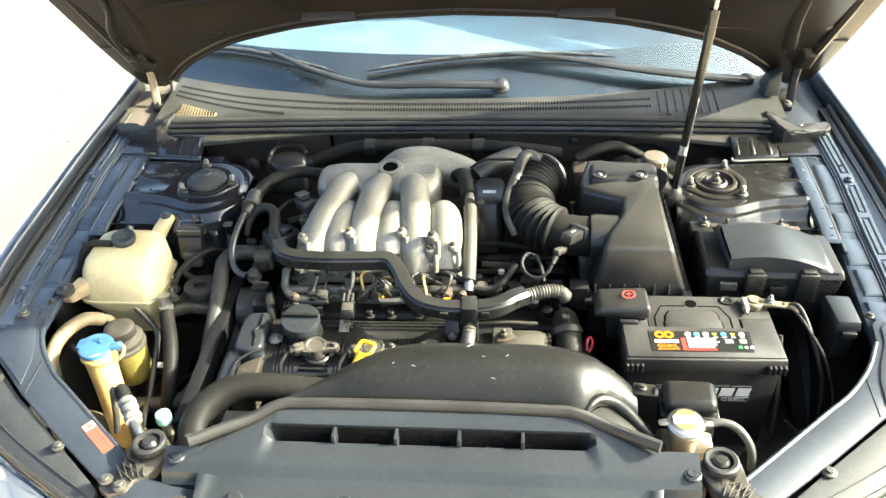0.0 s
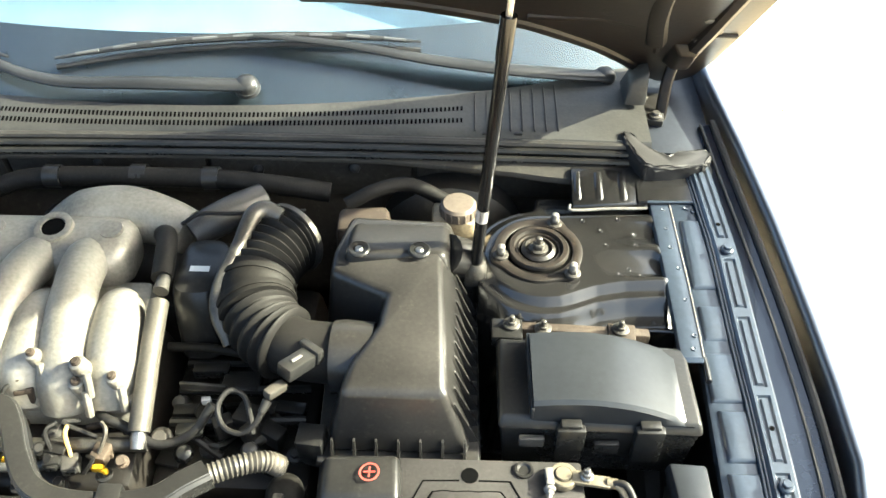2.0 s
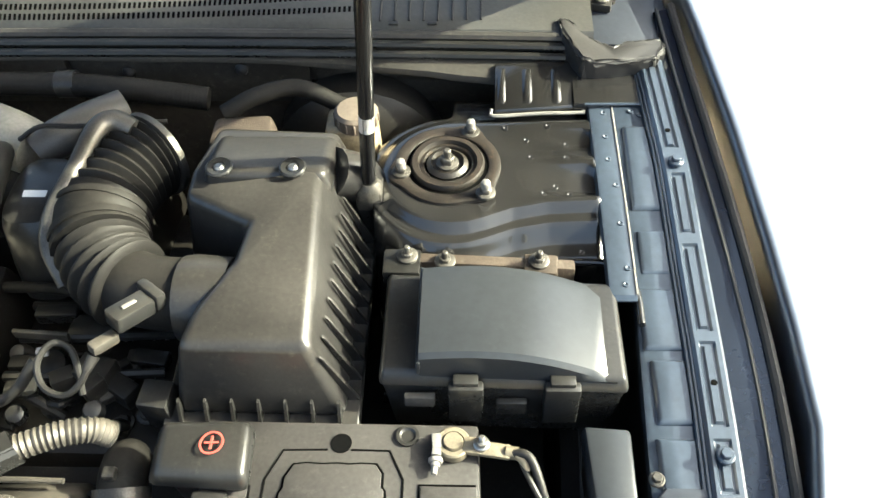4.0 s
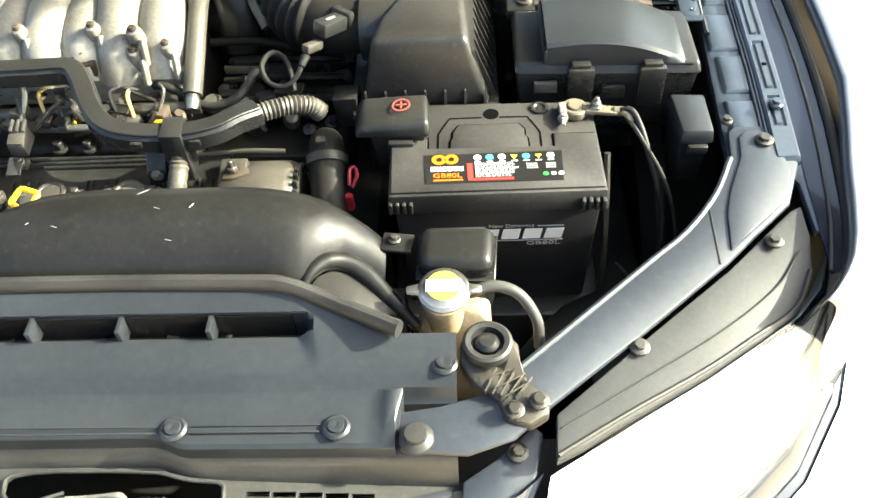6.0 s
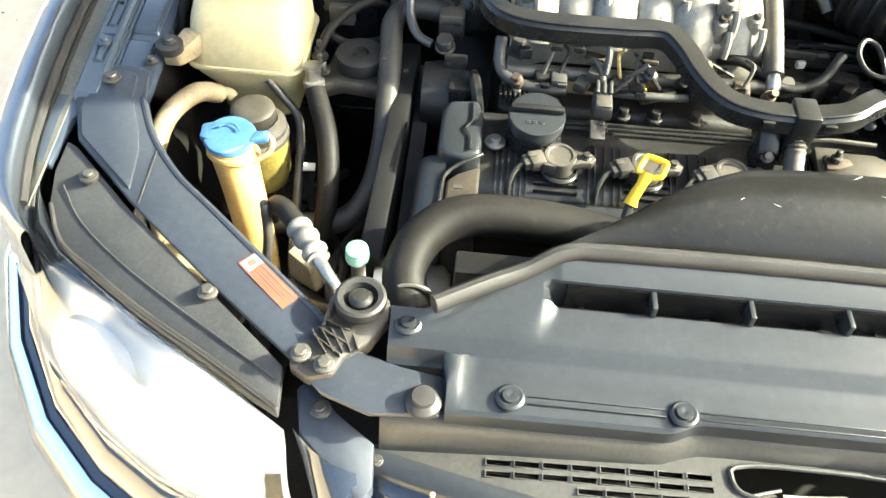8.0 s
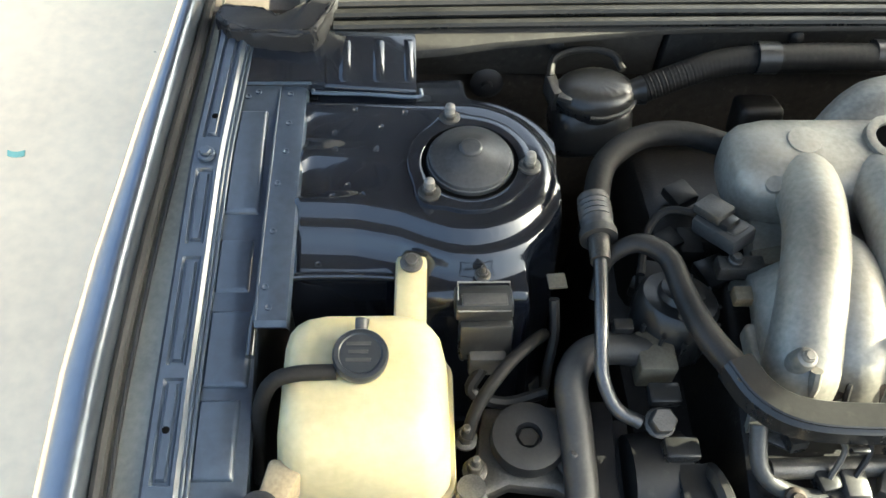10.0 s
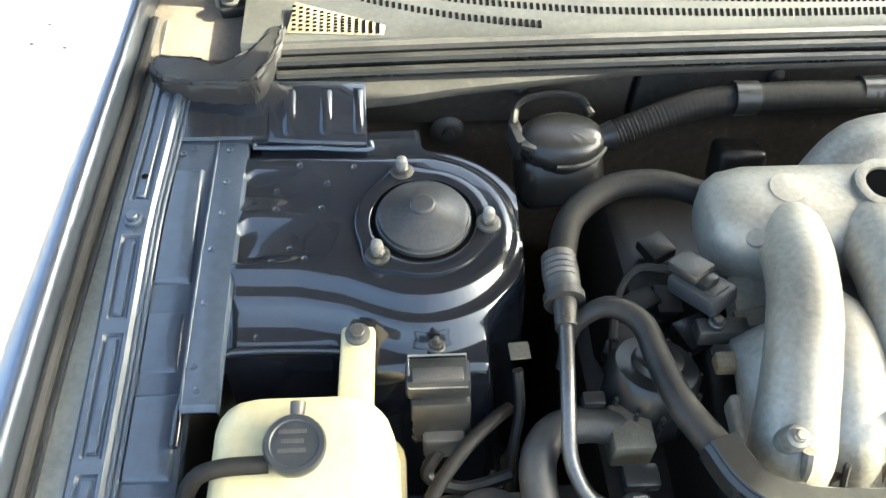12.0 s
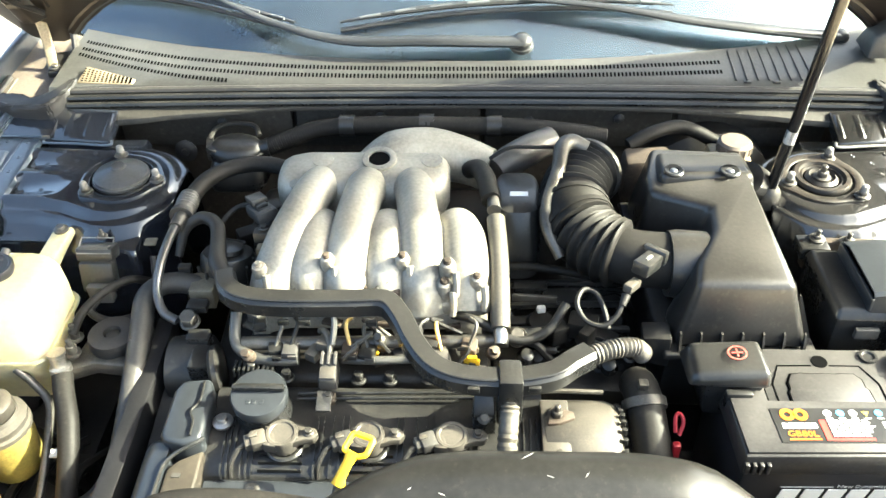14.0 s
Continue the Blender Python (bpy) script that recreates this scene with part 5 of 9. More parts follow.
part("latch_spindle", lathe([(0, 0), (0.007, 0), (0.007, 0.006), (0.004, 0.009), (0, 0.009)], aim((0.046, 0.648, 0.727), (0, 0, 1)), 12), RUST, latch)
part("latch_link", tube([(-0.030, 0.655, 0.724), (-0.008, 0.650, 0.726), (0.020, 0.644, 0.726), (0.050, 0.641, 0.722)], 0.0022, 8, 4), GREY_METAL, latch, "worn link rod")
part("cable_boot", tube([(0.064, 0.662, 0.728), (0.078, 0.664, 0.735), (0.094, 0.664, 0.736), (0.112, 0.662, 0.733), (0.126, 0.659, 0.730)], [0.0055, 0.0085, 0.0105, 0.0095, 0.0075], 14, 6), HOSE, latch, "black rubber boot")
for i in range(4):
    part("boot_fold", tube([(0.066 + 0.008 * i, 0.652 + 0.002 * i, 0.736), (0.070 + 0.008 * i, 0.662, 0.7435 + 0.0008 * i), (0.074 + 0.007 * i, 0.672, 0.741)], 0.0024, 8, 4), RUBBER, latch)
part("boot_tail", tube([(0.062, 0.648, 0.724), (0.085, 0.646, 0.726), (0.11, 0.648, 0.727), (0.128, 0.655, 0.728)], 0.0040, 8, 5), RUBBER, latch)
part("switch_plug", box((0.138, 0.660, 0.731), (0.024, 0.018, 0.012), 0.003, rz=-4), CONNECTOR, latch, "grey plug")
part("plug_tab", box((0.1545, 0.660, 0.734), (0.010, 0.017, 0.010), 0.002, rz=-4), INK_GREY, latch, "pale grey tab")
part("recess_floor", box((0.05, 0.66, 0.675), (0.24, 0.08, 0.01)), DARK, latch)

# fan shroud dome
shroud = thing("fan_shroud", (0.05, 0.90, 0.78), "scuffed black plastic fan shroud dome", "fan shroud")
rows = []
for i in range(33):
    x = -0.335 + 0.645 * i / 32
    top = along([(-0.335, 0.838), (-0.27, 0.845), (-0.20, 0.862), (-0.12, 0.884), (-0.06, 0.894), (0, 0.897), (0.16, 0.897), (0.205, 0.892), (0.235, 0.882), (0.26, 0.868), (0.285, 0.850), (0.31, 0.832)], x)
    back = along([(-0.335, 0.80), (-0.25, 0.845), (-0.18, 0.885), (-0.10, 0.935), (-0.05, 0.953), (0.0, 0.958), (0.18, 0.958), (0.24, 0.955), (0.29, 0.94), (0.31, 0.93)], x)
    fr = min(ridge_y(x) + 0.008, 0.857)
    if x > 0.205:
        fr = along([(0.205, fr), (0.228, 0.854), (0.236, 0.868), (0.250, 0.883), (0.270, 0.889), (0.292, 0.880), (0.31, 0.866)], x)
    fr = min(fr, back - 0.012)
    lo = along([(0.2, 0.838), (0.236, 0.846), (0.25, 0.844), (0.27, 0.835), (0.31, 0.812)], x)
    mid = lerp(fr, back, 0.55)
    rows.append([(x, fr, lo - 0.01), (x, lerp(fr, back, 0.06), lerp(lo, top, 0.22)), (x, lerp(fr, back, 0.3), lerp(lo, top, 0.68)), (x, mid, lerp(lo, top, 0.93)), (x, lerp(fr, back, 0.78), top), (x, lerp(fr, back, 0.93), top - 0.004), (x, back, top - 0.016), (x, back + 0.006, top - 0.05), (x, back + 0.004, 0.74)])
part("shroud_dome", surf(rows, 0.003), SHROUD, shroud, angle=50)
HOLLOW = [(0.228, 0.850, 0.842), (0.236, 0.868, 0.848), (0.250, 0.884, 0.846), (0.270, 0.890, 0.836), (0.292, 0.880, 0.824), (0.318, 0.856, 0.810), (0.345, 0.830, 0.80)]
part("corner_hollow_rim", tube(HOLLOW, [0.003, 0.007, 0.010, 0.011, 0.011, 0.009, 0.006], 14, 6), SHROUD, shroud, "rounded rim of the corner hollow", angle=60)
# Dark block fills the hollow to imitate the shade inside it.
part("corner_hollow", slab([(0.232, 0.850), (0.241, 0.868), (0.254, 0.880), (0.272, 0.884), (0.294, 0.872), (0.325, 0.842), (0.30, 0.832)], lambda x, y: 0.842 - 0.42 * max(0, x - 0.245), 0.03, 0.003), DARK, shroud, "dark block standing for shade in the corner hollow")
part("mount_tab", box((0.322, 0.918, 0.834), (0.034, 0.026, 0.005), 0.002, rz=-8), SHROUD, shroud)
part("tab_screw", bolt((0.319, 0.920, 0.838), r=0.005, washer=1.9), GREY_METAL, shroud, "small screw")
for a, b in (((0.052, 0.938, 0.8975), (0.064, 0.946, 0.8965)), ((0.075, 0.918, 0.8985), (0.082, 0.915, 0.8985)), ((-0.03, 0.9, 0.893), (-0.023, 0.898, 0.892)), ((0.112, 0.916, 0.8985), (0.116, 0.922, 0.8985)), ((0.09, 0.885, 0.885), (0.097, 0.884, 0.884)), ((-0.06, 0.905, 0.890), (-0.056, 0.908, 0.890))):
    part("scratch", tube([a, tuple((Vector(a) + Vector(b)) / 2), b], [0.0002, 0.0005, 0.0002], 5, 3), INK_GREY, shroud, "pale scratch")

# dark box and radiator neck with its cap
rbox = thing("resonator_box", (0.385, 0.90, 0.78), "small black plastic resonator box", "plastic box")
part("box_body", hexa([(0.343, 0.872, 0.77), (0.425, 0.868, 0.77), (0.43, 0.93, 0.77), (0.345, 0.932, 0.77)], [(0.345, 0.876, 0.852), (0.424, 0.872, 0.852), (0.428, 0.928, 0.852), (0.348, 0.930, 0.852)], 0.013, 4), SHROUD, rbox)
part("box_seam", rnd(hexa([(0.3425, 0.871, 0.826), (0.4265, 0.867, 0.826), (0.431, 0.9315, 0.826), (0.3445, 0.9335, 0.826)], [(0.343, 0.8715, 0.829), (0.426, 0.8675, 0.829), (0.4305, 0.931, 0.829), (0.345, 0.933, 0.829)]), 0.001, 1), SHROUD, rbox)
rad = thing("radiator", (0, 0.85, 0.45), "radiator with an aged cream end tank", "radiator")
part("core", box((0, 0.87, 0.62), (0.66, 0.03, 0.36), 0.003), DARK, rad, "dark finned radiator core")
part("end_tank", hexa([(0.335, 0.835, 0.60), (0.425, 0.835, 0.60), (0.43, 0.91, 0.60), (0.335, 0.91, 0.60)], [(0.345, 0.838, 0.80), (0.42, 0.838, 0.795), (0.42, 0.90, 0.80), (0.345, 0.90, 0.80)], 0.012, 3), OLD_CREAM, rad, "stained cream plastic end tank")
part("neck", lathe([(0.020, 0), (0.020, 0.04), (0.024, 0.042), (0.024, 0.05), (0, 0.05)], aim((0.373, 0.850, 0.785), (0, -0.1, 1)), 20), OLD_CREAM, rad)
cap = part("pressure_cap", lathe([(0, 0), (0.026, 0), (0.027, 0.007), (0.024, 0.010), (0.020, 0.0105), (0.018, 0.012), (0, 0.0125)], aim((0.373, 0.849, 0.833), (0, -0.1, 1)), 28), STEEL, rad, "silver radiator cap")
for s in (-1, 1):
    part("cap_ear", hexa([(0.373 + s * 0.022, 0.843, 0.836), (0.373 + s * 0.039, 0.845, 0.836), (0.373 + s * 0.039, 0.855, 0.836), (0.373 + s * 0.022, 0.857, 0.836)], [(0.373 + s * 0.022, 0.843, 0.842), (0.373 + s * 0.039, 0.846, 0.840), (0.373 + s * 0.039, 0.854, 0.840), (0.373 + s * 0.022, 0.857, 0.842)], 0.002), STEEL, cap)
dm = aim((0.373, 0.849, 0.8456), (0, -0.1, 1))
part("cap_label", lathe([(0, 0), (0.0175, 0), (0.0175, 0.0006), (0, 0.0006)], dm, 24), INK_YELLOW, cap, "yellow warning label")
b = box((0, 0, 0.0008), (0.036, 0.014, 0.0006))
b.transform(dm)
part("cap_band", b, INK_WHITE, cap)
part("overflow_hose", tube([(0.398, 0.851, 0.83), (0.425, 0.856, 0.835), (0.45, 0.85, 0.828), (0.468, 0.835, 0.805), (0.472, 0.825, 0.77)], 0.006, 10, 6), PCV, rad, "pale overflow hose")
uph = thing("upper_radiator_hose", (-0.3, 0.92, 0.76), "thick black rubber radiator hose", "hose")
part("hose", tube([(-0.372, 0.835, 0.755), (-0.382, 0.868, 0.775), (-0.366, 0.908, 0.79), (-0.325, 0.937, 0.795), (-0.25, 0.945, 0.79), (-0.15, 0.942, 0.775), (-0.05, 0.95, 0.74)], 0.0235, 18, 8), HOSE, uph)
part("hose_clip", join(tube([(-0.372 + 0.026 * math.cos(a), 0.842, 0.762 + 0.026 * math.sin(a)) for a in [0.4 * q for q in range(17)]], 0.002, 6, 2)), STEEL, uph, "spring hose clip")


# ---- battery ----
bat = thing("battery", (0.433, 1.087, 0.60), "black car battery with a dusty lid and bright label", "battery")
part("case", hexa([(0.318, 1.018, 0.60), (0.552, 1.022, 0.60), (0.548, 1.162, 0.60), (0.312, 1.164, 0.60)], [(0.311, 1.011, 0.79), (0.558, 1.014, 0.79), (0.553, 1.166, 0.79), (0.307, 1.168, 0.79)], 0.006), BAT_CASE, bat, "black battery case")
lid = part("lid", join(hexa([(0.304, 1.002, 0.788), (0.564, 1.006, 0.788), (0.559, 1.172, 0.788), (0.301, 1.174, 0.788)], [(0.306, 1.005, 0.8165), (0.562, 1.009, 0.8165), (0.558, 1.170, 0.8165), (0.303, 1.172, 0.8165)], 0.003),
                      slab([(0.309, 1.009), (0.559, 1.013), (0.557, 1.106), (0.506, 1.107), (0.506, 1.084), (0.350, 1.084), (0.350, 1.104), (0.306, 1.104)], 0.8195, 0.006, 0.0012),
                      slab([(0.379, 1.082), (0.474, 1.082), (0.473, 1.102), (0.470, 1.106), (0.470, 1.118), (0.464, 1.127), (0.45, 1.1275), (0.44, 1.1265), (0.428, 1.1275), (0.415, 1.1265), (0.40, 1.1275), (0.389, 1.126), (0.382, 1.113), (0.382, 1.103), (0.379, 1.098)], 0.8193, 0.006, 0.0008)), BAT_TOP, bat, "dusty grey-black lid", angle=30)
for pts in ([(0.3515, 1.084), (0.3515, 1.1055), (0.307, 1.1055)], [(0.3635, 1.085), (0.3635, 1.112), (0.377, 1.1415), (0.418, 1.1425)], [(0.440, 1.1425), (0.476, 1.142), (0.490, 1.113), (0.490, 1.085)], [(0.3775, 1.085), (0.3778, 1.0985), (0.3805, 1.1035), (0.3805, 1.1135), (0.388, 1.1275), (0.4, 1.129), (0.415, 1.128), (0.428, 1.129), (0.44, 1.128), (0.45, 1.129), (0.465, 1.1285), (0.4715, 1.119), (0.4715, 1.106), (0.4745, 1.102), (0.4755, 1.085)], [(0.5045, 1.085), (0.5045, 1.1085), (0.556, 1.1085)], [(0.3515, 1.0842), (0.3635, 1.0842)], [(0.4755, 1.0842), (0.5045, 1.0842)]):
    part("lid_groove", tube([(x, y, 0.8166) for x, y in pts], 0.0011, 6, 1), VOID, lid)
part("vent_hole", lathe([(0, 0), (0.010, 0), (0.010, 0.0012), (0, 0.0012)], aim((0.430, 1.149, 0.8160), (0, 0, 1)), 18), VOID, lid)
part("charge_eye", lathe([(0.005, 0), (0.011, 0), (0.011, 0.003), (0.008, 0.003), (0.006, 0.001), (0, 0.001)], aim((0.492, 1.157, 0.8165), (0, 0, 1)), 18), BLACK, lid, "round charge indicator")
for x in (0.308, 0.316, 0.324, 0.332, 0.534, 0.542, 0.550, 0.558):
    part("lid_tooth", box((x, 1.003, 0.800), (0.0045, 0.008, 0.016), 0.001), BAT_TOP, lid)
LZ = 0.8200
lab = part("top_label", slab([(0.347, 1.071), (0.3495, 1.022), (0.5115, 1.024), (0.513, 1.074)], LZ + 0.0004, 0.0008), INK_BLACK, bat, "black battery label with icons")
U, W = Vector((0.166, 0.003, 0)), Vector((0.002, -0.049, 0))


def lab_at(u, v, z=0.0006):
    return Vector((0.347, 1.071, LZ)) + U * u + W * v + Vector((0, 0, z))


def lab_bar(u0, u1, v0, v1, material, z=0.0006, name="label_bar"):
    p = [lab_at(u, v) for u, v in ((u0, v1), (u1, v1), (u1, v0), (u0, v0))]
    part(name, slab([(q.x, q.y) for q in p], LZ + z + 0.0004, 0.0005), material, lab)


for du in (0.105, 0.195):
    c = lab_at(du, 0.2, 0.0008)
    part("label_ring", lathe([(0.0040, 0), (0.0085, 0), (0.0085, 0.0006), (0.0040, 0.0006)], aim(c, (0, 0, 1)), 20), INK_ORANGE, lab)
for i in range(6):
    lab_bar(0.045 + 0.04 * i, 0.078 + 0.04 * i, 0.45, 0.60, INK_WHITE)
writing("GB80L", 0.011, Matrix.Translation(lab_at(0.16, 0.76, 0.0008)), INK_ORANGE, lab, width=0.034)
lab_bar(0.06, 0.27, 0.89, 0.93, INK_ORANGE)
for i, m in enumerate((INK_WHITE, INK_BLUE, INK_WHITE, INK_YELLOW, INK_BLUE, INK_YELLOW, INK_WHITE)):
    part("label_icon", lathe([(0, 0), (0.0047, 0), (0.0047, 0.0005), (0, 0.0005)], aim(lab_at(0.385 + 0.088 * i, 0.16, 0.0006), (0, 0, 1)) @ Matrix.Rotation(radians(90), 4, "Z"), 3 if m is INK_YELLOW else 18), m, lab)
    lab_bar(0.362 + 0.088 * i, 0.408 + 0.088 * i, 0.30, 0.325, INK_WHITE)
lab_bar(0.305, 0.345, 0.36, 0.95, INK_RED)
rw = random.Random(5)
for k in range(9):
    u = 0.362
    while u < (0.64 if k < 7 else 0.60):
        w = rw.uniform(0.012, 0.045)
        lab_bar(u, min(u + w, 0.70), 0.365 + 0.055 * k, 0.398 + 0.055 * k, INK_GREY if k % 3 else INK_WHITE, name="print_word")
        u += w + 0.009
lab_bar(0.345, 0.63, 0.885, 0.955, INK_RED)
for k in range(3):
    lab_bar(0.73, 0.81, 0.42 + 0.07 * k, 0.455 + 0.07 * k, INK_GREY)
    lab_bar(0.87, 0.94, 0.42 + 0.07 * k, 0.455 + 0.07 * k, INK_GREY)
    part("label_dot", lathe([(0, 0), (0.0032, 0), (0.0032, 0.0005), (0, 0.0005)], aim(lab_at(0.86 + 0.055 * k, 0.80, 0.0006), (0, 0, 1)), 14), (INK_GREEN, INK_GREY, INK_WHITE)[k], lab)
# front face print
FM = Matrix.Translation((0.455, 1.0125, 0.735)) @ Euler((radians(92.2), 0, radians(0.7))).to_matrix().to_4x4()


def face_bar(x0, x1, z0, z1, material, name="print_bar", slant=0.0):
    p = [(x0, z0), (x1, z0), (x1 + slant, z1), (x0 + slant, z1)]
    bm = bmesh.new()
    a = [bm.verts.new((u, v, -0.0004)) for u, v in p]
    b2 = [bm.verts.new((u, v, 0.0006)) for u, v in p]
    bm.faces.new(b2)
    bm.faces.new(a[::-1])
    for i in range(4):
        bm.faces.new((a[i], a[(i + 1) % 4], b2[(i + 1) % 4], b2[i]))
    bm.transform(FM)
    part(name, bm, material, bat)


# maker's mark as plain slanted blocks
for k in range(6):
    face_bar(-0.096 + 0.0265 * k, -0.0745 + 0.0265 * k, -0.004, 0.014, INK_WHITE, "maker_mark", 0.003)
writing("New Dynamics", 0.008, FM @ Matrix.Translation((-0.004, 0.021, 0.0006)), INK_GREY, bat, width=0.055)
writing("GB80L", 0.010, FM @ Matrix.Translation((0.036, -0.013, 0.0006)), INK_GREY, bat, width=0.042)
face_bar(-0.096, -0.036, 0.0188, 0.0198, INK_GREY)
face_bar(0.028, 0.060, 0.0188, 0.0198, INK_GREY)
face_bar(-0.098, 0.060, -0.0078, -0.0068, INK_GREY)
pc = part("terminal_cover", hexa([(0.258, 1.098, 0.822), (0.356, 1.092, 0.826), (0.353, 1.158, 0.826), (0.256, 1.160, 0.822)], [(0.268, 1.104, 0.840), (0.353, 1.098, 0.850), (0.350, 1.153, 0.852), (0.268, 1.155, 0.846)], 0.008, 3), BLACK, bat, "black positive terminal cover")
mk = Matrix.Translation((0.319, 1.130, 0.8505)) @ Euler((0, radians(-5), 0)).to_matrix().to_4x4()
part("plus_ring", lathe([(0.0095, 0), (0.0115, 0), (0.0115, 0.0008), (0.0095, 0.0008)], mk, 24), RED_INK, pc, "red plus mark")
for sx, sy in ((0.013, 0.002), (0.002, 0.013)):
    b = box((0, 0, 0.0006), (sx, sy, 0.0012))
    b.transform(mk)
    part("plus_bar", b, RED_INK, pc)
part("cover_clip", box((0.318, 1.092, 0.812), (0.032, 0.010, 0.026), 0.003), BLACK, pc)
part("cover_skirt", hexa([(0.285, 1.105, 0.77), (0.345, 1.100, 0.77), (0.343, 1.15, 0.77), (0.285, 1.152, 0.77)], [(0.280, 1.103, 0.823), (0.348, 1.098, 0.827), (0.346, 1.153, 0.827), (0.280, 1.155, 0.823)], 0.004), BLACK, pc)
neg = part("negative_terminal", join(lathe([(0, 0), (0.0105, 0), (0.0095, 0.014), (0.0085, 0.0165), (0, 0.0165)], aim((0.535, 1.146, 0.815), (0, 0, 1)), 20),
                                          lathe([(0.0105, 0), (0.0155, 0), (0.0165, 0.002), (0.0160, 0.010), (0.0145, 0.0115), (0.0105, 0.0115)], aim((0.535, 1.146, 0.8175), (0, 0, 1)), 26)), BRASS, bat, "dull lead negative terminal clamp")
part("clamp_jaw", join(box((0.520, 1.147, 0.8235), (0.010, 0.016, 0.012), 0.002, rz=6), box((0.520, 1.136, 0.8235), (0.009, 0.007, 0.012), 0.0015, rz=-8)), CRIMP, neg, "pale clamp jaw")
part("clamp_bolt", join(bolt((0.519, 1.129, 0.8235), (0, -1, 0), r=0.0055, tall=0.006), tube([(0.519, 1.128, 0.8235), (0.518, 1.116, 0.8232)], 0.0028, 10, 1)), CRIMP, neg, "bare clamp bolt")
part("cable_eye", join(box((0.553, 1.143, 0.826), (0.018, 0.017, 0.007), 0.002, rz=-6), box((0.573, 1.139, 0.826), (0.030, 0.015, 0.006), 0.0025, rz=-8), lathe([(0, 0), (0.006, 0), (0.0062, 0.012), (0, 0.012)], aim((0.583, 1.1375, 0.826), (1, -0.12, 0)), 14)), BRASS, neg, "flat cable eye")
part("eye_nut", bolt((0.561, 1.143, 0.831), r=0.0075, washer=1.25, tall=0.007, stud=0.005), STEEL, neg, "worn steel nut")
part("wire_sleeve", tube([(0.593, 1.134, 0.828), (0.599, 1.129, 0.826), (0.603, 1.121, 0.822)], 0.0042, 10, 3), OLD_CREAM, neg, "stained crimp sleeve")
part("earth_cable", tube([(0.590, 1.136, 0.828), (0.606, 1.128, 0.830), (0.622, 1.09, 0.80), (0.645, 1.05, 0.72), (0.64, 1.03, 0.62), (0.60, 1.04, 0.56)], 0.0042, 10, 6), CABLE, bat, "black earth cable")
part("earth_wire", tube([(0.598, 1.126, 0.824), (0.612, 1.10, 0.815), (0.648, 1.06, 0.76), (0.662, 1.02, 0.68), (0.63, 1.0, 0.64), (0.59, 1.03, 0.66)], 0.0028, 8, 6), CABLE, bat)
part("hold_down", tube([(0.572, 1.09, 0.80), (0.575, 1.05, 0.70), (0.578, 1.03, 0.56)], 0.004, 8, 4), GREY_METAL, bat, "thin hold-down rod")
tray = thing("battery_tray", (0.44, 1.08, 0.50), "black battery tray bracket", "tray")
part("tray_plate", hexa([(0.29, 0.98, 0.52), (0.58, 0.98, 0.52), (0.58, 1.19, 0.52), (0.29, 1.19, 0.52)], [(0.295, 0.99, 0.602), (0.575, 0.99, 0.602), (0.575, 1.18, 0.602), (0.295, 1.18, 0.602)], 0.006), BLACK, tray)
part("tray_apron", hexa([(0.44, 0.90, 0.45), (0.70, 0.96, 0.45), (0.70, 1.06, 0.45), (0.50, 1.02, 0.45)], [(0.46, 0.94, 0.60), (0.69, 0.99, 0.66), (0.69, 1.05, 0.66), (0.52, 1.01, 0.60)], 0.01), BLACK, tray)

# ---- air filter box and intake ----
air = thing("air_filter_box", (0.33, 1.34, 0.70), "black plastic air filter box with a dusty lid", "air filter box")
part("lower_box", hexa([(0.262, 1.21, 0.66), (0.42, 1.205, 0.66), (0.425, 1.49, 0.66), (0.25, 1.49, 0.66)], [(0.255, 1.185, 0.80), (0.435, 1.182, 0.80), (0.432, 1.50, 0.80), (0.243, 1.50, 0.80)], 0.008), BOX_BLACK, air)
bm = bmesh.new()
# lid: a tall block with a notch where the intake hose enters
top = [(0.280, 1.203, 0.897), (0.402, 1.205, 0.893), (0.392, 1.395, 0.912), (0.402, 1.49, 0.905), (0.268, 1.49, 0.912), (0.252, 1.42, 0.912), (0.249, 1.385, 0.905), (0.325, 1.345, 0.910), (0.318, 1.30, 0.907), (0.290, 1.245, 0.900)]
low = [(0.262, 1.186, 0.80), (0.432, 1.184, 0.80), (0.428, 1.40, 0.80), (0.43, 1.50, 0.80), (0.246, 1.50, 0.80), (0.238, 1.42, 0.80), (0.236, 1.372, 0.80), (0.303, 1.335, 0.80), (0.292, 1.30, 0.80), (0.256, 1.240, 0.80)]
a = [bm.verts.new(p) for p in low]
b = [bm.verts.new(p) for p in top]
bm.faces.new(a[::-1])
bm.faces.new(b)
for i in range(10):
    bm.faces.new((a[i], a[(i + 1) % 10], b[(i + 1) % 10], b[i]))
bmesh.ops.recalc_face_normals(bm, faces=bm.faces[:])
albox = part("box_lid", rnd(bm, 0.010, 4, 20), BOX_BLACK, air, "dusty black lid", angle=50)
part("lid_step", hexa([(0.262, 1.400, 0.885), (0.402, 1.400, 0.885), (0.408, 1.487, 0.885), (0.262, 1.487, 0.885)], [(0.268, 1.405, 0.922), (0.397, 1.405, 0.920), (0.400, 1.478, 0.908), (0.272, 1.478, 0.912)], 0.010, 4), BOX_BLACK, albox)
part("lid_shoulder", tube([(0.398, 1.44, 0.888), (0.424, 1.455, 0.86), (0.43, 1.46, 0.80)], 0.028, 14, 5), BOX_BLACK, albox)
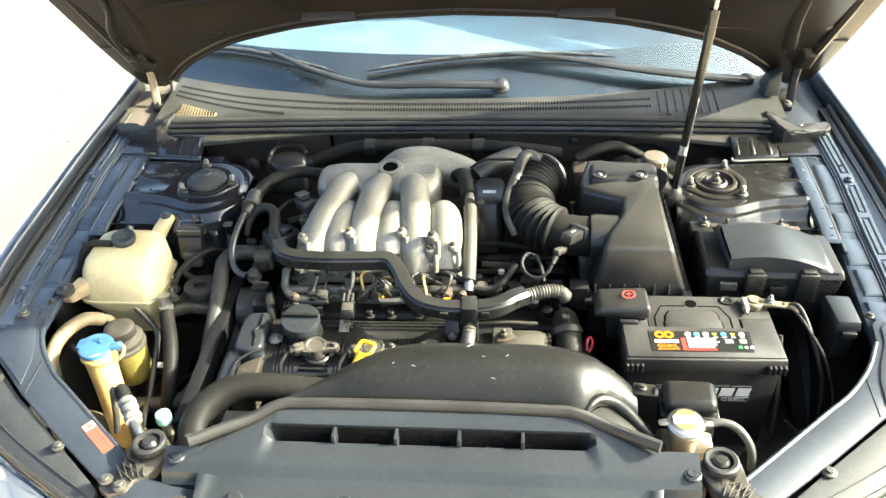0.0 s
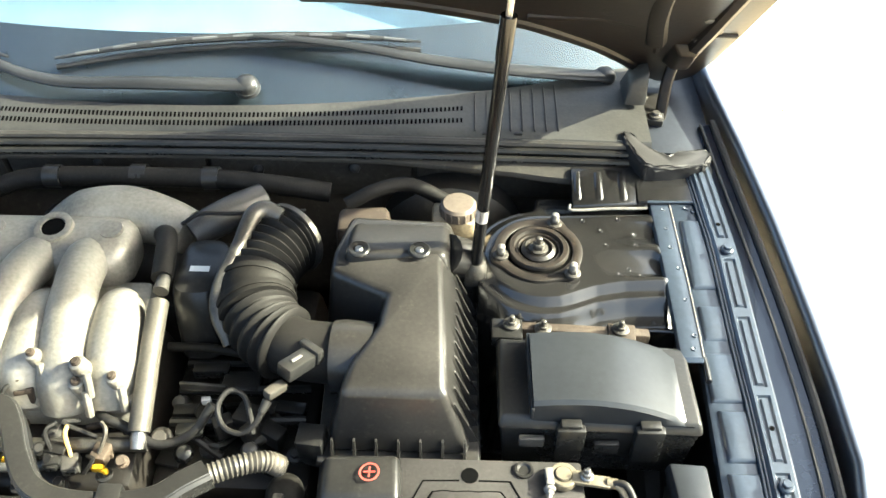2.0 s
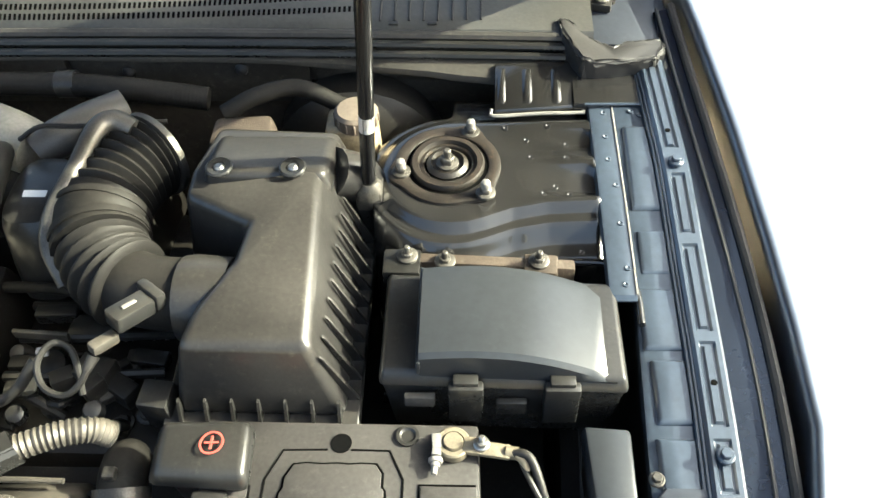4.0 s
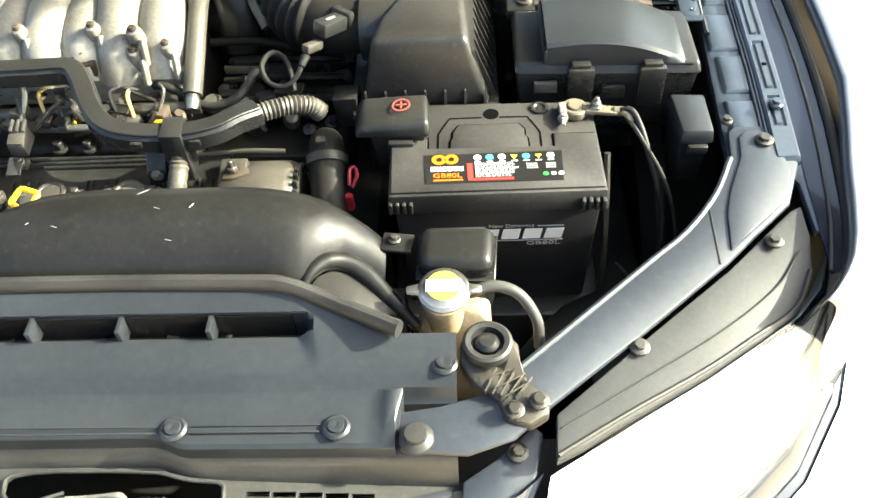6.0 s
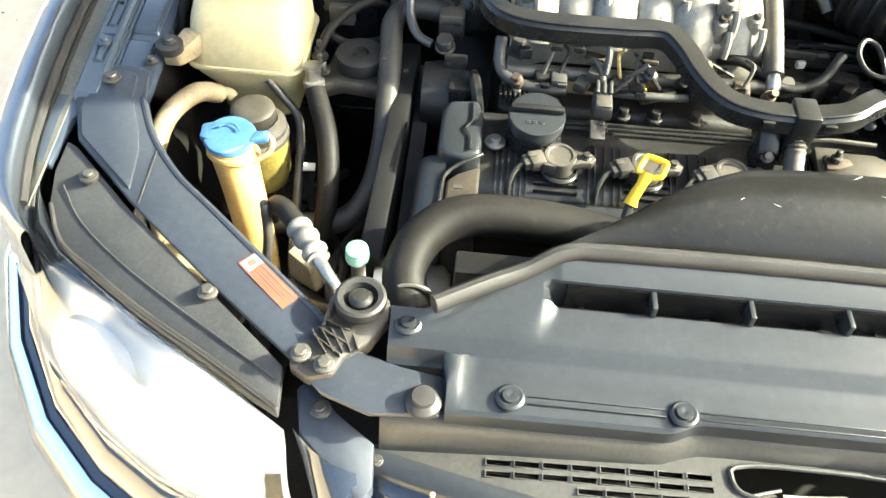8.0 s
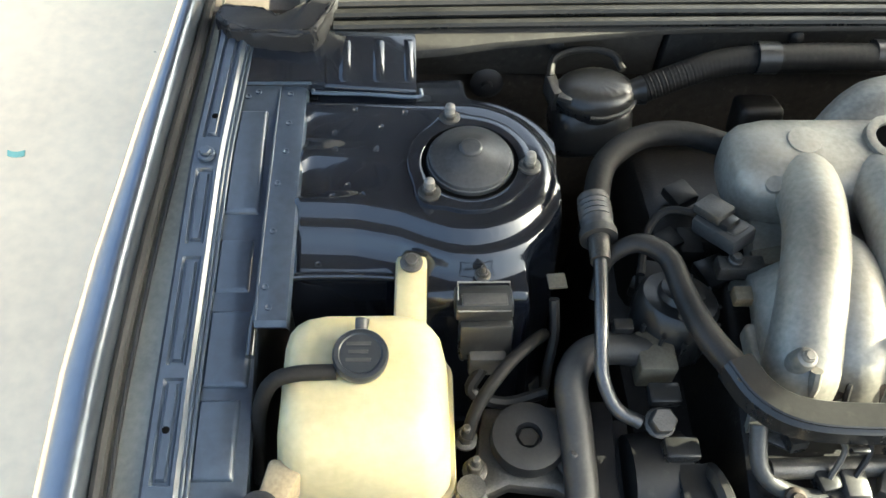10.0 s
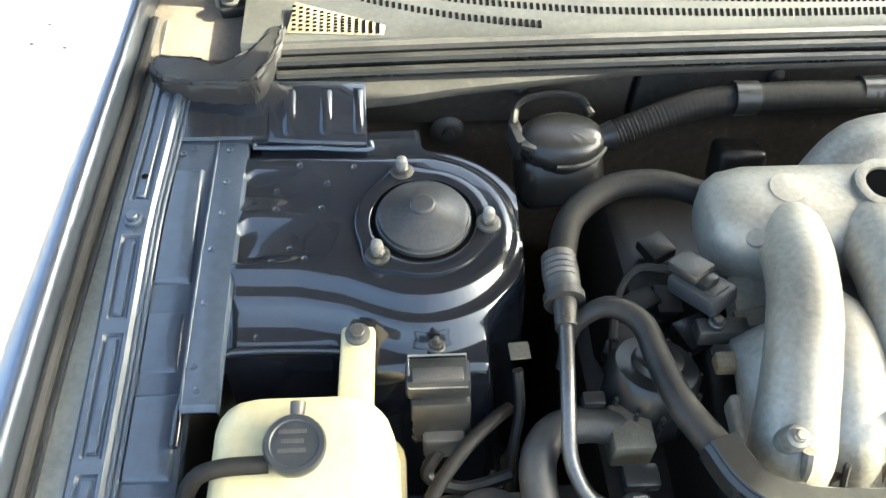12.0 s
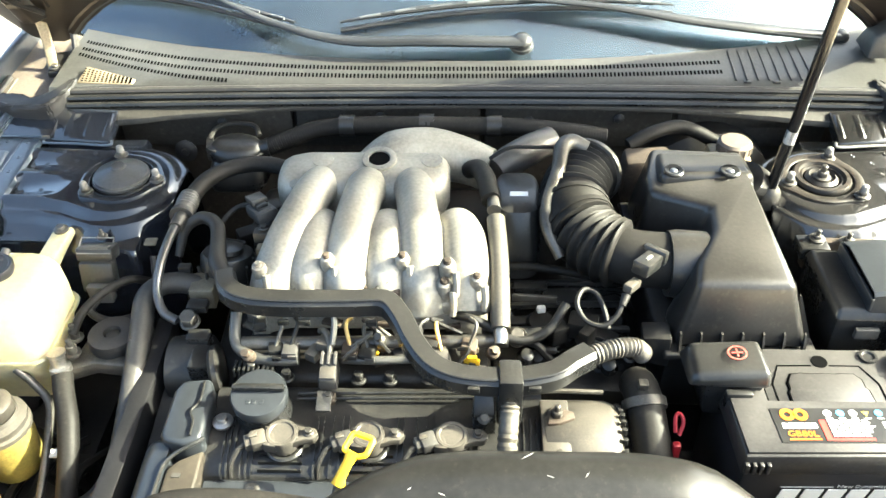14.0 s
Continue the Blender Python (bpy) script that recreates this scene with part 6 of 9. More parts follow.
for x in (0.285, 0.363):
    part("screw_well", lathe([(0.007, 0.001), (0.0125, 0.001), (0.0145, -0.001), (0.0145, 0.0015), (0.0125, 0.003), (0.0075, 0.0022)], aim((x, 1.411, 0.9215), (0, -0.05, 1)), 20), BLACK, albox)
    part("screw", bolt((x, 1.411, 0.922), r=0.0055, washer=1.2, tall=0.003), STEEL, albox, "bright steel screw")
for i in range(7):
    x = 0.268 + 0.026 * i
    part("front_rib", hexa([(x - 0.0018, 1.176, 0.80), (x + 0.0018, 1.176, 0.80), (x + 0.0018, 1.187, 0.80), (x - 0.0018, 1.187, 0.80)], [(x - 0.0012, 1.186, 0.825), (x + 0.0012, 1.186, 0.825), (x + 0.0012, 1.190, 0.826), (x - 0.0012, 1.190, 0.826)]), BOX_BLACK, air)
for i in range(11):
    y = 1.205 + 0.023 * i
    part("side_rib", hexa([(0.430, y, 0.80), (0.441, y, 0.80), (0.441, y + 0.004, 0.80), (0.430, y + 0.004, 0.80)], [(0.410, y, 0.875), (0.4125, y, 0.873), (0.4125, y + 0.003, 0.873), (0.410, y + 0.003, 0.875)]), BOX_BLACK, air)
part("flange", hexa([(0.248, 1.172, 0.792), (0.444, 1.170, 0.792), (0.440, 1.507, 0.792), (0.234, 1.507, 0.792)], [(0.250, 1.174, 0.801), (0.442, 1.172, 0.801), (0.438, 1.505, 0.801), (0.236, 1.505, 0.801)], 0.002), BOX_BLACK, air)
part("side_bracket", hexa([(0.225, 1.19, 0.77), (0.258, 1.18, 0.77), (0.262, 1.215, 0.77), (0.228, 1.222, 0.77)], [(0.222, 1.188, 0.815), (0.256, 1.180, 0.822), (0.258, 1.212, 0.822), (0.224, 1.22, 0.815)], 0.003), BLACK, air)

duct = thing("intake_hose", (0.18, 1.38, 0.80), "ribbed black rubber air intake hose", "intake hose")
P0 = [(0.182, 1.494, 0.866), (0.166, 1.466, 0.870), (0.152, 1.428, 0.870), (0.148, 1.388, 0.866), (0.160, 1.347, 0.862), (0.187, 1.313, 0.860), (0.222, 1.294, 0.860), (0.285, 1.287, 0.860)]


def duct_r(s):
    if s < 0.36:
        return 0.0465 + 0.0038 * math.sin(s * 2 * math.pi * 22)
    if s < 0.56:
        return 0.050 + 0.0012 * math.sin(s * 60)
    if s < 0.78:
        return 0.045 + 0.0042 * math.sin(s * 2 * math.pi * 21)
    return 0.038


part("hose_body", tube(P0, duct_r, 28, 22), HOSE, duct, angle=60)
line = curve(P0, 22)
for s in (0.02, 0.42, 0.52):
    i = int(s * (len(line) - 1))
    w = (line[i + 1] - line[max(0, i - 1)]).normalized()
    part("hose_band", lathe([(0.047, -0.005), (0.0525, -0.004), (0.0532, 0), (0.0525, 0.004), (0.047, 0.005)], aim(line[i], w), 28), GREY_METAL if s < 0.1 else HOSE, duct)
part("box_outlet", lathe([(0.036, 0), (0.044, 0), (0.046, 0.012), (0.044, 0.05), (0.036, 0.05)], aim((0.262, 1.286, 0.858), (1, -0.03, 0)), 24), BOX_BLACK, duct)
part("flow_sensor", box((0.226, 1.246, 0.890), (0.042, 0.023, 0.019), 0.003, rz=52, ry=12), BLACK, duct, "black airflow sensor")
part("sensor_top", box((0.227, 1.247, 0.9002), (0.015, 0.004, 0.002), 0.0006, rz=52, ry=12), CRIMP, duct, "pale label")
part("sensor_flange", box((0.240, 1.268, 0.888), (0.012, 0.034, 0.021), 0.004, rz=52, ry=12), BLACK, duct)
part("plug_boot", tube([(0.196, 1.207, 0.872), (0.190, 1.195, 0.865)], [0.006, 0.0045], 10, 2), CABLE, duct)
part("sensor_plug", box((0.204, 1.218, 0.878), (0.028, 0.013, 0.012), 0.003, rz=52, ry=12), COIL, duct, "grey sensor plug")
part("sensor_loop", tube([(0.192, 1.20, 0.868), (0.183, 1.187, 0.855), (0.166, 1.180, 0.845), (0.145, 1.187, 0.848), (0.136, 1.207, 0.858), (0.146, 1.226, 0.864), (0.163, 1.224, 0.858), (0.172, 1.206, 0.845), (0.176, 1.19, 0.83)], 0.0034, 8, 6), CABLE, duct, "looped sensor wire")
vbox = thing("valve_actuator", (0.075, 1.44, 0.78), "black canister with a grey elbow", "vacuum canister")
part("canister", loft([[(0.070 + 0.034 * math.copysign(abs(math.cos(a)) ** 0.6, math.cos(a)) * k, 1.418 + 0.055 * math.copysign(abs(math.sin(a)) ** 0.6, math.sin(a)) * k + (z - 0.86) * 0.3, z) for a in [2 * math.pi * q / 24 for q in range(24)]] for k, z in ((0.95, 0.78), (1, 0.82), (1, 0.865), (0.92, 0.876), (0.7, 0.880))]), BLACK, vbox)
part("canister_label", box((0.071, 1.412, 0.8805), (0.026, 0.009, 0.001), rx=8), INK_WHITE, vbox, "small pale label")
part("elbow", tube([(0.040, 1.494, 0.866), (0.062, 1.512, 0.872), (0.094, 1.538, 0.876), (0.128, 1.566, 0.876)], [0.020, 0.024, 0.024, 0.022], 16, 6), CONNECTOR, vbox, "grey plastic elbow")
part("elbow_pipe", tube([(0.172, 1.482, 0.912), (0.150, 1.488, 0.920), (0.135, 1.472, 0.920), (0.126, 1.425, 0.912), (0.108, 1.372, 0.892), (0.108, 1.340, 0.872), (0.125, 1.312, 0.845)], [0.012, 0.013, 0.012, 0.010, 0.009, 0.009, 0.008], 12, 6), GREY_METAL, vbox, "dusty metal breather pipe")
part("wire", tube([(0.03, 1.49, 0.89), (0.06, 1.492, 0.908), (0.10, 1.49, 0.91), (0.15, 1.50, 0.905), (0.20, 1.51, 0.90)], 0.003, 8, 5), CABLE, vbox)

# ---- fuse box, relay box ----
fuse = thing("fuse_box", (0.58, 1.26, 0.74), "black plastic fuse box with a domed lid", "fuse box")
part("fuse_body", hexa([(0.472, 1.212, 0.74), (0.69, 1.205, 0.74), (0.69, 1.31, 0.74), (0.472, 1.32, 0.74)], [(0.464, 1.202, 0.838), (0.698, 1.195, 0.838), (0.698, 1.318, 0.838), (0.464, 1.33, 0.838)], 0.006), BLACK, fuse)
fl = part("fuse_lid", hexa([(0.461, 1.199, 0.836), (0.701, 1.192, 0.836), (0.701, 1.321, 0.836), (0.461, 1.333, 0.836)], [(0.466, 1.208, 0.852), (0.697, 1.201, 0.852), (0.697, 1.314, 0.852), (0.466, 1.326, 0.852)], 0.005, 3), BLACK, fuse, "domed black lid")
rows = []
for i in range(17):
    t = i / 16
    x = lerp(0.502, 0.688, t)
    z = 0.868 + 0.016 * math.sin(math.pi * min(1, 0.18 + 0.80 * t)) - 0.022 * t ** 3
    rows.append([(x, 1.204 - 0.006 * t, 0.85), (x, 1.206 - 0.006 * t, z - 0.004), (x, 1.211 - 0.006 * t, z), (x, 1.30 - 0.004 * t, z + 0.001), (x, 1.318 - 0.006 * t, z - 0.006), (x, 1.321 - 0.006 * t, 0.85)])
dome = surf(rows, 0.002)
part("lid_dome", join(dome, slab([(0.499, 1.204), (0.503, 1.204), (0.503, 1.320), (0.499, 1.320)], 0.870, 0.02, 0.001)), GREY_PLASTIC, fl, "weathered grey domed panel", angle=35)
for x in (0.546, 0.637):
    part("lid_clip", box((x, 1.192, 0.822), (0.034, 0.012, 0.060), 0.003), BLACK, fuse)
    part("clip_head", box((x, 1.196, 0.853), (0.024, 0.012, 0.008), 0.002), BLACK, fuse)
part("fuse_tab", box((0.502, 1.194, 0.822), (0.030, 0.008, 0.016), 0.002), CONNECTOR, fuse, "grey tab")
part("fuse_latch", box((0.59, 1.194, 0.812), (0.03, 0.008, 0.02), 0.002), BLACK, fuse)
fbkt = part("fuse_bracket", hexa([(0.47, 1.345, 0.80), (0.66, 1.335, 0.80), (0.66, 1.352, 0.80), (0.47, 1.362, 0.80)], [(0.47, 1.348, 0.846), (0.66, 1.338, 0.846), (0.66, 1.352, 0.846), (0.47, 1.362, 0.846)], 0.003), RUST, fuse, "dusty rusted bracket")
for x, y in ((0.483, 1.352), (0.523, 1.345), (0.622, 1.346)):
    part("bracket_nut", bolt((x, y, 0.850), r=0.008, washer=1.8, stud=0.008), GREY_METAL, fbkt, "weathered nut")
part("bracket_pad", box((0.477, 1.347, 0.838), (0.040, 0.034, 0.020), 0.003), BLACK, fbkt)
part("bracket_leg", hexa([(0.602, 1.325, 0.80), (0.645, 1.322, 0.80), (0.648, 1.36, 0.80), (0.605, 1.362, 0.80)], [(0.606, 1.334, 0.848), (0.640, 1.330, 0.848), (0.642, 1.356, 0.848), (0.607, 1.358, 0.848)], 0.002), RUST, fbkt)
rel = thing("relay_box", (0.678, 1.125, 0.75), "small black relay box with a grey lid", "relay box")
part("relay_body", hexa([(0.664, 1.100, 0.74), (0.694, 1.100, 0.74), (0.694, 1.158, 0.74), (0.662, 1.160, 0.74)], [(0.660, 1.094, 0.812), (0.696, 1.094, 0.812), (0.697, 1.160, 0.812), (0.656, 1.163, 0.812)], 0.003), BLACK, rel)
part("relay_lid", hexa([(0.657, 1.088, 0.811), (0.699, 1.088, 0.811), (0.700, 1.163, 0.811), (0.653, 1.166, 0.811)], [(0.660, 1.091, 0.831), (0.697, 1.091, 0.831), (0.698, 1.160, 0.831), (0.656, 1.163, 0.831)], 0.004), GREY_PLASTIC, rel, "grey-black lid")
part("relay_clip", box((0.680, 1.086, 0.806), (0.024, 0.008, 0.012), 0.002), BLACK, rel)

# ---- bonnet strut, brake fluid reservoir ----
prop = thing("hood_prop", (0.436, 1.43, 0.88), "black gas strut holding up the bonnet", "gas strut")
PD = Vector((0.068, -0.020, 1.0))
PB = Vector((0.436, 1.435, 0.87))
part("strut_tube", tube([PB, PB + PD * 0.2, PB + PD * 0.34], 0.0082, 16, 1), PROP, prop, "black strut tube")
part("strut_collar", tube([PB + PD * 0.32, PB + PD * 0.372], 0.0092, 16, 1), PROP, prop, "black collar")
part("strut_rod", tube([PB + PD * 0.36, PB + PD * 0.58], 0.0038, 12, 1), STEEL, prop, "bright piston rod")
part("strut_foot", join(lathe([(0, 0), (0.016, 0), (0.016, 0.012), (0.010, 0.02), (0, 0.02)], aim(PB - PD * 0.01, PD), 16), box((0.436, 1.44, 0.855), (0.03, 0.03, 0.03), 0.004)), GREY_METAL, prop)
part("strut_sticker", tube([PB + PD * 0.085, PB + PD * 0.105], 0.0082, 16, 1), INK_GREY, prop, "scuffed pale sticker")
bres = thing("brake_fluid_reservoir", (0.40, 1.55, 0.80), "cream brake fluid reservoir with a grimy cap", "fluid reservoir")
part("reservoir_body", hexa([(0.372, 1.525, 0.78), (0.438, 1.52, 0.78), (0.438, 1.575, 0.78), (0.372, 1.58, 0.78)], [(0.374, 1.528, 0.868), (0.436, 1.523, 0.868), (0.436, 1.572, 0.868), (0.374, 1.577, 0.868)], 0.008), OLD_CREAM, bres)
part("reservoir_cap", lathe([(0, 0), (0.026, 0), (0.026, 0.016), (0.022, 0.020), (0, 0.021)], aim((0.412, 1.55, 0.866), (0, 0, 1)), 28), SHELF, bres, "grimy ribbed cap")
for k in range(16):
    a = 2 * math.pi * k / 16
    part("cap_rib", box((0.412 + 0.026 * math.cos(a), 1.55 + 0.026 * math.sin(a), 0.874), (0.003, 0.003, 0.013), 0.0008, 1, rz=math.degrees(a)), SHELF, bres)
boost = thing("brake_booster", (0.42, 1.6, 0.70), "dark round brake booster", "brake booster")
part("booster_drum", lathe([(0, 0), (0.10, 0), (0.115, 0.01), (0.115, 0.05), (0.09, 0.07), (0.03, 0.08), (0, 0.08)], aim((0.40, 1.67, 0.74), (0, -1, 0)), 28), DARK, boost)
part("booster_hose", tube([(0.40, 1.58, 0.86), (0.34, 1.59, 0.885), (0.29, 1.575, 0.885), (0.25, 1.56, 0.87)], 0.011, 12, 6), HOSE, boost)
part("cover_shelf", hexa([(0.235, 1.50, 0.80), (0.32, 1.505, 0.80), (0.32, 1.56, 0.80), (0.235, 1.56, 0.80)], [(0.24, 1.505, 0.872), (0.315, 1.51, 0.875), (0.31, 1.555, 0.875), (0.24, 1.553, 0.872)], 0.008), RUST, boost, "dusty brown bracket")


# ---- engine ----
eng = thing("engine", (-0.08, 1.2, 0.34), "dusty six-cylinder engine with a cast aluminium intake", "car engine")


def channel(pts, w, h, k=5, bev=0.3):
    """A duct of rounded box section swept along a line that lies roughly level."""
    line = curve(pts, k)
    rings = []
    for i, p in enumerate(line):
        t = (line[min(i + 1, len(line) - 1)] - line[max(i - 1, 0)])
        t.z = 0
        t.normalize()
        n = Vector((-t.y, t.x, 0))
        c = bev * min(w, h)
        q = [(-w / 2 + c, -h / 2), (w / 2 - c, -h / 2), (w / 2, -h / 2 + c), (w / 2, h / 2 - c), (w / 2 - c, h / 2), (-w / 2 + c, h / 2), (-w / 2, h / 2 - c), (-w / 2, -h / 2 + c)]
        rings.append([p + n * a + Vector((0, 0, b)) for a, b in q])
    return loft(rings)


part("block", hexa([(-0.40, 0.98, 0.34), (0.24, 0.98, 0.34), (0.24, 1.60, 0.34), (-0.40, 1.60, 0.34)], [(-0.36, 1.0, 0.70), (0.18, 1.0, 0.70), (0.20, 1.56, 0.70), (-0.38, 1.56, 0.70)], 0.02), GRIME, eng, "grimy dark engine block")
part("rear_cover", hexa([(-0.36, 1.40, 0.68), (0.16, 1.40, 0.68), (0.16, 1.60, 0.68), (-0.36, 1.60, 0.68)], [(-0.34, 1.42, 0.80), (0.14, 1.42, 0.80), (0.14, 1.58, 0.78), (-0.34, 1.58, 0.78)], 0.02), GRIME, eng)
part("valley", hexa([(-0.31, 1.14, 0.68), (0.035, 1.14, 0.68), (0.035, 1.40, 0.68), (-0.31, 1.40, 0.68)], [(-0.30, 1.15, 0.775), (0.028, 1.15, 0.775), (0.02, 1.38, 0.80), (-0.28, 1.38, 0.80)], 0.01), GRIME, eng)

# intake manifold
mani = part("intake_manifold", loft([[(x, 1.455 + a * ky * 0.052, 0.866 + b * kz * 0.040) for a, b in [(math.copysign(abs(math.cos(q)) ** 0.75, math.cos(q)), math.copysign(abs(math.sin(q)) ** 0.75, math.sin(q))) for q in [2 * math.pi * j / 24 for j in range(24)]]]
                                     for x, ky, kz in ((-0.281, 0.5, 0.55), (-0.276, 0.72, 0.78), (-0.264, 0.9, 0.92), (-0.24, 1, 1), (-0.20, 1, 1), (-0.10, 1, 1), (-0.065, 1, 1), (-0.045, 0.92, 0.94), (-0.034, 0.72, 0.78), (-0.029, 0.5, 0.55))]), ALU, eng, "cast aluminium intake manifold", angle=60)
part("plenum_neck", tube([(-0.165, 1.495, 0.855), (-0.115, 1.520, 0.872), (-0.06, 1.530, 0.872), (-0.01, 1.522, 0.866), (0.03, 1.508, 0.858)], [0.028, 0.041, 0.041, 0.036, 0.033], 20, 6), ALU, mani, angle=60)
part("plenum_end", lathe([(0, -0.055), (0.020, -0.052), (0.030, -0.035), (0.036, -0.01), (0.036, 0.012), (0.028, 0.024), (0, 0.026)], aim((-0.243, 1.452, 0.868), (-0.15, 0, 1)), 24), ALU, mani, angle=60)
part("plenum_port", lathe([(0.012, 0), (0.026, 0), (0.0255, 0.008), (0.0225, 0.009), (0.0165, 0.008), (0.0155, 0.001), (0.012, 0.001)], aim((-0.132, 1.459, 0.9035), (0, -0.14, 1)), 28), ALU, mani, "machined round port")
part("port_hole", lathe([(0, 0), (0.0155, 0), (0.0155, 0.002), (0, 0.002)], aim((-0.132, 1.4585, 0.9075), (0, -0.14, 1)), 24), VOID, mani, "black disc for the shade in the port hole")
for x in (-0.215, -0.055):
    part("plenum_boss", lathe([(0, 0), (0.0165, 0), (0.0155, 0.004), (0, 0.005)], aim((x, 1.459, 0.9038), (0, -0.1, 1)), 20), ALU, mani)
for pts in ([(-0.213, 1.455, 0.860), (-0.218, 1.415, 0.886), (-0.228, 1.36, 0.893), (-0.243, 1.30, 0.880), (-0.256, 1.252, 0.852), (-0.259, 1.236, 0.82)],
            [(-0.146, 1.455, 0.860), (-0.148, 1.415, 0.886), (-0.153, 1.36, 0.894), (-0.158, 1.30, 0.883), (-0.161, 1.252, 0.856), (-0.162, 1.236, 0.82)],
            [(-0.085, 1.455, 0.858), (-0.080, 1.415, 0.885), (-0.072, 1.36, 0.893), (-0.065, 1.30, 0.882), (-0.060, 1.252, 0.856), (-0.060, 1.236, 0.82)]):
    part("runner", tube(pts, [0.034, 0.0295, 0.0280, 0.030, 0.032, 0.032], 22, 7), ALU, mani, angle=60)
for pts in ([(-0.200, 1.375, 0.845), (-0.204, 1.345, 0.868), (-0.208, 1.31, 0.872), (-0.211, 1.265, 0.856), (-0.212, 1.24, 0.82)],
            [(-0.112, 1.375, 0.845), (-0.112, 1.345, 0.868), (-0.111, 1.31, 0.872), (-0.110, 1.265, 0.856), (-0.110, 1.24, 0.82)],
            [(-0.028, 1.38, 0.84), (-0.018, 1.350, 0.866), (-0.010, 1.312, 0.872), (-0.006, 1.265, 0.856), (-0.006, 1.24, 0.82)]):
    part("short_runner", tube(pts, [0.018, 0.029, 0.0325, 0.034, 0.032], 20, 6), ALU, mani, angle=60)
web = []
for y, z in ((1.222, 0.815), (1.232, 0.838), (1.245, 0.862), (1.262, 0.876), (1.285, 0.888), (1.31, 0.894), (1.33, 0.892), (1.348, 0.876), (1.368, 0.835)):
    k = 1 + 0.10 * (1.39 - y) / 0.16
    web.append([(-0.132 + u * k, y, z - (0.030 if j in (0, 12) else 0.008 if j in (1, 11) else 0)) for j, u in enumerate([-0.142 + 0.0237 * i for i in range(13)])])
part("manifold_web", surf(web, 0.02), ALU, mani, angle=70)
part("manifold_flange", slab([(-0.292, 1.232), (-0.285, 1.222), (0.020, 1.220), (0.034, 1.232), (0.034, 1.30), (-0.29, 1.30)], 0.842, 0.022, 0.005, 3), ALU, mani)
part("manifold_floor", slab([(-0.28, 1.25), (0.025, 1.25), (0.0, 1.42), (-0.26, 1.42)], lambda x, y: 0.832 + 0.1 * (y - 1.25), 0.03, 0.008), ALU, mani)
for x, y, z, r in ((-0.270, 1.236, 0.893, 0.0095), (-0.183, 1.247, 0.899, 0.0095), (-0.086, 1.249, 0.899, 0.0095), (-0.028, 1.236, 0.900, 0.0105), (-0.032, 1.226, 0.876, 0.0105), (0.010, 1.232, 0.880, 0.0095)):
    p = part("boss", lathe([(0, -0.060), (r * 1.25, -0.060), (r * 1.02, -0.008), (r * 0.85, -0.002), (r * 0.5, 0.0), (0, 0.0)], aim((x, y, z), (0, -0.30, 1)), 20), ALU, mani)
    part("boss_rib", tube([(x + r, y - 0.006, z - 0.012), (x + r * 1.1, y - 0.012, z - 0.026), (x + r, y - 0.016, z - 0.044)], 0.005, 8, 4), ALU, mani)
    part("boss_stud", bolt((x, y, z + 0.001), (0, -0.30, 1), r=r * 0.55, washer=1.25, tall=0.004), RUST if x > -0.2 else ALU, p, "oily stud")
for x, y, z in ((-0.211, 1.240, 0.846), (-0.106, 1.237, 0.850), (-0.240, 1.236, 0.842), (-0.135, 1.236, 0.842)):
    part("flange_bolt", bolt((x, y, z + 0.006), (0, -0.3, 1), r=0.0075, washer=1.5, tall=0.009, stud=0.004), RUST, mani, "oily flange bolt")
    part("bolt_tab", box((x + 0.004, y - 0.010, z + 0.004), (0.020, 0.010, 0.007), 0.002, rz=15, rx=-25), RUST, mani)
    part("ground_lead", tube([(x - 0.006, y - 0.004, z + 0.012), (x - 0.014, y - 0.012, z + 0.012), (x - 0.016, y - 0.020, z + 0.002), (x - 0.014, y - 0.024, z - 0.012)], 0.0026, 6, 4), CABLE, mani)
for x in (-0.205, -0.10):
    part("lift_bracket", box((x, 1.226, 0.848), (0.022, 0.006, 0.022), 0.002, rx=-20), RUST, mani)
for x, y in ((-0.262, 1.46), (-0.25, 1.425)):
    part("casting_boss", lathe([(0, 0), (0.009, 0), (0.008, 0.004), (0, 0.0045)], aim((x, y - 0.01, 0.893), (-0.4, -0.3, 1)), 14), ALU, mani)

# front valve cover
vc = part("valve_cover", loft([[(x, y, z + dz) for y, z in ((1.006, 0.70), (1.008, 0.748), (1.014, 0.756), (1.024, 0.762), (1.05, 0.768), (1.08, 0.774), (1.10, 0.777), (1.125, 0.780), (1.136, 0.774), (1.142, 0.70))] for x, dz in ((-0.318, -0.006), (-0.314, 0), (0.085, 0), (0.09, 0.0))]), BLACK, eng, "dusty black valve cover")
part("cover_end", loft([[(x, 1.075 + 0.068 * k * math.cos(q), 0.722 + 0.068 * k * math.sin(q)) for q in [math.pi * (-0.15 + 1.3 * j / 20) for j in range(21)]] for x, k in ((0.086, 0.9), (0.092, 1.0), (0.168, 1.0), (0.180, 0.93), (0.184, 0.8))]), COIL, vc, "dusty round cover end", angle=50)
part("cover_rib_top", tube([(0.05, 1.118, 0.787), (0.11, 1.120, 0.791), (0.165, 1.12, 0.789)], 0.003, 8, 3), COIL, vc)
for i in range(9):
    part("end_tooth", box((0.184, 1.03 + 0.011 * i, 0.752 + 0.034 * math.sin(math.pi * (i + 1) / 10)), (0.006, 0.005, 0.012), 0.001), BLACK, vc)
rib = None
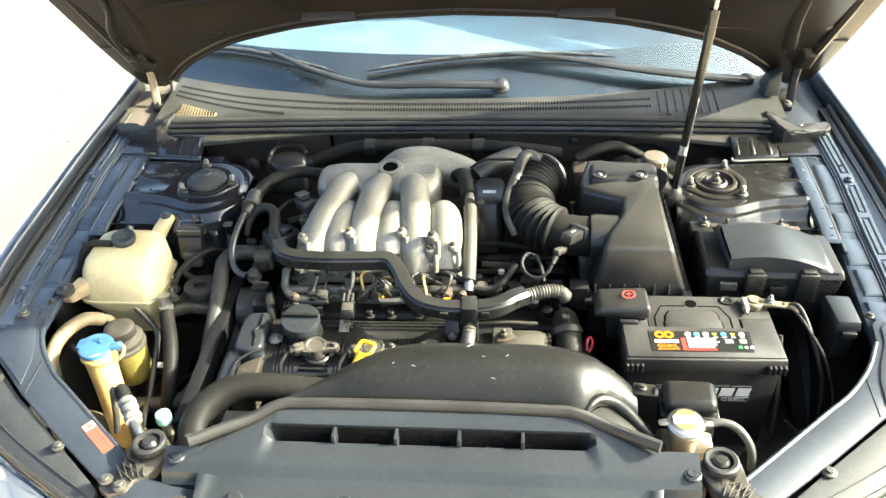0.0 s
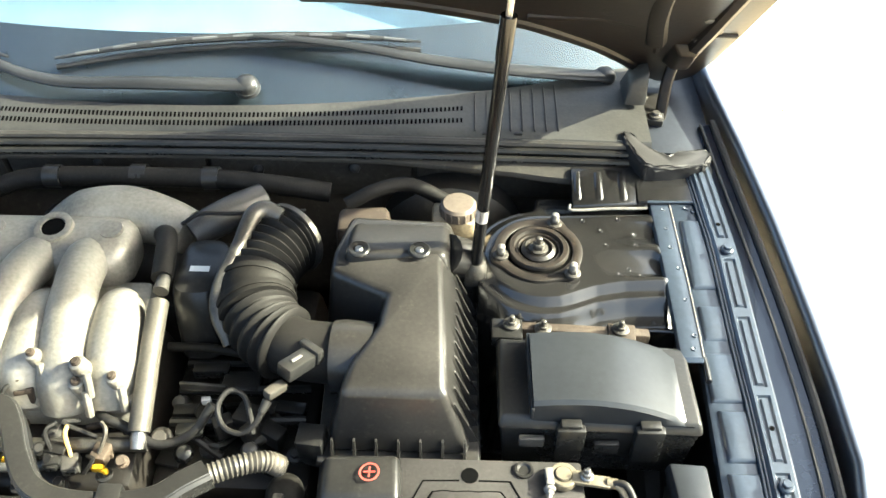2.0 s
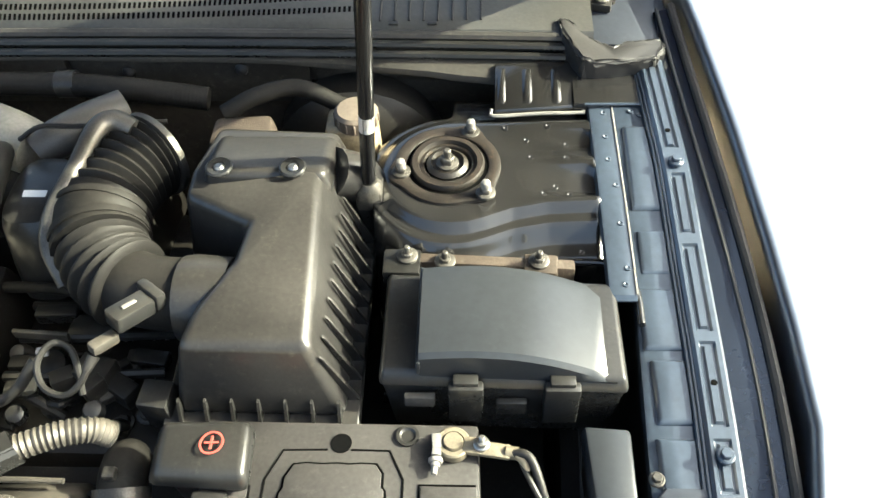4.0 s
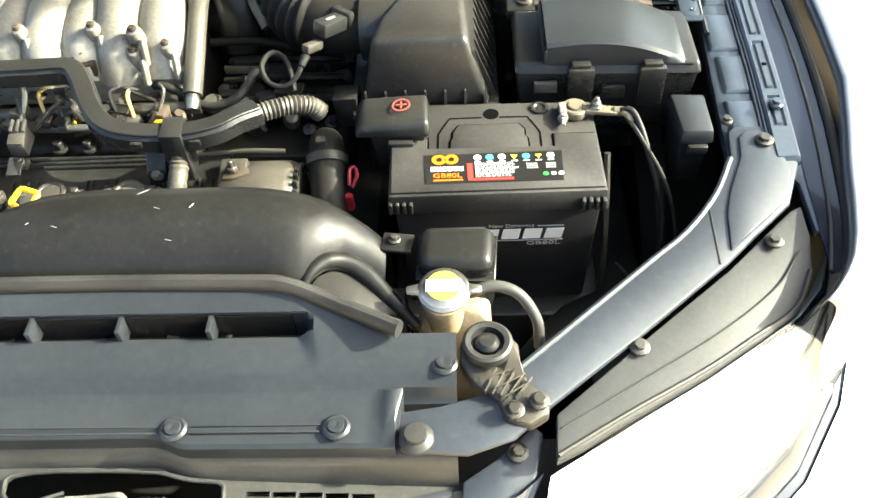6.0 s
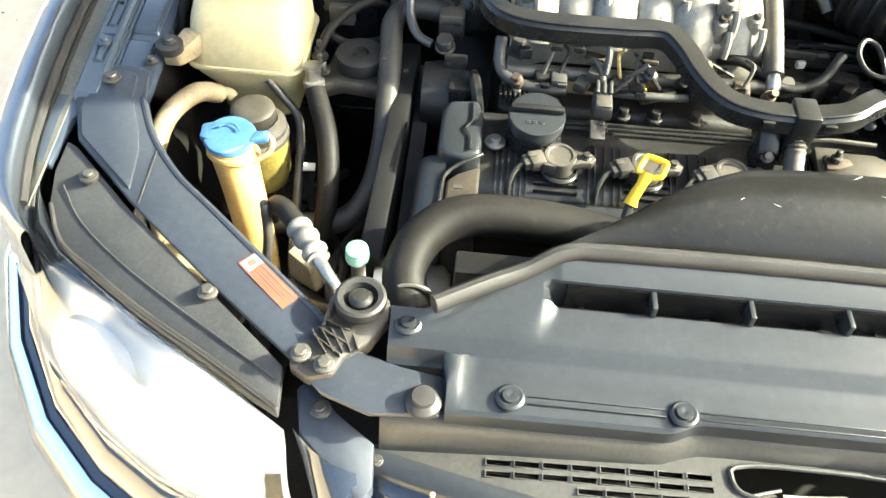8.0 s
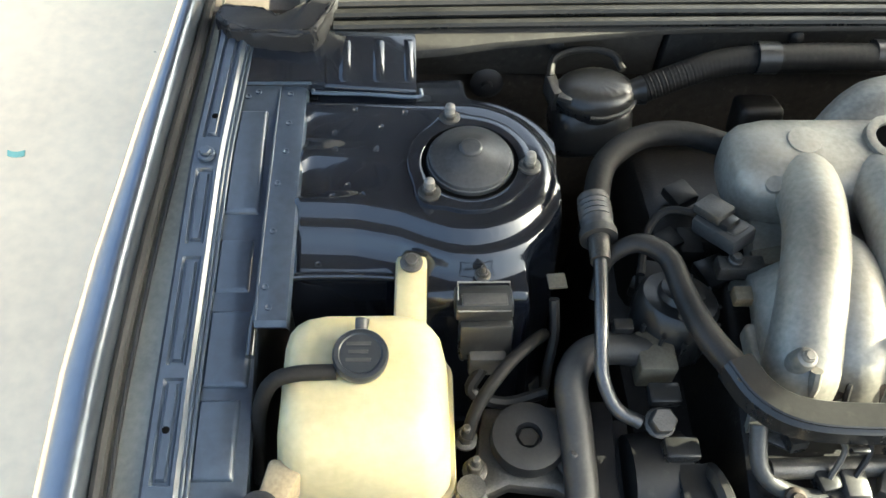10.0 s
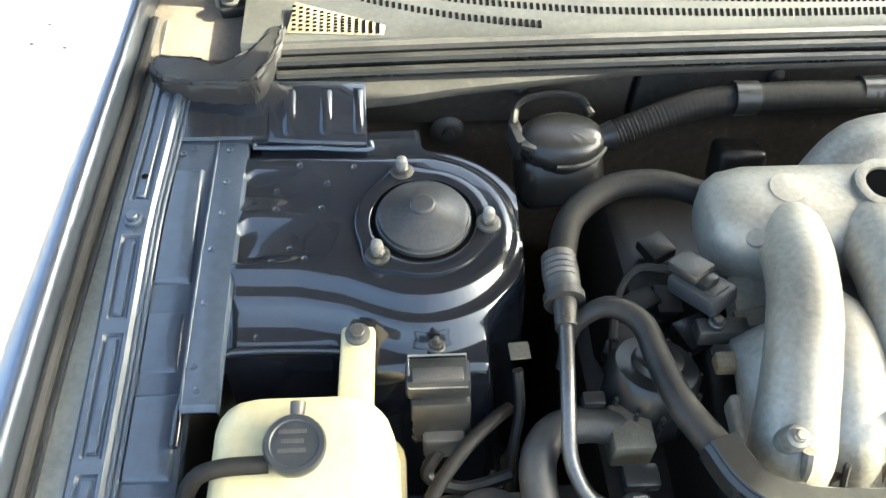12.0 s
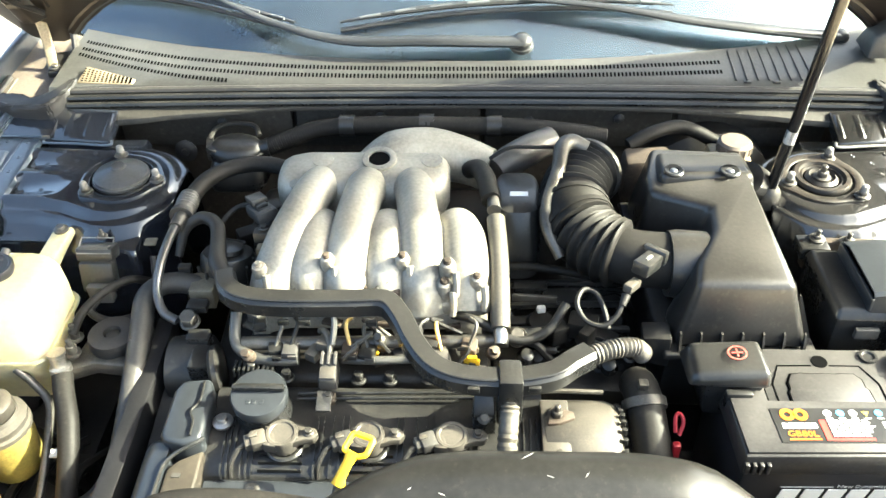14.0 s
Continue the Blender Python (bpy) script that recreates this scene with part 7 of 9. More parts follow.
for x in (-0.293, -0.286, -0.279, -0.270, -0.263, -0.256, -0.183, -0.176, -0.164, -0.153, -0.145, -0.086, -0.079, -0.063, -0.050, -0.042, 0.012, 0.058, 0.066, 0.074, 0.082):
    if rib is None:
        rib = part("cover_rib", loft([[(x - 0.0014, y, z), (x + 0.0014, y, z), (x + 0.0009, y, z + 0.007), (x - 0.0009, y, z + 0.007)] for y, z in ((1.012, 0.748), (1.02, 0.756), (1.05, 0.765), (1.08, 0.771), (1.088, 0.770))]), BLACK, vc)
    else:
        alike(rib, (x, ORIGIN[rib].y, ORIGIN[rib].z), vc)
for k, y in enumerate((1.018, 1.027, 1.036)):
    for x in (-0.222, -0.115, -0.015):
        part("cross_rib", box((x, y, 0.762 + 0.003 * k), (0.052, 0.002, 0.006), 0.0006), BLACK, vc)
part("front_ledge", loft([[(x, y, z) for y, z in ((0.986, 0.735), (0.986, 0.749), (0.990, 0.752), (1.008, 0.754), (1.012, 0.751), (1.012, 0.735))] for x in (-0.310, 0.085)]), GREY_PLASTIC, vc, "smooth dusty front ledge")
for x in (-0.252, -0.10, 0.02):
    part("cover_bolt", bolt((x, 0.996, 0.750), (0, -0.4, 1), r=0.008, washer=1.7, tall=0.008), GREY_METAL, vc, "flange bolt")
part("cover_bolt", bolt((-0.297, 1.073, 0.783), r=0.009, washer=1.7, tall=0.008), STEEL, vc, "bright flange bolt")
for x, y, z in ((0.105, 1.080, 0.792), (0.105, 1.028, 0.774)):
    ns = part("cover_stud", bolt((x, y, z), r=0.009, washer=1.6, tall=0.010, stud=0.008), GREY_METAL, vc, "stud with nut")
    part("stud_wing", slab([(x - 0.012, y - 0.014), (x + 0.004, y - 0.012), (x + 0.022, y - 0.004), (x + 0.020, y + 0.006), (x + 0.004, y + 0.010), (x - 0.008, y + 0.012)], z + 0.002, 0.008, 0.002), RUST, ns, "dusty bracket ear")
part("end_plate", hexa([(0.086, 1.0, 0.74), (0.122, 1.0, 0.74), (0.122, 1.11, 0.77), (0.086, 1.11, 0.77)], [(0.086, 1.01, 0.778), (0.120, 1.01, 0.778), (0.120, 1.105, 0.793), (0.086, 1.105, 0.793)], 0.003), COIL, vc)
for y in (1.108, 1.116):
    part("wire_rail", tube([(-0.212, y, 0.785), (-0.05, y + 0.002, 0.787), (0.03, y + 0.002, 0.787)], 0.0022, 8, 3), BLACK, vc)
for i, x in enumerate((-0.220, -0.118, -0.020)):
    y, z = 1.049, 0.790
    # dished body with a raised rim, and an ear with its bolt
    c = part("ignition_coil", join(lathe([(0, 0.0072), (0.0135, 0.0070), (0.0150, 0.0085), (0.0185, 0.0085), (0.0195, 0.006), (0.0195, -0.012), (0, -0.012)], aim((x, y, z - 0.004), (0, -0.06, 1)), 26),
                                   slab([(x + 0.010, y - 0.015), (x + 0.026, y - 0.008), (x + 0.038, y - 0.007), (x + 0.043, y + 0.001), (x + 0.038, y + 0.010), (x + 0.026, y + 0.011), (x + 0.010, y + 0.016)], z + 0.001, 0.010, 0.002)), COIL, vc, "dusty ignition coil")
    part("coil_boot", lathe([(0.017, -0.004), (0.021, -0.004), (0.022, 0.002), (0.020, 0.004), (0.017, 0.004)], aim((x + 0.002, y - 0.004, 0.770), (0, 0, 1)), 24), BLACK, c)
    part("coil_shell", slab([(x - 0.020, y - 0.018), (x - 0.004, y - 0.020), (x - 0.010, y + 0.014), (x - 0.022, y + 0.010)], z + 0.003, 0.014, 0.002), COIL, c)
    part("coil_plug", join(box((x - 0.027, y - 0.007, z - 0.002), (0.018, 0.022, 0.014), 0.002, rz=20), box((x - 0.037, y - 0.010, z - 0.003), (0.012, 0.018, 0.011), 0.002, rz=20)), CONNECTOR if i else COIL, c)
    part("plug_latch", box((x - 0.033, y - 0.006, z + 0.0055), (0.010, 0.006, 0.003), 0.001, rz=20), COIL, c)
    part("coil_bolt", bolt((x + 0.031, y + 0.002, z + 0.001), r=0.006, washer=1.3), GREY_METAL, c)
    part("coil_wire", tube([(x - 0.041, y - 0.013, z - 0.003), (x - 0.050, y - 0.020, z - 0.006), (x - 0.057, y - 0.032, z - 0.016), (x - 0.058, y - 0.040, z - 0.03)], 0.0034, 8, 5), CABLE, c, "dark coil lead")
OM = aim((-0.251, 1.089, 0.808), (0, -0.16, 1))
cap_o = part("oil_filler_cap", lathe([(0, -0.020), (0.030, -0.020), (0.030, -0.004), (0.0335, -0.003), (0.034, 0.010), (0.0325, 0.0125), (0.030, 0.013), (0, 0.013)], OM, 40), GREY_PLASTIC, vc, "round grey-black oil filler cap")
b = box((0, 0.004, 0.0165), (0.063, 0.0085, 0.009), 0.0025)
b.transform(OM)
part("cap_grip", b, BLACK, cap_o)
for dx in (-0.010, -0.003, 0.006):
    b = box((dx, -0.014, 0.0134), (0.005, 0.006, 0.0008), 0.0003, 1)
    b.transform(OM)
    part("cap_symbol", b, GREY_PLASTIC, cap_o)
part("filler_neck", lathe([(0.03, -0.04), (0.036, -0.04), (0.031, -0.01), (0.028, -0.01)], OM, 24), BLACK, vc)
# left end: timing cover in three moulded pieces
tc = part("timing_cover", loft([[(-0.352, y, 0.60), (-0.388, y, 0.60), (-0.390, y, 0.735 + d), (-0.387, y, 0.757 + d), (-0.380, y, 0.769 + d), (-0.370, y, 0.775 + d), (-0.352, y, 0.777 + d)] for y, d in ((0.938, -0.030), (0.944, -0.012), (0.955, -0.004), (0.98, 0), (1.02, 0.003), (1.042, 0.004), (1.050, 0.0), (1.053, -0.02))]), GREY_PLASTIC, eng, "smooth grey-black timing belt cover", angle=55)
part("timing_panel", slab([(-0.351, 0.946), (-0.312, 0.950), (-0.312, 1.036), (-0.338, 1.022), (-0.350, 1.010)], lambda x, y: 0.772 + 0.06 * (y - 0.95), 0.14, 0.004, 3), COVER_DUST, tc, "dusty lower timing panel")
part("timing_upper", slab([(-0.320, 1.128), (-0.312, 1.10), (-0.313, 1.038), (-0.332, 1.030), (-0.358, 1.036), (-0.364, 1.045), (-0.364, 1.110), (-0.356, 1.126)], lambda x, y: 0.798 + 0.05 * (y - 1.08) - 0.2 * max(0, -0.35 - x), 0.16, 0.007, 3), GREY_PLASTIC, tc)
part("timing_lip", tube([(-0.356, 0.948, 0.774), (-0.354, 1.0, 0.780), (-0.350, 1.014, 0.782), (-0.338, 1.025, 0.786), (-0.322, 1.033, 0.790), (-0.311, 1.042, 0.790)], 0.0024, 8, 5), BLACK, tc)
part("timing_seam", tube([(-0.327, 1.12, 0.8015), (-0.326, 1.09, 0.8005), (-0.333, 1.075, 0.8000), (-0.327, 1.06, 0.799), (-0.326, 1.04, 0.798)], 0.0014, 6, 5), DARK, tc)
part("timing_label", box((-0.336, 1.0, 0.7755), (0.010, 0.006, 0.001)), CONNECTOR, tc)
part("belt_guard", hexa([(-0.440, 0.90, 0.60), (-0.412, 0.90, 0.60), (-0.404, 1.26, 0.60), (-0.430, 1.26, 0.60)], [(-0.440, 0.91, 0.742), (-0.414, 0.91, 0.742), (-0.404, 1.255, 0.782), (-0.428, 1.255, 0.782)], 0.003), BELT, eng, "dark belt guard strip")
part("drive_belt", loft([[(-0.404, y, z) for y, z in ((0.9, 0.70),)] * 1 + [(-0.385, 0.9, 0.70), (-0.385, 0.9, 0.695), (-0.404, 0.9, 0.695)], [(-0.404, 1.25, 0.75), (-0.385, 1.25, 0.75), (-0.385, 1.25, 0.745), (-0.404, 1.25, 0.745)]]), RUBBER, eng)
part("alternator", join(lathe([(0, 0), (0.05, 0), (0.055, 0.01), (0.055, 0.05), (0.045, 0.06), (0, 0.06)], aim((-0.395, 0.905, 0.66), (1, 0, 0)), 24), lathe([(0, 0), (0.028, 0), (0.030, 0.02), (0.02, 0.022), (0, 0.022)], aim((-0.40, 0.905, 0.70), (-1, 0, 0)), 20)), STEEL, eng, "alternator body and pulley")
for i in range(6):
    part("pulley_fin", box((-0.408, 0.87 + 0.012 * i, 0.708 + 0.004 * (i % 2)), (0.012, 0.005, 0.014), 0.001), STEEL, eng)

# wiring conduit over the engine
LM = [(-0.318, 1.245, 0.862), (-0.306, 1.214, 0.866), (-0.280, 1.196, 0.867), (-0.23, 1.190, 0.867), (-0.15, 1.190, 0.868), (-0.105, 1.190, 0.868), (-0.083, 1.165, 0.864), (-0.064, 1.128, 0.856), (-0.040, 1.098, 0.850), (-0.005, 1.084, 0.848), (0.05, 1.081, 0.848), (0.095, 1.087, 0.852), (0.120, 1.106, 0.852), (0.142, 1.124, 0.848)]
loom = part("wiring_conduit", channel(LM, 0.027, 0.029, 5, 0.22), BLACK, eng, "black wiring conduit")
part("conduit_lid", channel([(x, y, z + 0.0145) for x, y, z in LM], 0.022, 0.004, 5, 0.3), BLACK, loom)
part("conduit_tail", tube([(0.138, 1.121, 0.849), (0.160, 1.131, 0.849), (0.182, 1.140, 0.847), (0.202, 1.147, 0.840), (0.215, 1.150, 0.825)], lambda s: 0.0118 + 0.0011 * math.sin(s * 110), 16, 14), COIL, loom, "corrugated grey tail")
part("conduit_branch", tube([(-0.316, 1.240, 0.862), (-0.336, 1.275, 0.865), (-0.345, 1.315, 0.862), (-0.355, 1.352, 0.868), (-0.380, 1.368, 0.868), (-0.405, 1.362, 0.85), (-0.415, 1.34, 0.82)], [0.013, 0.012, 0.011, 0.010, 0.009, 0.007, 0.006], 12, 6), CABLE, loom, "taped wiring branch")
part("conduit_end", box((-0.312, 1.228, 0.872), (0.022, 0.016, 0.012), 0.003, rz=40), CONNECTOR, loom)
for x, y in ((-0.232, 1.174), (-0.205, 1.174), (-0.122, 1.174), (0.005, 1.066), (0.075, 1.068)):
    part("conduit_tab", box((x, y, 0.852), (0.014, 0.005, 0.008), 0.001), BLACK, loom)
part("conduit_clip", hexa([(0.032, 1.066, 0.79), (0.062, 1.066, 0.79), (0.062, 1.098, 0.80), (0.032, 1.098, 0.80)], [(0.034, 1.064, 0.866), (0.062, 1.064, 0.866), (0.060, 1.10, 0.868), (0.034, 1.10, 0.868)], 0.003), BLACK, loom, "black conduit clip")
part("conduit_bracket", hexa([(0.004, 1.060, 0.780), (0.032, 1.060, 0.780), (0.032, 1.092, 0.786), (0.004, 1.092, 0.786)], [(0.006, 1.062, 0.812), (0.030, 1.062, 0.812), (0.030, 1.090, 0.842), (0.006, 1.090, 0.842)], 0.002), BLACK, loom)
part("bracket_bolt", bolt((0.018, 1.063, 0.808), (0, -0.7, 0.7), r=0.007), GREY_METAL, loom, "flange bolt")
part("drop_tube", tube([(0.048, 1.078, 0.83), (0.047, 1.06, 0.815), (0.044, 1.03, 0.795), (0.042, 1.0, 0.775), (0.04, 0.975, 0.74)], lambda s: 0.0115 + 0.001 * math.sin(s * 90), 14, 8), GREY_HOSE, loom, "ribbed grey drop tube")

# injectors, plugs and small wiring behind the valve cover
inj = part("fuel_rail", tube([(-0.29, 1.176, 0.812), (-0.1, 1.180, 0.812), (0.05, 1.185, 0.812)], 0.009, 12, 3), GREY_METAL, eng, "dull metal fuel rail")
rr = random.Random(5)
for i, x in enumerate((-0.245, -0.225, -0.150, -0.128, -0.055, -0.035, 0.0)):
    z = 0.805 + 0.01 * rr.random()
    p = part("injector_plug", box((x, 1.160 + 0.01 * rr.random(), z), (0.020, 0.024, 0.016), 0.003, rz=rr.uniform(-20, 20)), (BLACK, CONNECTOR, RUST, BLACK)[i % 4], eng, "small wiring plug")
    part("plug_wire", tube([(x, 1.165, z + 0.006), (x + rr.uniform(-0.01, 0.01), 1.180, z + 0.028), (x + rr.uniform(-0.012, 0.012), 1.192, z + 0.03)], 0.0026, 6, 5), (GREY_HOSE, CABLE, AMBER)[i % 3], p)
    part("plug_clip", box((x + 0.004, 1.149, z + 0.002), (0.012, 0.006, 0.006), 0.001), (YELLOW, CONNECTOR)[i % 2] if i in (1, 3, 6) else BLACK, p)
part("vacuum_hose", tube([(-0.300, 1.205, 0.838), (-0.298, 1.175, 0.815), (-0.275, 1.158, 0.806), (-0.24, 1.152, 0.806), (-0.215, 1.152, 0.808)], 0.0075, 10, 6), PCV, eng, "grey vacuum hose")
part("rail_hose", tube([(-0.16, 1.155, 0.806), (-0.13, 1.152, 0.808), (-0.09, 1.155, 0.806), (-0.06, 1.158, 0.806)], 0.0055, 10, 4), PCV, eng)
kp = part("knock_plug", hexa([(-0.184, 1.108, 0.800), (-0.160, 1.108, 0.800), (-0.160, 1.140, 0.806), (-0.184, 1.140, 0.806)], [(-0.183, 1.108, 0.820), (-0.161, 1.108, 0.820), (-0.163, 1.142, 0.832), (-0.181, 1.142, 0.832)], 0.003), CONNECTOR, eng, "grey wiring plug on its bracket")
part("plug_face", box((-0.172, 1.116, 0.8235), (0.019, 0.016, 0.003), 0.001, rx=18), COIL, kp, "pale worn plug face")
part("plug_latch", join(*[box((x, 1.134, 0.830), (0.004, 0.018, 0.006), 0.0012, rx=18) for x in (-0.180, -0.172, -0.164)]), CONNECTOR, kp)
part("plug_lead", tube([(-0.172, 1.142, 0.824), (-0.174, 1.160, 0.832), (-0.182, 1.176, 0.836), (-0.190, 1.186, 0.826)], 0.0042, 8, 4), GREY_HOSE, kp)
part("plug_bracket", box((-0.176, 1.094, 0.797), (0.018, 0.026, 0.004), 0.001, rx=18), GREY_METAL, kp)
part("plug_bracket", box((-0.172, 1.103, 0.792), (0.018, 0.016, 0.008), 0.002), RUST, eng)
part("plug_bracket_bolt", bolt((-0.172, 1.102, 0.797), r=0.0055), GREY_METAL, eng)
part("knock_wire", tube([(-0.170, 1.155, 0.832), (-0.168, 1.172, 0.85), (-0.170, 1.182, 0.858)], 0.004, 8, 4), PCV, eng)
for x, y, z, m in ((-0.275, 1.150, 0.792, GREY_METAL), (-0.14, 1.145, 0.780, DARK), (-0.10, 1.145, 0.780, DARK), (-0.05, 1.145, 0.782, DARK), (0.005, 1.15, 0.80, BLACK), (-0.23, 1.14, 0.788, BLACK)):
    part("head_bolt", bolt((x, y, z), r=0.008, tall=0.012), m, eng, "oily head bolt")
for i in range(9):
    part("head_fin", box((-0.295 + 0.006 * i + 0.0, 1.147, 0.796), (0.003, 0.018, 0.014), 0.0008), BLACK, eng)
# pale hose beside the manifold
sl = part("foil_sleeve_hose", tube([(0.036, 1.345, 0.886), (0.039, 1.29, 0.872), (0.040, 1.24, 0.85), (0.040, 1.192, 0.826)], 0.0128, 16, 6), GREY_HOSE, eng, "grey foil-sleeved hose")
part("sleeve_end", tube([(0.040, 1.194, 0.827), (0.040, 1.186, 0.822), (0.040, 1.176, 0.815)], [0.0080, 0.0095, 0.008], 12, 3), STEEL, sl, "bright crimped end")
part("sleeve_neck", tube([(0.034, 1.362, 0.888), (0.033, 1.39, 0.89)], [0.010, 0.008], 12, 3), GREY_METAL, sl)
part("sleeve_top", tube([(0.030, 1.385, 0.889), (0.024, 1.43, 0.892), (0.014, 1.468, 0.886), (0.000, 1.49, 0.87)], [0.014, 0.0145, 0.014, 0.014], 14, 6), HOSE, sl, "black rubber elbow")
part("spark_lead", tube([(-0.02, 1.225, 0.818), (0.0, 1.205, 0.832), (0.02, 1.20, 0.826), (0.06, 1.185, 0.812), (0.10, 1.195, 0.82), (0.125, 1.22, 0.845)], 0.006, 10, 6), CABLE, eng)
part("sensor_knob", lathe([(0, 0), (0.012, 0), (0.014, 0.01), (0.008, 0.02), (0, 0.02)], aim((0.062, 1.20, 0.80), (0, -0.5, 1)), 16), COIL, eng)
for i in range(14):
    x, y, z = rr.uniform(0.06, 0.20), rr.uniform(1.22, 1.36), rr.uniform(0.72, 0.78)
    part("bracket_scrap", box((x, y, z), (rr.uniform(0.015, 0.05), rr.uniform(0.01, 0.03), rr.uniform(0.01, 0.03)), 0.003, rz=rr.uniform(-40, 40)), (DARK, BLACK, GREY_METAL, DARK)[i % 4], eng, "small dark bracket")
for y in (1.25, 1.30, 1.345):
    part("transmission_pipe", tube([(0.05, y, 0.765), (0.12, y - 0.004, 0.772), (0.22, y + 0.01, 0.76)], 0.006, 8, 4), BLACK, eng)
part("thermostat", box((0.13, 1.31, 0.768), (0.05, 0.03, 0.02), 0.004), BLACK, eng)
part("transmission", hexa([(0.12, 1.02, 0.40), (0.30, 1.02, 0.40), (0.30, 1.5, 0.40), (0.12, 1.5, 0.40)], [(0.14, 1.05, 0.66), (0.28, 1.05, 0.66), (0.28, 1.45, 0.68), (0.14, 1.45, 0.70)], 0.03), DARK, eng, "dark transmission housing")
# hose at the right end
part("thermostat_hose", tube([(0.212, 1.158, 0.762), (0.214, 1.145, 0.775), (0.217, 1.12, 0.775), (0.222, 1.07, 0.750), (0.225, 1.01, 0.71), (0.22, 0.96, 0.66)], [0.020, 0.023, 0.0235, 0.0235, 0.0235, 0.023], 18, 6), HOSE, eng, "thick black coolant hose")
part("hose_clamp", join(lathe([(0.0245, -0.006), (0.0275, -0.006), (0.0275, 0.006), (0.0245, 0.006)], aim((0.2175, 1.115, 0.773), (0.08, -0.85, -0.42)), 24), box((0.213, 1.122, 0.802), (0.012, 0.012, 0.010), 0.002)), GREY_METAL, eng, "hose clamp")
# dipstick
dip = part("dipstick", tube([(-0.128, 1.0, 0.822), (-0.134, 0.990, 0.815), (-0.141, 0.980, 0.805), (-0.144, 0.974, 0.798)], [0.0085, 0.006, 0.0065, 0.0085], 12, 4, 0.7), YELLOW, eng, "yellow dipstick handle")
DL = [(-0.129, 1.021, 0.830), (-0.106, 1.013, 0.828), (-0.113, 0.996, 0.823), (-0.123, 0.995, 0.820), (-0.139, 1.003, 0.823)]
part("dipstick_ring", tube([Vector(a).lerp(Vector(b), t) for a, b in zip(DL, DL[1:] + DL[:1]) for t in (0.12, 0.5, 0.88)] + [Vector(DL[0]).lerp(Vector(DL[1]), 0.12)], 0.0034, 8, 2), YELLOW, dip, "squared finger loop")
part("dipstick_tube", tube([(-0.144, 0.974, 0.798), (-0.150, 0.958, 0.775), (-0.16, 0.94, 0.70)], 0.005, 8, 3), DARK, dip)
part("corrugated_loom", tube([(-0.235, 0.962, 0.735), (-0.20, 0.957, 0.752), (-0.12, 0.957, 0.752), (0.0, 0.957, 0.752)], lambda s: 0.0085 + 0.0013 * math.sin(s * 260), 10, 30), BLACK, eng, "corrugated wiring sleeve")
part("red_clip", join(tube([(0.249, 1.076, 0.768), (0.250, 1.090, 0.780), (0.256, 1.094, 0.782), (0.259, 1.085, 0.776), (0.253, 1.073, 0.767)], 0.0025, 8, 4), box((0.249, 1.062, 0.752), (0.010, 0.010, 0.026), 0.003)), RED, eng, "red dipstick loop")
# rear of the bay
rear = thing("firewall_harness", (-0.1, 1.62, 0.80), "taped wiring harness along the firewall", "wiring harness")
part("harness", tube([(-0.336, 1.598, 0.838), (-0.295, 1.606, 0.852), (-0.245, 1.614, 0.866), (-0.17, 1.617, 0.871), (-0.07, 1.616, 0.872), (0.06, 1.612, 0.872), (0.16, 1.60, 0.87), (0.22, 1.60, 0.86)], lambda s: 0.0150 + 0.00035 * math.sin(s * 520), 14, 30), HOSE, rear, "taped black harness sleeve")
hb = part("harness_box", hexa([(-0.432, 1.545, 0.775), (-0.335, 1.552, 0.775), (-0.330, 1.622, 0.775), (-0.432, 1.632, 0.775)], [(-0.424, 1.560, 0.832), (-0.345, 1.566, 0.836), (-0.340, 1.612, 0.842), (-0.424, 1.622, 0.842)], 0.020, 4), BLACK, rear, "black vacuum valve")
part("valve_dome", lumpy(loft([[(-0.384 + a * math.cos(q) * k, 1.594 + b * math.sin(q) * k, z + 0.12 * b * math.sin(q) * k) for q in [2 * math.pi * i / 28 for i in range(28)]] for k, z, a, b in ((1.0, 0.826, 0.044, 0.032), (1.03, 0.838, 0.044, 0.032), (0.98, 0.846, 0.044, 0.031), (0.86, 0.852, 0.043, 0.029), (0.6, 0.855, 0.043, 0.028), (0.25, 0.856, 0.043, 0.028))]), 0.0004, 8, 1), BLACK, hb, "rounded valve top", angle=60)
part("valve_band", tube([(-0.384 + 0.0455 * math.cos(q), 1.594 + 0.0335 * math.sin(q), 0.838 + 0.004 * math.sin(q)) for q in [math.pi * i / 9 for i in range(-5, 6)]], 0.0028, 8, 2), GREY_RUBBER, hb)
part("valve_clamp", join(box((-0.428, 1.600, 0.836), (0.012, 0.034, 0.026), 0.002, rz=12), box((-0.418, 1.580, 0.846), (0.016, 0.010, 0.006), 0.0015, rz=-25)), GREY_METAL, hb, "metal clip")
part("valve_neck", tube([(-0.362, 1.592, 0.835), (-0.343, 1.597, 0.838), (-0.330, 1.599, 0.840)], [0.014, 0.0135, 0.0165], 14, 4), BLACK, hb)
part("valve_screw", bolt((-0.378, 1.618, 0.846), r=0.006), GREY_METAL, hb)
part("harness_loop", tube([(-0.432, 1.612, 0.846), (-0.424, 1.636, 0.854), (-0.395, 1.646, 0.857), (-0.362, 1.642, 0.855), (-0.350, 1.622, 0.848)], 0.0045, 8, 5), CABLE, rear)
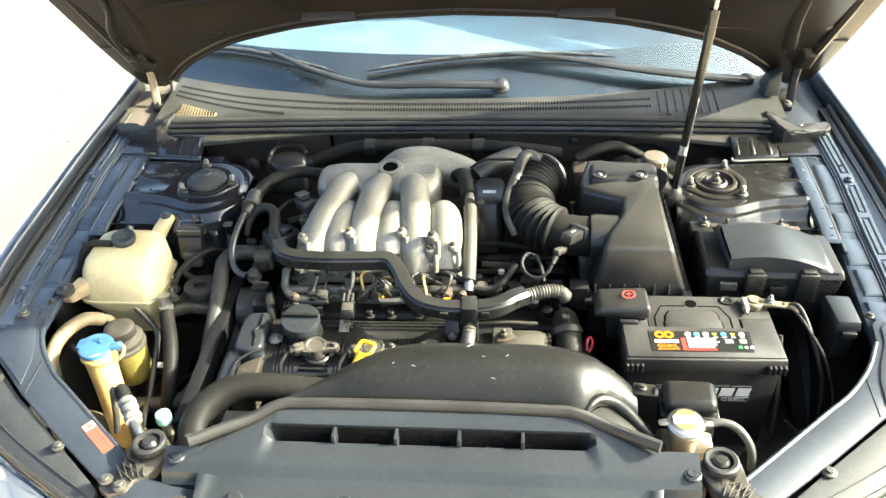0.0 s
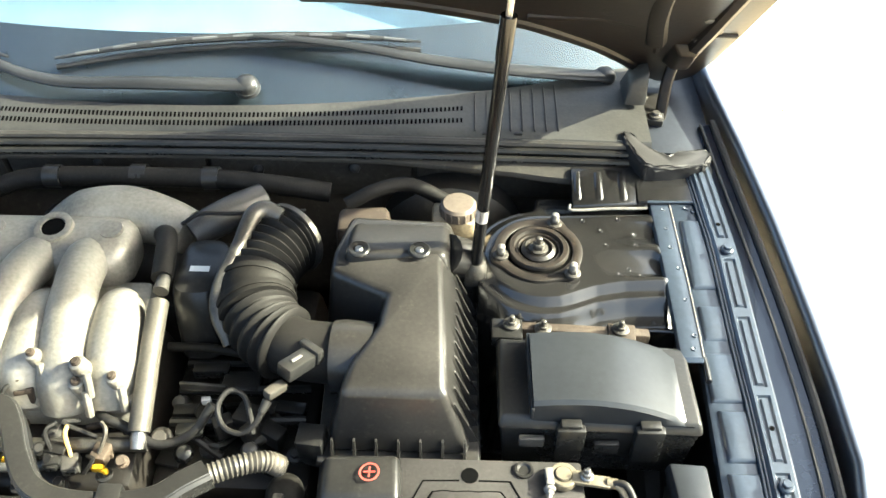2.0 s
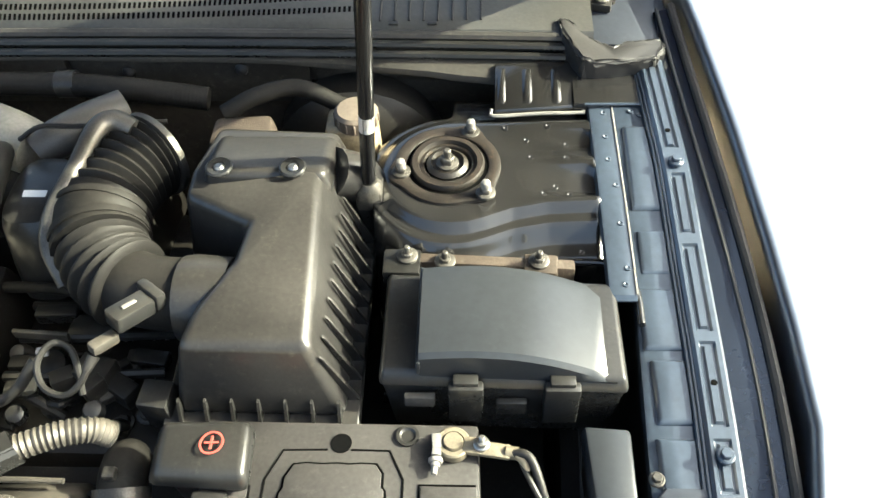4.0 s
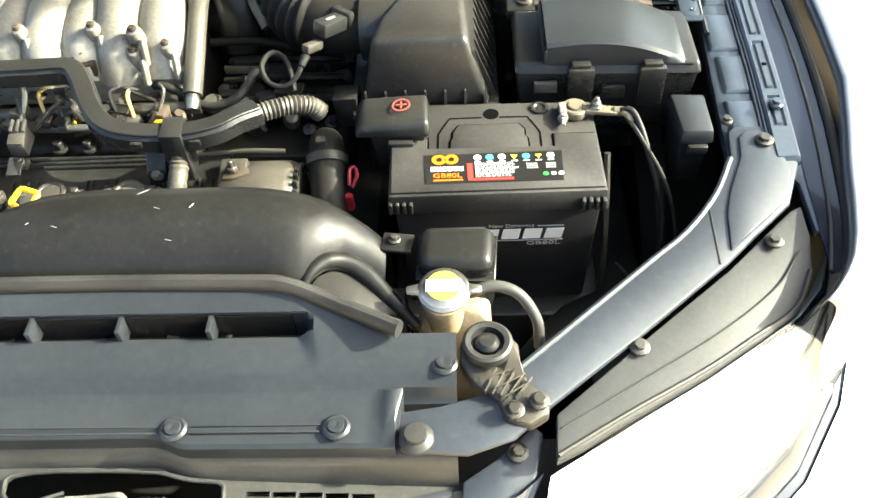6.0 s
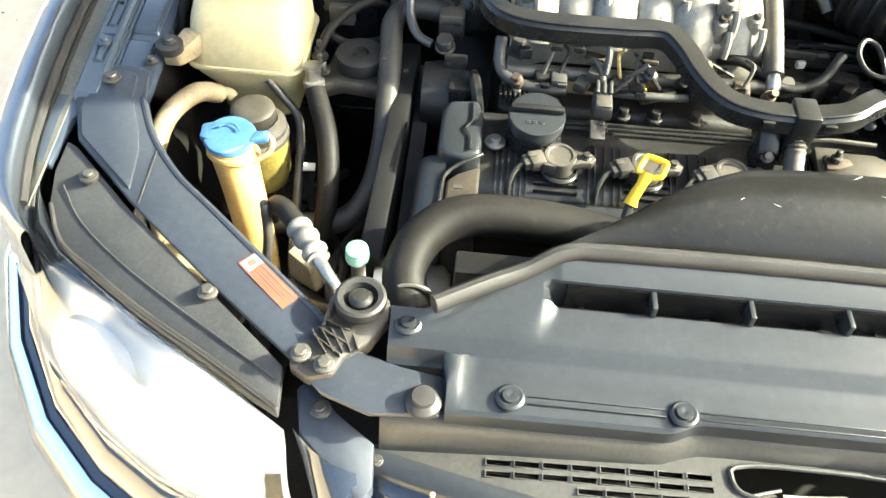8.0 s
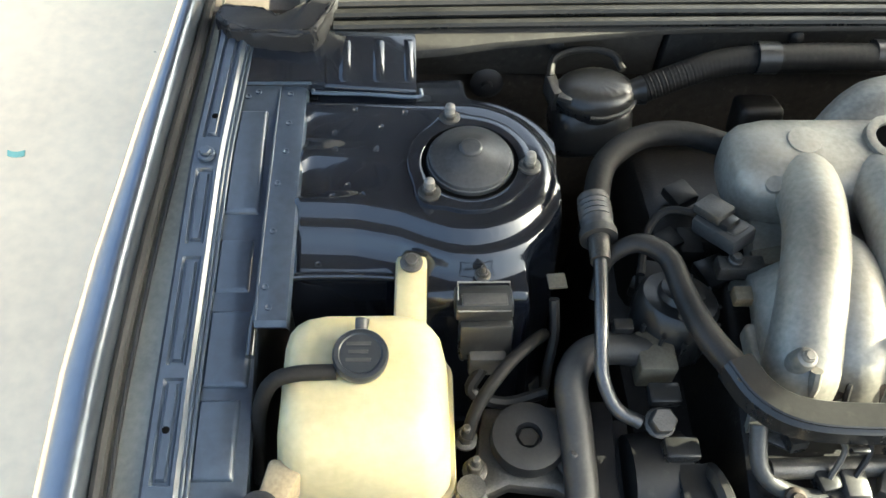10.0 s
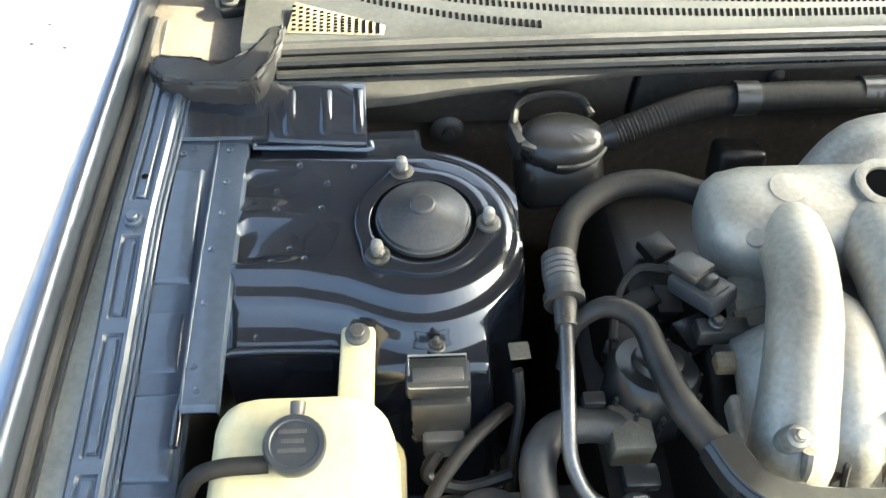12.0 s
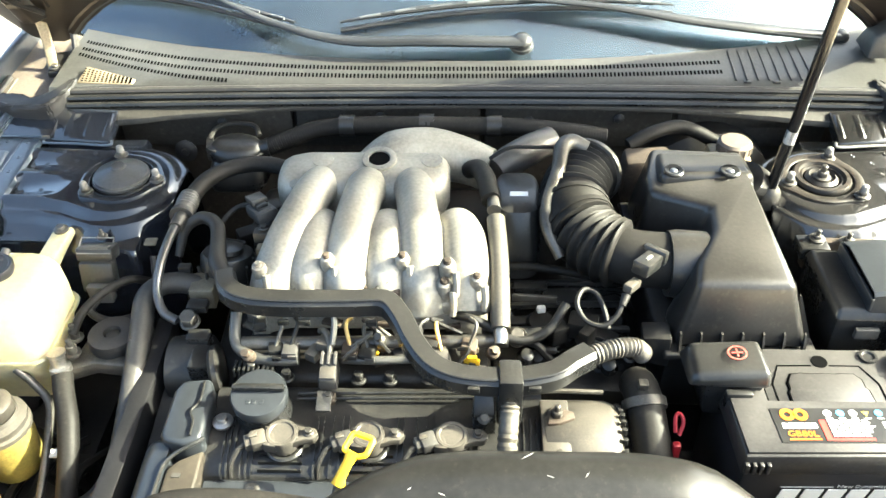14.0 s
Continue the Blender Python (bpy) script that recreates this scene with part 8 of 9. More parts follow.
part("firewall_grommet", lathe([(0, 0), (0.019, 0), (0.020, 0.003), (0.014, 0.007), (0.007, 0.007), (0.006, 0.012), (0, 0.012)], aim((-0.495, 1.664, 0.792), (0, -1, 0.15)), 20), RUBBER, rear, "black rubber grommet")
for x, y in ((-0.2, 1.615), (-0.07, 1.619), (0.04, 1.615)):
    part("harness_tape", tube([(x - 0.012, y, 0.872), (x + 0.012, y, 0.872)], 0.0175, 14, 1), BLACK, rear)
part("vacuum_pot", box((-0.195, 1.592, 0.800), (0.05, 0.04, 0.05), 0.008, 3, rx=-15), GRIME, rear, "dark vacuum box")
hs = thing("vacuum_hose", (-0.35, 1.5, 0.80), "black rubber vacuum hose", "hose")
part("hose", tube([(-0.262, 1.492, 0.862), (-0.31, 1.505, 0.868), (-0.355, 1.500, 0.868), (-0.393, 1.470, 0.866), (-0.408, 1.43, 0.864), (-0.412, 1.40, 0.862)], 0.0125, 14, 7), HOSE, hs)
part("hose_joint", tube([(-0.412, 1.425, 0.863), (-0.412, 1.383, 0.862)], lambda s: 0.0150 + 0.0012 * math.sin(s * 40), 16, 14), CONNECTOR, hs, "ribbed joint collar")
part("joint_ring", lathe([(0.011, -0.004), (0.0175, -0.004), (0.0175, 0.004), (0.011, 0.004)], aim((-0.4125, 1.381, 0.862), (0, -1, 0)), 20), GREY_RUBBER, hs)
part("metal_pipe", tube([(-0.412, 1.39, 0.862), (-0.416, 1.34, 0.862), (-0.420, 1.29, 0.850), (-0.420, 1.255, 0.828), (-0.408, 1.232, 0.812), (-0.388, 1.222, 0.806)], 0.0062, 12, 7), PIPE_METAL, hs, "dark polished metal pipe")
part("joint_sleeve", tube([(-0.4125, 1.378, 0.862), (-0.4145, 1.352, 0.862)], [0.0105, 0.0095], 14, 2), GREY_METAL, hs, "grey pipe sleeve")
ps = thing("steering_pump", (-0.365, 1.25, 0.72), "oily power steering pump", "pump")
part("pump_body", lathe([(0, 0), (0.042, 0), (0.045, 0.02), (0.045, 0.05), (0.03, 0.06), (0, 0.06)], aim((-0.395, 1.19, 0.75), (1, 0, 0)), 22), DARK, ps)
part("pump_block", box((-0.366, 1.285, 0.804), (0.034, 0.040, 0.034), 0.003), BRASS, ps, "dull brassy block")
part("union_bolt", bolt((-0.371, 1.222, 0.805), (0, -0.3, 1), r=0.0145, washer=1.15, tall=0.016), GREY_METAL, ps, "large union bolt")
for c_, d_ in (((-0.365, 1.245, 0.812), (0.028, 0.02, 0.012)), ((-0.355, 1.20, 0.79), (0.03, 0.02, 0.03)), ((-0.345, 1.17, 0.78), (0.03, 0.04, 0.03))):
    part("pump_fitting", box(c_, d_, 0.003), BLACK, ps)
part("pump_pulley", lathe([(0, 0), (0.028, 0), (0.034, 0.005), (0.034, 0.011), (0.028, 0.014), (0, 0.014)], aim((-0.332, 1.16, 0.775), (1, 0.2, 0.1)), 24), DARK, ps, "dusty idler wheel")
# Hose is lightened to stand for the sun on it.
part("coolant_elbow", tube([(-0.37, 1.29, 0.806), (-0.40, 1.292, 0.812), (-0.428, 1.285, 0.812), (-0.443, 1.262, 0.806), (-0.441, 1.22, 0.788), (-0.438, 1.16, 0.762), (-0.437, 1.105, 0.735), (-0.446, 1.06, 0.70), (-0.47, 1.03, 0.675), (-0.51, 1.02, 0.665), (-0.58, 1.02, 0.66)], 0.0150, 16, 7), GREY_RUBBER, ps, "bent dusty heater hose, lightened for sunlight")
part("elbow_clip", box((-0.395, 1.305, 0.826), (0.018, 0.012, 0.014), 0.002), BLACK, ps)
sb = thing("sensor_bracket", (-0.29, 1.36, 0.80), "grey sensor on a bracket beside the intake", "sensor")
part("sensor_body", box((-0.297, 1.385, 0.866), (0.032, 0.05, 0.018), 0.004, rz=35, rx=-14), CONNECTOR, sb)
part("sensor_cap", box((-0.303, 1.392, 0.876), (0.018, 0.036, 0.008), 0.002, rz=35, rx=-14), BLACK, sb)
part("sensor_plate", hexa([(-0.305, 1.345, 0.84), (-0.262, 1.345, 0.84), (-0.262, 1.365, 0.84), (-0.305, 1.365, 0.84)], [(-0.305, 1.347, 0.856), (-0.262, 1.347, 0.856), (-0.262, 1.363, 0.856), (-0.305, 1.363, 0.856)], 0.002), GREY_METAL, sb)
part("sensor_bolt", bolt((-0.290, 1.355, 0.860), r=0.006), GREY_METAL, sb)
part("sensor_wire", tube([(-0.31, 1.41, 0.858), (-0.34, 1.42, 0.85), (-0.36, 1.40, 0.84), (-0.37, 1.36, 0.83)], 0.004, 8, 5), CABLE, sb)
av = part("air_valve", lathe([(0, 0), (0.036, 0), (0.038, 0.004), (0.038, 0.050), (0.034, 0.056), (0, 0.058)], aim((-0.345, 1.318, 0.782), (0.1, 0.25, 1)), 28), BLACK, sb, "black ribbed air valve")
for k in range(9):
    a = radians(-150 + 30 * k)
    part("valve_rib", box((-0.345 + 0.039 * math.cos(a) + 0.0025, 1.318 + 0.039 * math.sin(a) + 0.006, 0.808), (0.004, 0.004, 0.046), 0.001, rz=math.degrees(a)), BLACK, av)
part("valve_cover", lathe([(0, 0), (0.022, 0), (0.020, 0.006), (0.010, 0.008), (0, 0.008)], aim((-0.339, 1.332, 0.838), (0.1, 0.25, 1)), 24), BLACK, av)
part("yellow_band", box((-0.327, 1.270, 0.868), (0.006, 0.014, 0.006), 0.001, rz=20), YELLOW, sb, "yellow marker band")
part("sensor_arm", hexa([(-0.270, 1.352, 0.846), (-0.236, 1.356, 0.850), (-0.236, 1.376, 0.850), (-0.270, 1.372, 0.846)], [(-0.270, 1.353, 0.852), (-0.238, 1.357, 0.856), (-0.238, 1.375, 0.856), (-0.270, 1.371, 0.852)], 0.001), BRASS, sb, "plain metal bracket arm")
part("plug_shell", join(box((-0.306, 1.398, 0.879), (0.024, 0.030, 0.010), 0.002, rz=35, rx=-14), box((-0.292, 1.378, 0.874), (0.020, 0.020, 0.010), 0.002, rz=35, rx=-14)), GREY_METAL, sb, "worn plug shell")
part("small_plug", box((-0.285, 1.325, 0.845), (0.022, 0.016, 0.014), 0.003), OLD_CREAM, sb)
for i in range(12):
    x, y, z = rr.uniform(-0.36, -0.28), rr.uniform(1.30, 1.48), rr.uniform(0.76, 0.81)
    part("bracket_scrap", box((x, y, z), (rr.uniform(0.015, 0.04), rr.uniform(0.015, 0.04), rr.uniform(0.01, 0.03)), 0.003, rz=rr.uniform(-40, 40)), (DARK, BLACK, DARK)[i % 3], sb, "small dark bracket")

# crowded plugs, leads and fittings under the conduit and beside the gearbox
rc = random.Random(17)
clut = thing("injector_wiring", (-0.13, 1.18, 0.80), "dusty plugs and leads crowded under the conduit", "wiring")
for i in range(34):
    x, y, z = rc.uniform(-0.30, 0.03), rc.uniform(1.148, 1.212), rc.uniform(0.80, 0.832)
    k = i % 5
    if k == 0:
        part("lead", tube([(x, y, z), (x + rc.uniform(-0.015, 0.015), y - 0.012, z + 0.012), (x + rc.uniform(-0.03, 0.03), y - 0.02, z - 0.004)], 0.0026, 6, 4), (CABLE, GREY_HOSE)[i % 2], clut)
    elif k == 1:
        part("plug", box((x, y, z), (0.016, 0.022, 0.014), 0.002, rz=rc.uniform(-30, 30), rx=rc.uniform(-25, 10)), (BLACK, CONNECTOR, COIL)[i % 3], clut)
    elif k == 2:
        part("union", lathe([(0, 0), (0.008, 0), (0.008, 0.010), (0.005, 0.012), (0.005, 0.020), (0, 0.020)], aim((x, y, z - 0.01), (rc.uniform(-0.4, 0.4), -0.5, 1)), 12), (GREY_METAL, RUST, DARK)[i % 3], clut)
    elif k == 3:
        part("clip", box((x, y, z), (0.020, 0.006, 0.008), 0.0015, rz=rc.uniform(-15, 15)), (YELLOW if i in (8, 23) else RUST), clut)
    else:
        part("bracket", box((x, y, z - 0.008), (0.026, 0.014, 0.004), 0.001, rz=rc.uniform(-40, 40), rx=rc.uniform(-20, 20)), (DARK, GREY_METAL, RUST)[i % 3], clut)
gear = thing("gear_linkage", (0.13, 1.29, 0.75), "grimy gearbox fittings and pipes", "gearbox fittings")
for i in range(30):
    x, y, z = rc.uniform(0.050, 0.215), rc.uniform(1.19, 1.37), rc.uniform(0.725, 0.775)
    k = i % 4
    if k == 0:
        part("pipe", tube([(x, y, z), (x + rc.uniform(0.01, 0.04), y + rc.uniform(-0.02, 0.02), z + 0.008), (x + rc.uniform(0.03, 0.07), y + rc.uniform(-0.03, 0.03), z - 0.02)], rc.uniform(0.003, 0.006), 8, 5), (BLACK, HOSE, CABLE)[i % 3], gear)
    elif k == 1:
        part("bolt", bolt((x, y, z - 0.01), (rc.uniform(-0.3, 0.3), -0.3, 1), r=0.008, tall=0.01), (GREY_METAL, DARK)[i % 2], gear)
    elif k == 2:
        part("fitting", lathe([(0, 0), (0.011, 0), (0.012, 0.006), (0.009, 0.016), (0.005, 0.018), (0, 0.018)], aim((x, y, z - 0.012), (rc.uniform(-0.4, 0.4), -0.4, 1)), 14), (BLACK, DARK, CONNECTOR)[i % 3], gear)
    else:
        part("bracket", box((x, y, z - 0.012), (rc.uniform(0.02, 0.045), rc.uniform(0.008, 0.02), 0.006), 0.0015, rz=rc.uniform(-50, 50)), (DARK, BLACK, GREY_METAL)[i % 3], gear)
part("pale_tag", box((0.098, 1.262, 0.795), (0.012, 0.008, 0.010), 0.002, rz=10), INK_GREY, gear, "small pale clip")
part("canister", lathe([(0, -0.06), (0.020, -0.06), (0.020, 0.010), (0.017, 0.016), (0.010, 0.018), (0, 0.018)], aim((0.098, 1.262, 0.762), (0.1, -0.25, 1)), 20), SHROUD, gear, "glossy black canister")
part("canister_bracket", box((0.090, 1.283, 0.796), (0.062, 0.005, 0.012), 0.0012, rz=-4), GREY_METAL, gear, "thin metal bracket")
part("cross_pipe", tube([(0.03, 1.345, 0.80), (0.09, 1.338, 0.806), (0.16, 1.33, 0.800), (0.22, 1.335, 0.78)], 0.0065, 10, 5), HOSE, gear, "dark cross pipe")
part("gearbox_top", hexa([(0.03, 1.17, 0.60), (0.25, 1.17, 0.60), (0.25, 1.44, 0.60), (0.03, 1.44, 0.60)], [(0.03, 1.18, 0.728), (0.23, 1.18, 0.722), (0.23, 1.42, 0.730), (0.03, 1.42, 0.735)], 0.012), GRIME, gear, "oily gearbox casting")


# ---- left bay: coolant tank, washer filler, reservoirs and hoses ----
def rrect(cx, cy, w, d, z, r, n=5, tilt=0.0):
    out = []
    for k, (sx, sy) in enumerate(((1, 1), (-1, 1), (-1, -1), (1, -1))):
        for i in range(n):
            a = math.pi / 2 * (k + i / (n - 1))
            out.append((cx + sx * (w / 2 - r) + r * math.cos(a), cy + sy * (d / 2 - r) + r * math.sin(a), z + tilt * (sy * (d / 2 - r) + r * math.sin(a))))
    return out


tank = thing("coolant_reservoir", (-0.625, 1.235, 0.70), "yellowed translucent coolant expansion tank", "coolant reservoir")
part("tank_body", loft([rrect(-0.615, 1.225, 0.10, 0.09, 0.700, 0.02), rrect(-0.615, 1.225, 0.115, 0.10, 0.745, 0.02), rrect(-0.622, 1.225, 0.135, 0.125, 0.772, 0.022), rrect(-0.623, 1.228, 0.143, 0.135, 0.790, 0.022), rrect(-0.624, 1.234, 0.140, 0.134, 0.815, 0.024),
                        rrect(-0.625, 1.240, 0.134, 0.126, 0.838, 0.024), rrect(-0.626, 1.244, 0.126, 0.118, 0.850, 0.026), rrect(-0.627, 1.248, 0.112, 0.104, 0.857, 0.028), rrect(-0.628, 1.25, 0.09, 0.08, 0.859, 0.028)]), TANK, tank, "cream plastic tank", angle=60)
part("tank_seam", loft([rrect(-0.623, 1.229, 0.150, 0.142, 0.783, 0.022), rrect(-0.623, 1.229, 0.152, 0.144, 0.786, 0.022), rrect(-0.623, 1.229, 0.150, 0.142, 0.789, 0.022)]), TANK, tank)
part("tank_arm", hexa([(-0.601, 1.295, 0.828), (-0.571, 1.295, 0.828), (-0.569, 1.372, 0.838), (-0.599, 1.372, 0.838)], [(-0.599, 1.295, 0.846), (-0.573, 1.295, 0.846), (-0.571, 1.370, 0.849), (-0.597, 1.370, 0.849)], 0.003), TANK, tank)
part("arm_bolt", bolt((-0.584, 1.360, 0.852), r=0.0085, washer=1.5), GREY_METAL, tank, "weathered bolt")
part("tank_lug", hexa([(-0.712, 1.132, 0.806), (-0.690, 1.132, 0.806), (-0.665, 1.185, 0.795), (-0.70, 1.19, 0.795)], [(-0.711, 1.133, 0.826), (-0.691, 1.133, 0.826), (-0.668, 1.182, 0.828), (-0.698, 1.186, 0.828)], 0.004), OLD_CREAM, tank)
part("lug_bolt", join(lathe([(0, 0), (0.016, 0), (0.0165, 0.010), (0.012, 0.012), (0, 0.012)], aim((-0.702, 1.140, 0.825), (0, 0, 1)), 20), bolt((-0.702, 1.14, 0.838), r=0.009, washer=1.1)), RUBBER, tank, "rubber grommet with bolt")
tcap = part("tank_cap", lathe([(0, -0.004), (0.019, -0.004), (0.0225, 0.004), (0.0230, 0.011), (0.0215, 0.0135), (0.018, 0.0135), (0.017, 0.0125), (0, 0.013)], aim((-0.626, 1.255, 0.862), (0.05, -0.12, 1)), 32), GREY_PLASTIC, tank, "round black tank cap")
part("cap_spout", tube([(-0.626, 1.275, 0.868), (-0.625, 1.288, 0.872)], [0.005, 0.006], 10, 1), CONNECTOR, tcap)
for k in range(3):
    part("cap_mark", box((-0.627, 1.262 - 0.007 * k, 0.8762 - 0.0008 * k), (0.020 - 0.004 * (k % 2), 0.003, 0.001), rx=6), CONNECTOR, tcap)
part("tank_hose", tube([(-0.645, 1.243, 0.864), (-0.68, 1.240, 0.866), (-0.70, 1.235, 0.855), (-0.712, 1.22, 0.82), (-0.714, 1.19, 0.77)], 0.0066, 12, 6), HOSE, tank, "black overflow hose")
wash = thing("washer_filler", (-0.60, 1.0, 0.60), "amber washer filler neck with a blue cap", "washer filler")
part("filler_neck", tube([(-0.606, 1.025, 0.792), (-0.600, 1.018, 0.765), (-0.590, 1.002, 0.72), (-0.578, 0.980, 0.66), (-0.572, 0.96, 0.60)], [0.028, 0.026, 0.024, 0.023, 0.022], 18, 6), AMBER, wash, "aged amber filler neck")
wc = part("washer_cap", join(lathe([(0, 0), (0.029, 0), (0.031, 0.004), (0.029, 0.008), (0.022, 0.010), (0.018, 0.0095), (0, 0.0115)], aim((-0.604, 1.026, 0.793), (0, -0.1, 1)), 28), slab([(-0.640, 1.040), (-0.618, 1.050), (-0.622, 1.012), (-0.638, 1.018)], 0.802, 0.009, 0.003), slab([(-0.578, 1.034), (-0.560, 1.038), (-0.558, 1.024), (-0.580, 1.016)], 0.803, 0.009, 0.003)), BLUE, wash, "faded blue cap")
part("cap_icon", tube([(-0.617, 1.030, 0.8075), (-0.608, 1.036, 0.8085), (-0.598, 1.034, 0.8085), (-0.592, 1.026, 0.8075)], 0.0014, 6, 4), BLUE, wc)
part("cap_strap", tube([(-0.566, 1.03, 0.80), (-0.556, 1.028, 0.796), (-0.558, 1.02, 0.785), (-0.575, 1.012, 0.775)], 0.004, 8, 4), OLD_CREAM, wash)
part("neck_ring", lathe([(0.026, 0), (0.031, 0), (0.031, 0.005), (0.026, 0.005)], aim((-0.602, 1.02, 0.776), (0.1, 0.3, 1)), 24), AMBER, wash)
psr = thing("power_steering_reservoir", (-0.597, 1.09, 0.66), "grimy power steering fluid reservoir", "fluid reservoir")
part("reservoir_body", lathe([(0, 0), (0.030, 0), (0.036, 0.02), (0.038, 0.06), (0.036, 0.075), (0.028, 0.08)], aim((-0.594, 1.092, 0.665), (0, 0, 1)), 26), OLIVE, psr, "murky olive reservoir")
part("reservoir_neck", lathe([(0.036, 0), (0.040, 0.002), (0.040, 0.008), (0.036, 0.010), (0.038, 0.014), (0.038, 0.020), (0.030, 0.024), (0.028, 0.030)], aim((-0.595, 1.094, 0.738), (0, 0, 1)), 26), COIL, psr)
part("reservoir_cap", lathe([(0, 0), (0.027, 0), (0.0285, 0.004), (0.027, 0.016), (0.022, 0.020), (0.010, 0.0205), (0, 0.019)], aim((-0.597, 1.097, 0.764), (0, 0, 1)), 28), CASTING, psr, "dusty black cap")
pipe = thing("inlet_pipe", (-0.68, 1.08, 0.70), "brown-stained cream filler pipe", "pipe")
part("pipe", tube([(-0.655, 1.145, 0.758), (-0.672, 1.120, 0.778), (-0.692, 1.08, 0.780), (-0.70, 1.04, 0.768), (-0.70, 1.0, 0.73), (-0.695, 0.97, 0.66)], 0.0125, 14, 6), OLD_CREAM, pipe)
part("pipe_tip", tube([(-0.655, 1.145, 0.758), (-0.645, 1.150, 0.756), (-0.638, 1.148, 0.75)], 0.008, 10, 3), OLD_CREAM, pipe)
horn = thing("horn", (-0.66, 0.95, 0.60), "dusty grey horn disc below the panel", "horn")
part("horn_disc", lathe([(0, 0), (0.045, 0.0), (0.052, 0.008), (0.048, 0.02), (0.02, 0.035), (0, 0.036)], aim((-0.65, 0.965, 0.64), (0.3, 0.3, 1)), 24), OLD_CREAM, horn)
mnt = thing("engine_mount", (-0.48, 1.21, 0.70), "black engine mount with a star-shaped core", "engine mount")
part("mount_disc", lathe([(0, 0), (0.032, 0), (0.034, 0.006), (0.032, 0.018), (0.026, 0.020), (0.012, 0.019), (0.011, 0.010), (0, 0.010)], aim((-0.482, 1.222, 0.765), (0, 0, 1)), 26), RUBBER, mnt)
part("mount_core", rnd(lathe([(0, 0), (0.010, 0), (0.010, 0.006), (0, 0.006)], aim((-0.482, 1.222, 0.774), (0, 0, 1)), 6), 0.001, 1), DARK, mnt)
part("mount_arm", slab([(-0.545, 1.165), (-0.50, 1.185), (-0.46, 1.180), (-0.425, 1.155), (-0.425, 1.185), (-0.45, 1.225), (-0.44, 1.26), (-0.52, 1.26), (-0.53, 1.20), (-0.552, 1.185)], 0.762, 0.022, 0.005), GREY_METAL, mnt, "cast mount arm")
for x, y in ((-0.530, 1.196), (-0.537, 1.225), (-0.446, 1.20)):
    part("mount_bolt", bolt((x, y, 0.770), r=0.009, tall=0.014, stud=0.010), GREY_METAL, mnt, "oily bolt")
part("ground_strap", tube([(-0.537, 1.222, 0.78), (-0.525, 1.245, 0.80), (-0.50, 1.275, 0.812), (-0.475, 1.30, 0.81), (-0.46, 1.32, 0.79)], 0.006, 10, 6), HOSE, mnt)
hz = thing("pressure_hose", (-0.5, 1.1, 0.66), "black pressure hose with a metal fitting", "hose")
part("hose", tube([(-0.532, 1.160, 0.765), (-0.522, 1.135, 0.76), (-0.508, 1.10, 0.745), (-0.500, 1.06, 0.72), (-0.500, 1.02, 0.68), (-0.51, 0.99, 0.62)], 0.0135, 14, 6), HOSE, hz)
part("fitting", lathe([(0, 0), (0.014, 0), (0.014, 0.008), (0.010, 0.010), (0.010, 0.024), (0.012, 0.026), (0.012, 0.030), (0, 0.031)], aim((-0.534, 1.165, 0.768), (-0.05, 0.2, 1)), 18), STEEL, hz, "bare metal fitting")
part("hose_tag", box((-0.532, 1.085, 0.700), (0.018, 0.012, 0.003), rz=4), INK_WHITE, hz, "small pale tag")
part("thin_pipe", tube([(-0.594, 1.165, 0.772), (-0.575, 1.16, 0.748), (-0.553, 1.142, 0.73), (-0.545, 1.10, 0.71), (-0.54, 1.04, 0.68), (-0.535, 0.98, 0.66), (-0.53, 0.93, 0.60)], 0.0055, 10, 6), GREY_METAL, hz, "thin metal pipe")
ac = thing("air_conditioning_line", (-0.48, 0.9, 0.70), "air conditioning hose with silver crimped end", "hose")
part("rubber_section", tube([(-0.545, 0.965, 0.735), (-0.538, 0.955, 0.765), (-0.520, 0.930, 0.785), (-0.498, 0.898, 0.795)], [0.010, 0.0115, 0.0115, 0.0115], 14, 6), HOSE, ac)
part("crimp", tube([(-0.500, 0.901, 0.794), (-0.490, 0.887, 0.797), (-0.478, 0.870, 0.797), (-0.470, 0.858, 0.796)], lambda s: 0.0125 + 0.0022 * math.sin(s * 19), 16, 6), CRIMP, ac, "ribbed dull silver crimp")
part("metal_end", tube([(-0.470, 0.858, 0.796), (-0.458, 0.842, 0.792), (-0.448, 0.832, 0.78), (-0.445, 0.82, 0.74)], 0.007, 12, 5), STEEL, ac, "bare aluminium pipe")
part("loop_pipe", tube([(-0.545, 0.965, 0.735), (-0.553, 0.96, 0.755), (-0.548, 0.945, 0.772), (-0.545, 0.93, 0.74), (-0.55, 0.92, 0.70)], 0.006, 10, 5), GREY_METAL, ac)
part("valve_stem", lathe([(0, 0), (0.008, 0), (0.008, 0.03), (0.006, 0.035), (0, 0.035)], aim((-0.434, 0.882, 0.745), (0, 0, 1)), 12), STEEL, ac)
part("valve_cap", lathe([(0, 0), (0.0125, 0), (0.013, 0.004), (0.012, 0.016), (0.009, 0.018), (0, 0.018)], aim((-0.434, 0.881, 0.775), (0, 0, 1)), 18), GREEN, ac, "pale green service cap")
part("service_pipe", tube([(-0.434, 0.882, 0.745), (-0.44, 0.87, 0.72), (-0.46, 0.87, 0.69), (-0.50, 0.90, 0.66), (-0.53, 0.94, 0.64)], 0.008, 10, 5), GREY_METAL, ac)
